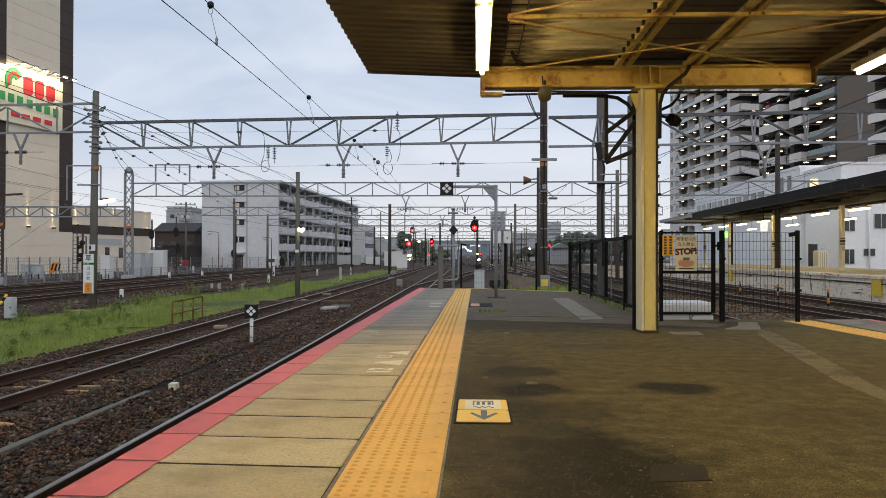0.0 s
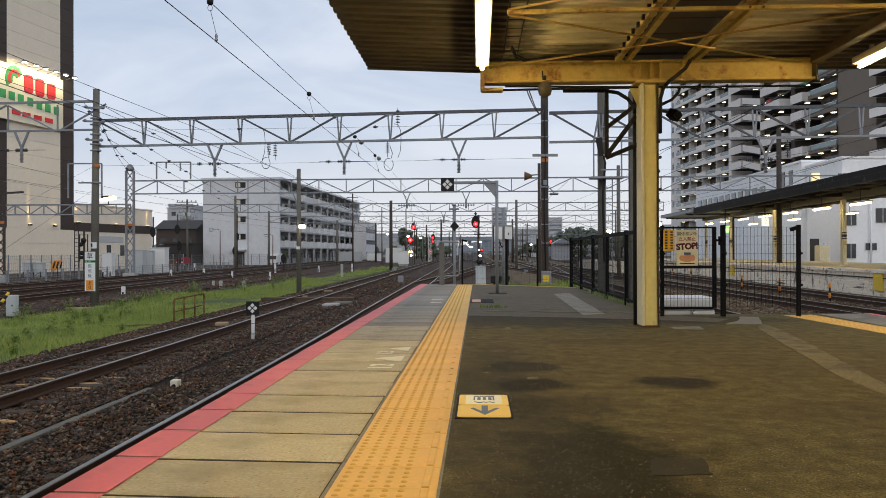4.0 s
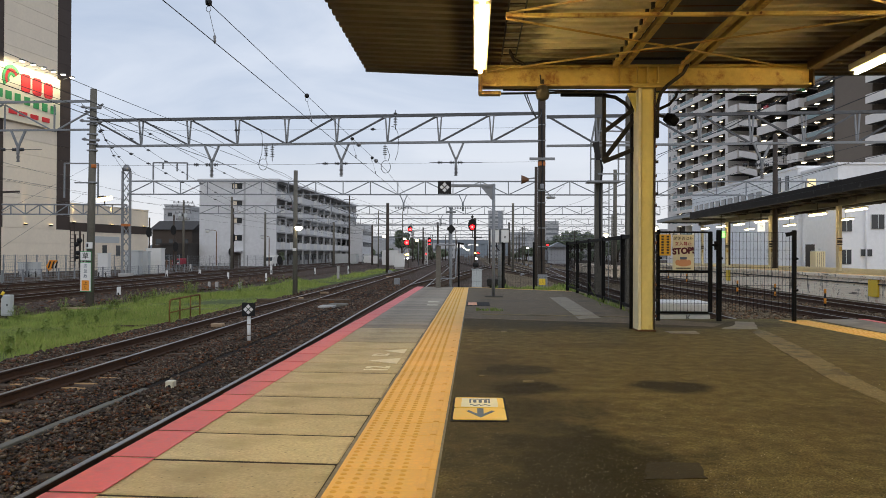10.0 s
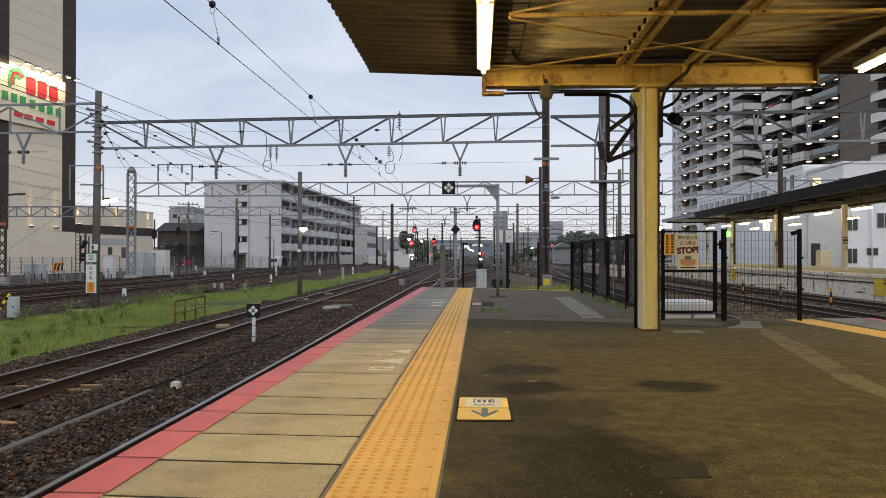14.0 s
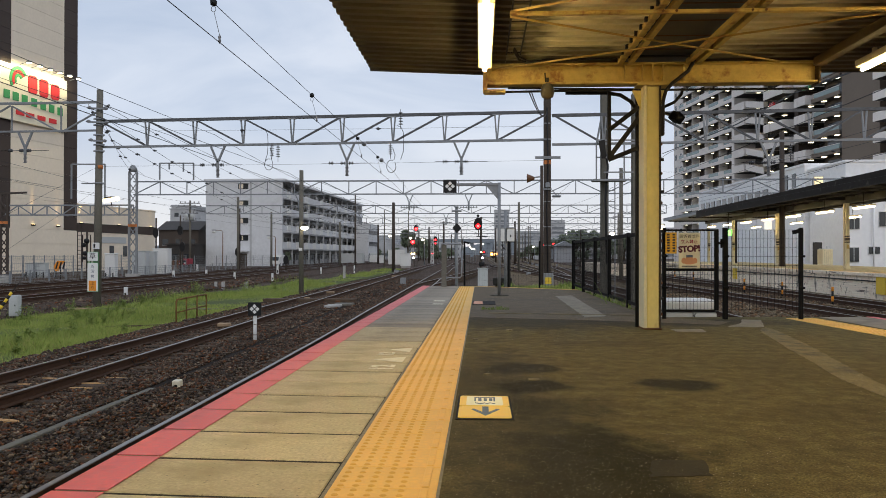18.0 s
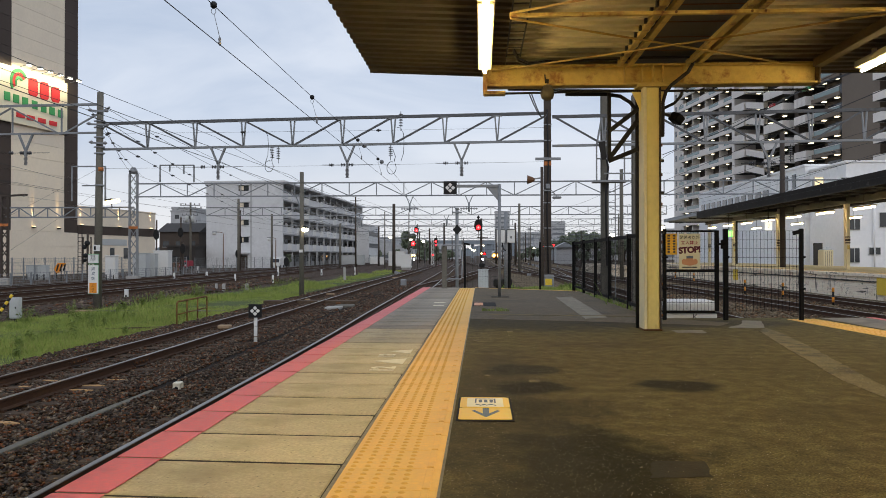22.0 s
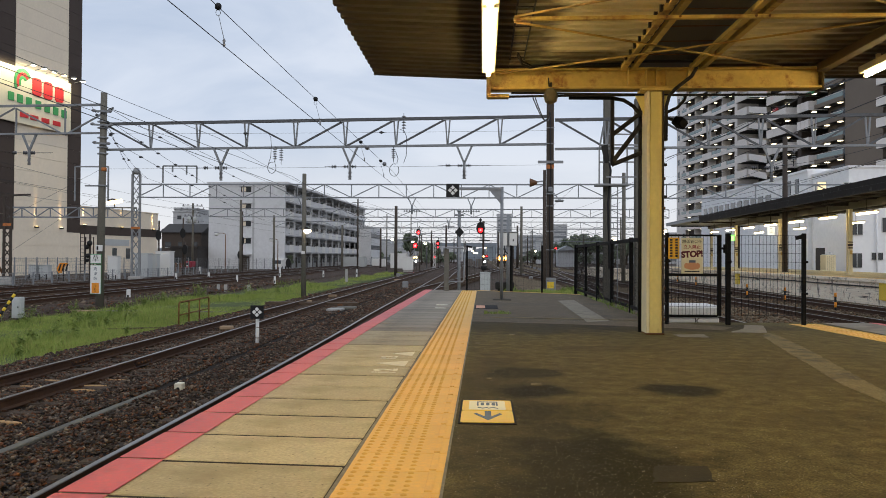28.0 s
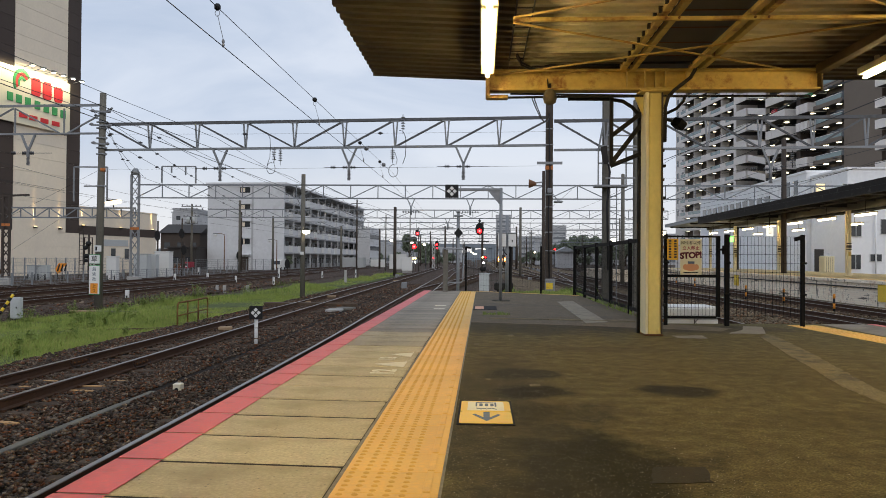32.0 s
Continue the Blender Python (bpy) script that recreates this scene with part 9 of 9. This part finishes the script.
for x, y, w in ((-40.44, 68, 0.9), (-39.5, 68, 0.9), (-32.155, 66, 0.9)):
    lg = thing("cabinet_stand", (x, y - 0.4, EARTH_Z), "dark steel legs under a trackside cabinet", "stand", "cabinet stands")
    for o in (-0.36, 0.36):
        part("leg", Shape().box(x + o * w - 0.04, x + o * w + 0.04, y - 0.42, y - 0.34, EARTH_Z, EARTH_Z + 0.5), dark_steel, lg)
    part("brace", Shape().bar((x - 0.36 * w, y - 0.38, EARTH_Z + 0.1), (x + 0.36 * w, y - 0.38, EARTH_Z + 0.45), 0.03), dark_steel, lg)
buf = thing("buffer_stop", (-39.2, 60, EARTH_Z), "rust-brown buffer stop of old rails", "buffer stop")
for o in (-0.35, 0.35):
    part("post", Shape().soft_box(-39.2 + o - 0.09, -39.2 + o + 0.09, 59.9, 60.1, EARTH_Z, 0.35, 0.02), rust, buf)
    part("stay", Shape().bar((-39.2 + o, 60.1, 0.2), (-39.2 + o, 61.4, EARTH_Z), 0.12), rust, buf)
part("beam", Shape().soft_box(-39.85, -38.55, 59.75, 59.9, 0.12, 0.42, 0.03), rust, buf)
for x0 in (-41.6, -42.2, -42.8, -43.4, -44.0):
    st = thing("fence_stake", (x0, 106, EARTH_Z), "short rust-brown stake before the lorry", "stake", "rusty stakes")
    part("stake", Shape().soft_box(x0 - 0.1, x0 + 0.1, 105.9, 106.1, EARTH_Z, EARTH_Z + 1.25, 0.02), rust, st)
    part("cap", Shape().soft_box(x0 - 0.13, x0 + 0.13, 105.87, 106.13, EARTH_Z + 1.254, EARTH_Z + 1.32, 0.02), brown_steel, st)
hurdle = thing("striped_hurdle", (-35.595, 64, EARTH_Z), "yellow and black striped guard board by the fence", "guard board")
part("board", Shape().prism([(-36.137, -0.209), (-35.841, 0.271), (-35.152, 0.272), (-35.497, -0.112), (-35.743, -0.592), (-35.989, -0.592)], 63.9, 64.0), orange_paint, hurdle)
for k in range(3):
    a0 = -35.989 + 0.30 * k
    part("stripe", Shape().prism([(a0, -0.401), (a0 + 0.13, -0.401), (a0 + 0.30, 0.175), (a0 + 0.17, 0.175)], 63.88, 63.897), black_plain, hurdle, "black stripe")
part("leg", Shape().bar((-35.595, 64.02, EARTH_Z), (-35.595, 64.02, 0.176), 0.06), dark_steel, hurdle)
part("leg", Shape().bar((-35.989, 64.02, EARTH_Z), (-35.989, 64.02, -0.209), 0.06), dark_steel, hurdle)


def back_signal(x, y, z, base_top, label="dark railway signal seen from behind on a brown mast"):
    th = thing("yard_signal", (x, y, EARTH_Z), label, "signal", "yard signals")
    part("mast", Shape().tube((x, y, EARTH_Z), (x, y, base_top), 0.09, 8), brown_steel, th)
    out = [(x + 0.3 * math.cos(q), z + 0.55 * math.sin(q)) for q in np.linspace(0, 6.28, 19)[:-1]]
    part("backboard", Shape().prism(out, y - 0.15, y - 0.1), black_plain, th, "black oval board")
    part("case", Shape().soft_box(x - 0.2, x + 0.2, y - 0.1, y + 0.2, z - 0.4, z + 0.4, 0.05), black_plain, th)
    return th


for x, y, z, top in ((-34.162, 80, 3.1, 4.649), (-33.525, 85, 3.487, 5.131), (-33.268, 85, 1.653, 2.475),
                     (-31.522, 100, 2.969, 6.822), (-31.823, 100, 1.117, 2.006), (-22.841, 90, 0.164, 0.563)):
    back_signal(x, y, z, top)
sl = thing("signal_ladder", (-31.758, 60, EARTH_Z), "steel ladder and brackets of a yard signal", "ladder")
for x in (-31.988, -31.666):
    part("stile", Shape().bar((x, 60, EARTH_Z), (x, 60, 3.141), 0.05), brown_steel, sl)
for k in range(14):
    z = EARTH_Z + 0.3 * (k + 1)
    part("rung", Shape().bar((-31.988, 60, z), (-31.666, 60, z), 0.035), brown_steel, sl)
ss = thing("shunt_signal", (-29.125, 56, EARTH_Z), "dark shunting signal with round lamps on a red-brown mast", "signal")
part("mast", Shape().tube((-29.125, 56, EARTH_Z), (-29.125, 56, 2.571), 0.08, 8), brown_steel, ss)
for x, z, r in ((-29.297, 1.524, 0.17), (-29.082, 1.817, 0.2), (-29.211, 0.895, 0.18), (-29.254, 0.56, 0.14)):
    part("lamp_hood", Shape().lathe((x, 55.9, z), [(r * 0.6, 0.1), (r, 0.0), (r * 0.9, -0.15)], 12, "y"), black_plain, ss)
part("frame", Shape().pipe([(-29.469, 56, 0.266), (-29.469, 56, 2.278), (-28.868, 56, 2.277), (-28.868, 56, -0.068)], 0.05, 6), brown_steel, ss)

yl = thing("yard_floodlight", (-28.058, 57.5, 4.4), "bright lit floodlight fixed under the low gantry", "floodlight")
YLZ = 4.933
part("case", Shape().soft_box(-28.404, -27.571, 57.12, 57.5, YLZ - 0.05, YLZ + 0.26, 0.04), dark_steel, yl)
# lens made wider than its case, so that it includes the lamp's glow
lens = Shape().soft_box(-0.60, 0.60, -0.16, 0.16, -0.14, 0.14, 0.05)
lens.v = [tuple(Matrix.Translation((-27.77, 56.95, YLZ + 0.02)) @ pose(0, 0, 0, 0, -10, 0) @ Vector(q)) for q in lens.v]
part("lens", lens, flood_glow, yl, "bright lens")
part("bracket", Shape().bar((-28.107, 57.5, YLZ + 0.3), (-28.204, 57.9, 4.6), 0.06), dark_steel, yl)


def street_lamp(x, y, z, mat, lit=True, reach=1.2):
    th = thing("street_lamp", (x, y, EARTH_Z), "lit street lamp on a slim pole" if lit else "street lamp with a curved arm on a red-brown pole", "street lamp", "street lamps")
    part("pole", Shape().tube((x, y, EARTH_Z), (x, y, z), 0.09, 8, 0.06), mat, th)
    part("arm", Shape().pipe([(x, y, z - 0.1), (x, y, z + 0.15), (x - reach * 0.4, y, z + 0.3), (x - reach, y, z + 0.3)], 0.045, 6), mat, th)
    part("head", Shape().soft_box(x - reach - 0.5, x - reach + 0.2, y - 0.2, y + 0.2, z + 0.24, z + 0.4, 0.06), galvanised, th)
    part("lens", Shape().lathe((x - reach - 0.15, y - 0.1, z + 0.12), [(0.08, -0.26), (0.24, -0.18), (0.32, -0.02), (0.26, 0.11)], 12), lamp_far if lit else white_plain, th, "lamp glass")


street_lamp(-38.846, 115, 4.136, insulator_brown, False)
street_lamp(-32.695, 122, 3.42, insulator_brown, False, 0.9)
for x, y, z in ((-17.258, 150, 4.307), (-15.055, 170, 4.258), (-11.584, 160, 3.707), (-53.1, 140, 2.352), (0.874, 200, 3.375),
                (-3.223, 260, 3.173), (-2.275, 240, 2.472), (-1.443, 220, 2.179), (14.641, 210, 2.727), (15.478, 90, 3.109), (16.438, 70, 3.217)):
    street_lamp(x, y, z, galv_far, True, 0.2)
for x, y, z, m in ((14.502, 180, 3.119, red_glow), (17.03, 182, 3.274, red_glow)):
    th = thing("lamp_signal", (x, y, EARTH_Z), "small red signal lamp on a dark post", "signal", "small red signals")
    part("mast", Shape().tube((x, y, EARTH_Z), (x, y, z), 0.08, 6), brown_steel, th)
    part("lens", Shape().lathe((x, y - 0.1, z), [(0.22, 0.06), (0.2, 0.0)], 10, "y"), m, th, "red lens")

# vehicles behind the far fence
def truck(x, y, mat, label, name="van", s=1.0):
    th = thing(name, (x, y, EARTH_Z), label, name)
    z = EARTH_Z
    part("cab", Shape().prism([(y - 0.9 * s, z + 0.45), (y - 0.9 * s, z + 1.2 * s), (y - 0.5 * s, z + 1.95 * s), (y + 0.9 * s, z + 2.0 * s), (y + 0.9 * s, z + 0.45)], x - 0.85 * s, x + 0.85 * s, "yz"), mat, th)
    part("cargo_box", Shape().soft_box(x - 0.9 * s, x + 0.9 * s, y + 0.95 * s, y + 3.6 * s, z + 0.6, z + 2.3 * s, 0.05), mat, th)
    part("windscreen", Shape().prism([(y - 0.93 * s, z + 1.25 * s), (y - 0.55 * s, z + 1.9 * s), (y - 0.5 * s, z + 1.9 * s), (y - 0.88 * s, z + 1.22 * s)], x - 0.72 * s, x + 0.72 * s, "yz"), glass_dark, th)
    for sx in (-1, 1):
        for dy in (0.0, 2.7):
            w = part("wheel", Shape().tube((x + sx * 0.85 * s, y + dy * s, z + 0.33), (x + sx * 0.66 * s, y + dy * s, z + 0.33), 0.33, 12), black_plain, th)
            part("rim", Shape().tube((x + sx * 0.87 * s, y + dy * s, z + 0.33), (x + sx * 0.84 * s, y + dy * s, z + 0.33), 0.18, 10), galvanised, w)
        part("headlight", Shape().soft_box(x + sx * 0.6 * s - 0.12, x + sx * 0.6 * s + 0.12, y - 0.94 * s, y - 0.9 * s, z + 0.7, z + 0.85, 0.02), white_plain, th)


truck(-33.138, 124, white_paint, "white box van parked behind the fence", "van", 0.85)
truck(-23.977, 172, grey_box, "pale van parked behind the fence", "van", 1.0)
truck(-43.666, 112, ink_red, "small red lorry parked behind the fence", "lorry", 0.62)
tin = thing("pale_shed", (21.601, 200, EARTH_Z), "low pale shed with a reddish tin roof beyond the fence", "shed")
part("wall", Shape().box(19.292, 23.619, 200, 206, EARTH_Z, 2.927), far_town, tin)
part("roof", Shape().prism([(19.004, 2.927), (21.601, 4.233), (24.195, 2.927)], 199, 207), roof_tin, tin)
wall_r = thing("low_platform_wall", (12.414, 75, EARTH_Z), "low pale concrete platform end beyond the side fence", "wall")
part("wall", Shape().box(11.665, 13.722, 72, 90, EARTH_Z, -0.05), wall_lime, wall_r)
pier = thing("concrete_pier", (20.638, 290, EARTH_Z), "tall pale concrete pier beyond the tracks", "pier")
part("shaft", Shape().soft_box(19.588, 21.897, 290, 293, EARTH_Z, 8.696, 0.15), block_grey, pier)
part("cap", Shape().soft_box(19.169, 22.316, 289.5, 293.5, 8.696 + 0.01, 9.54, 0.1), block_grey, pier)


# ---- the train that comes in at dusk ----
train = thing("train", (6.6, 410, RAIL_Z), "grey commuter train with two amber headlights lit", "train")
body = Shape()
out = [(-1.45, 0.95), (-1.47, 2.0), (-1.40, 3.1), (-1.0, 3.62), (0, 3.75), (1.0, 3.62), (1.40, 3.1), (1.47, 2.0), (1.45, 0.95)]
n = len(out)
vs = []
for y, k, lift in ((0.0, 0.86, 0.0), (0.5, 0.97, 0.0), (1.2, 1.0, 0), (40, 1.0, 0)):
    vs += [(6.6 + a * k, 410 + y, RAIL_Z + (b if b < 3.4 or k == 1.0 else b - 0.1)) for a, b in out]
fs = [(i * n + j, i * n + j + 1, (i + 1) * n + j + 1, (i + 1) * n + j) for i in range(3) for j in range(n - 1)] + [tuple(range(n))] + [(i * n, (i + 1) * n, (i + 1) * n + n - 1, i * n + n - 1) for i in range(3)]
body.add(vs, fs)
part("body", body, train_grey, train, "silver-grey car body")
part("windscreen", Shape().soft_box(5.55, 7.65, 409.93, 410.0, RAIL_Z + 1.95, RAIL_Z + 3.05, 0.02), glass_dark, train, "dark windscreen")
part("front_skirt", Shape().soft_box(5.45, 7.75, 410.0, 410.9, RAIL_Z + 0.25, RAIL_Z + 0.94, 0.05), dark_steel, train)
part("bogie", Shape().box(5.7, 7.5, 411.5, 415, RAIL_Z + 0.05, RAIL_Z + 0.94), dark_steel, train)
part("bogie", Shape().box(5.7, 7.5, 424, 428, RAIL_Z + 0.05, RAIL_Z + 0.94), dark_steel, train)
# disc and lens are far over true size, to draw the lamp's glare
for sx in (-0.95, 0.95):
    h = part("headlight", Shape().lathe((6.6 + sx, 409.93, RAIL_Z + 1.74), [(0.88, 0.06), (0.88, 0.0), (0.66, -0.04)], 18, "y"), headlight_glare, train, "oversized amber disc for the headlight's glare")
    part("lens", Shape().lathe((6.6 + sx, 409.88, RAIL_Z + 1.74), [(0.52, 0.04), (0.52, 0.0), (0.26, -0.06)], 16, "y"), head_glow, h, "glaring lens")


def motions():
    rows = [(0.0, 35, 590, 10), (10.0, 29, 506, 11), (14.0, 22.7, 452, 12), (14.7, 19.0, 436, 13), (15.5, 14.4, 418, 13), (16.5, 7.0, 392, 9), (17.4, 6.35, 379, 3), (19.0, 6.3, 358, 0), (21.0, 6.3, 331, 0), (23.0, 6.3, 306, 0), (25.0, 6.3, 280, 0),
            (28.0, 6.3, 252, 0), (29.0, 6.3, 236, 0), (30.0, 6.3, 233, 0), (32.0, 6.3, 232, 0)]
    walk(train, [(t, pose(x, y, RAIL_Z, 0, 0, -a)) for t, x, y, a in rows])


motions()
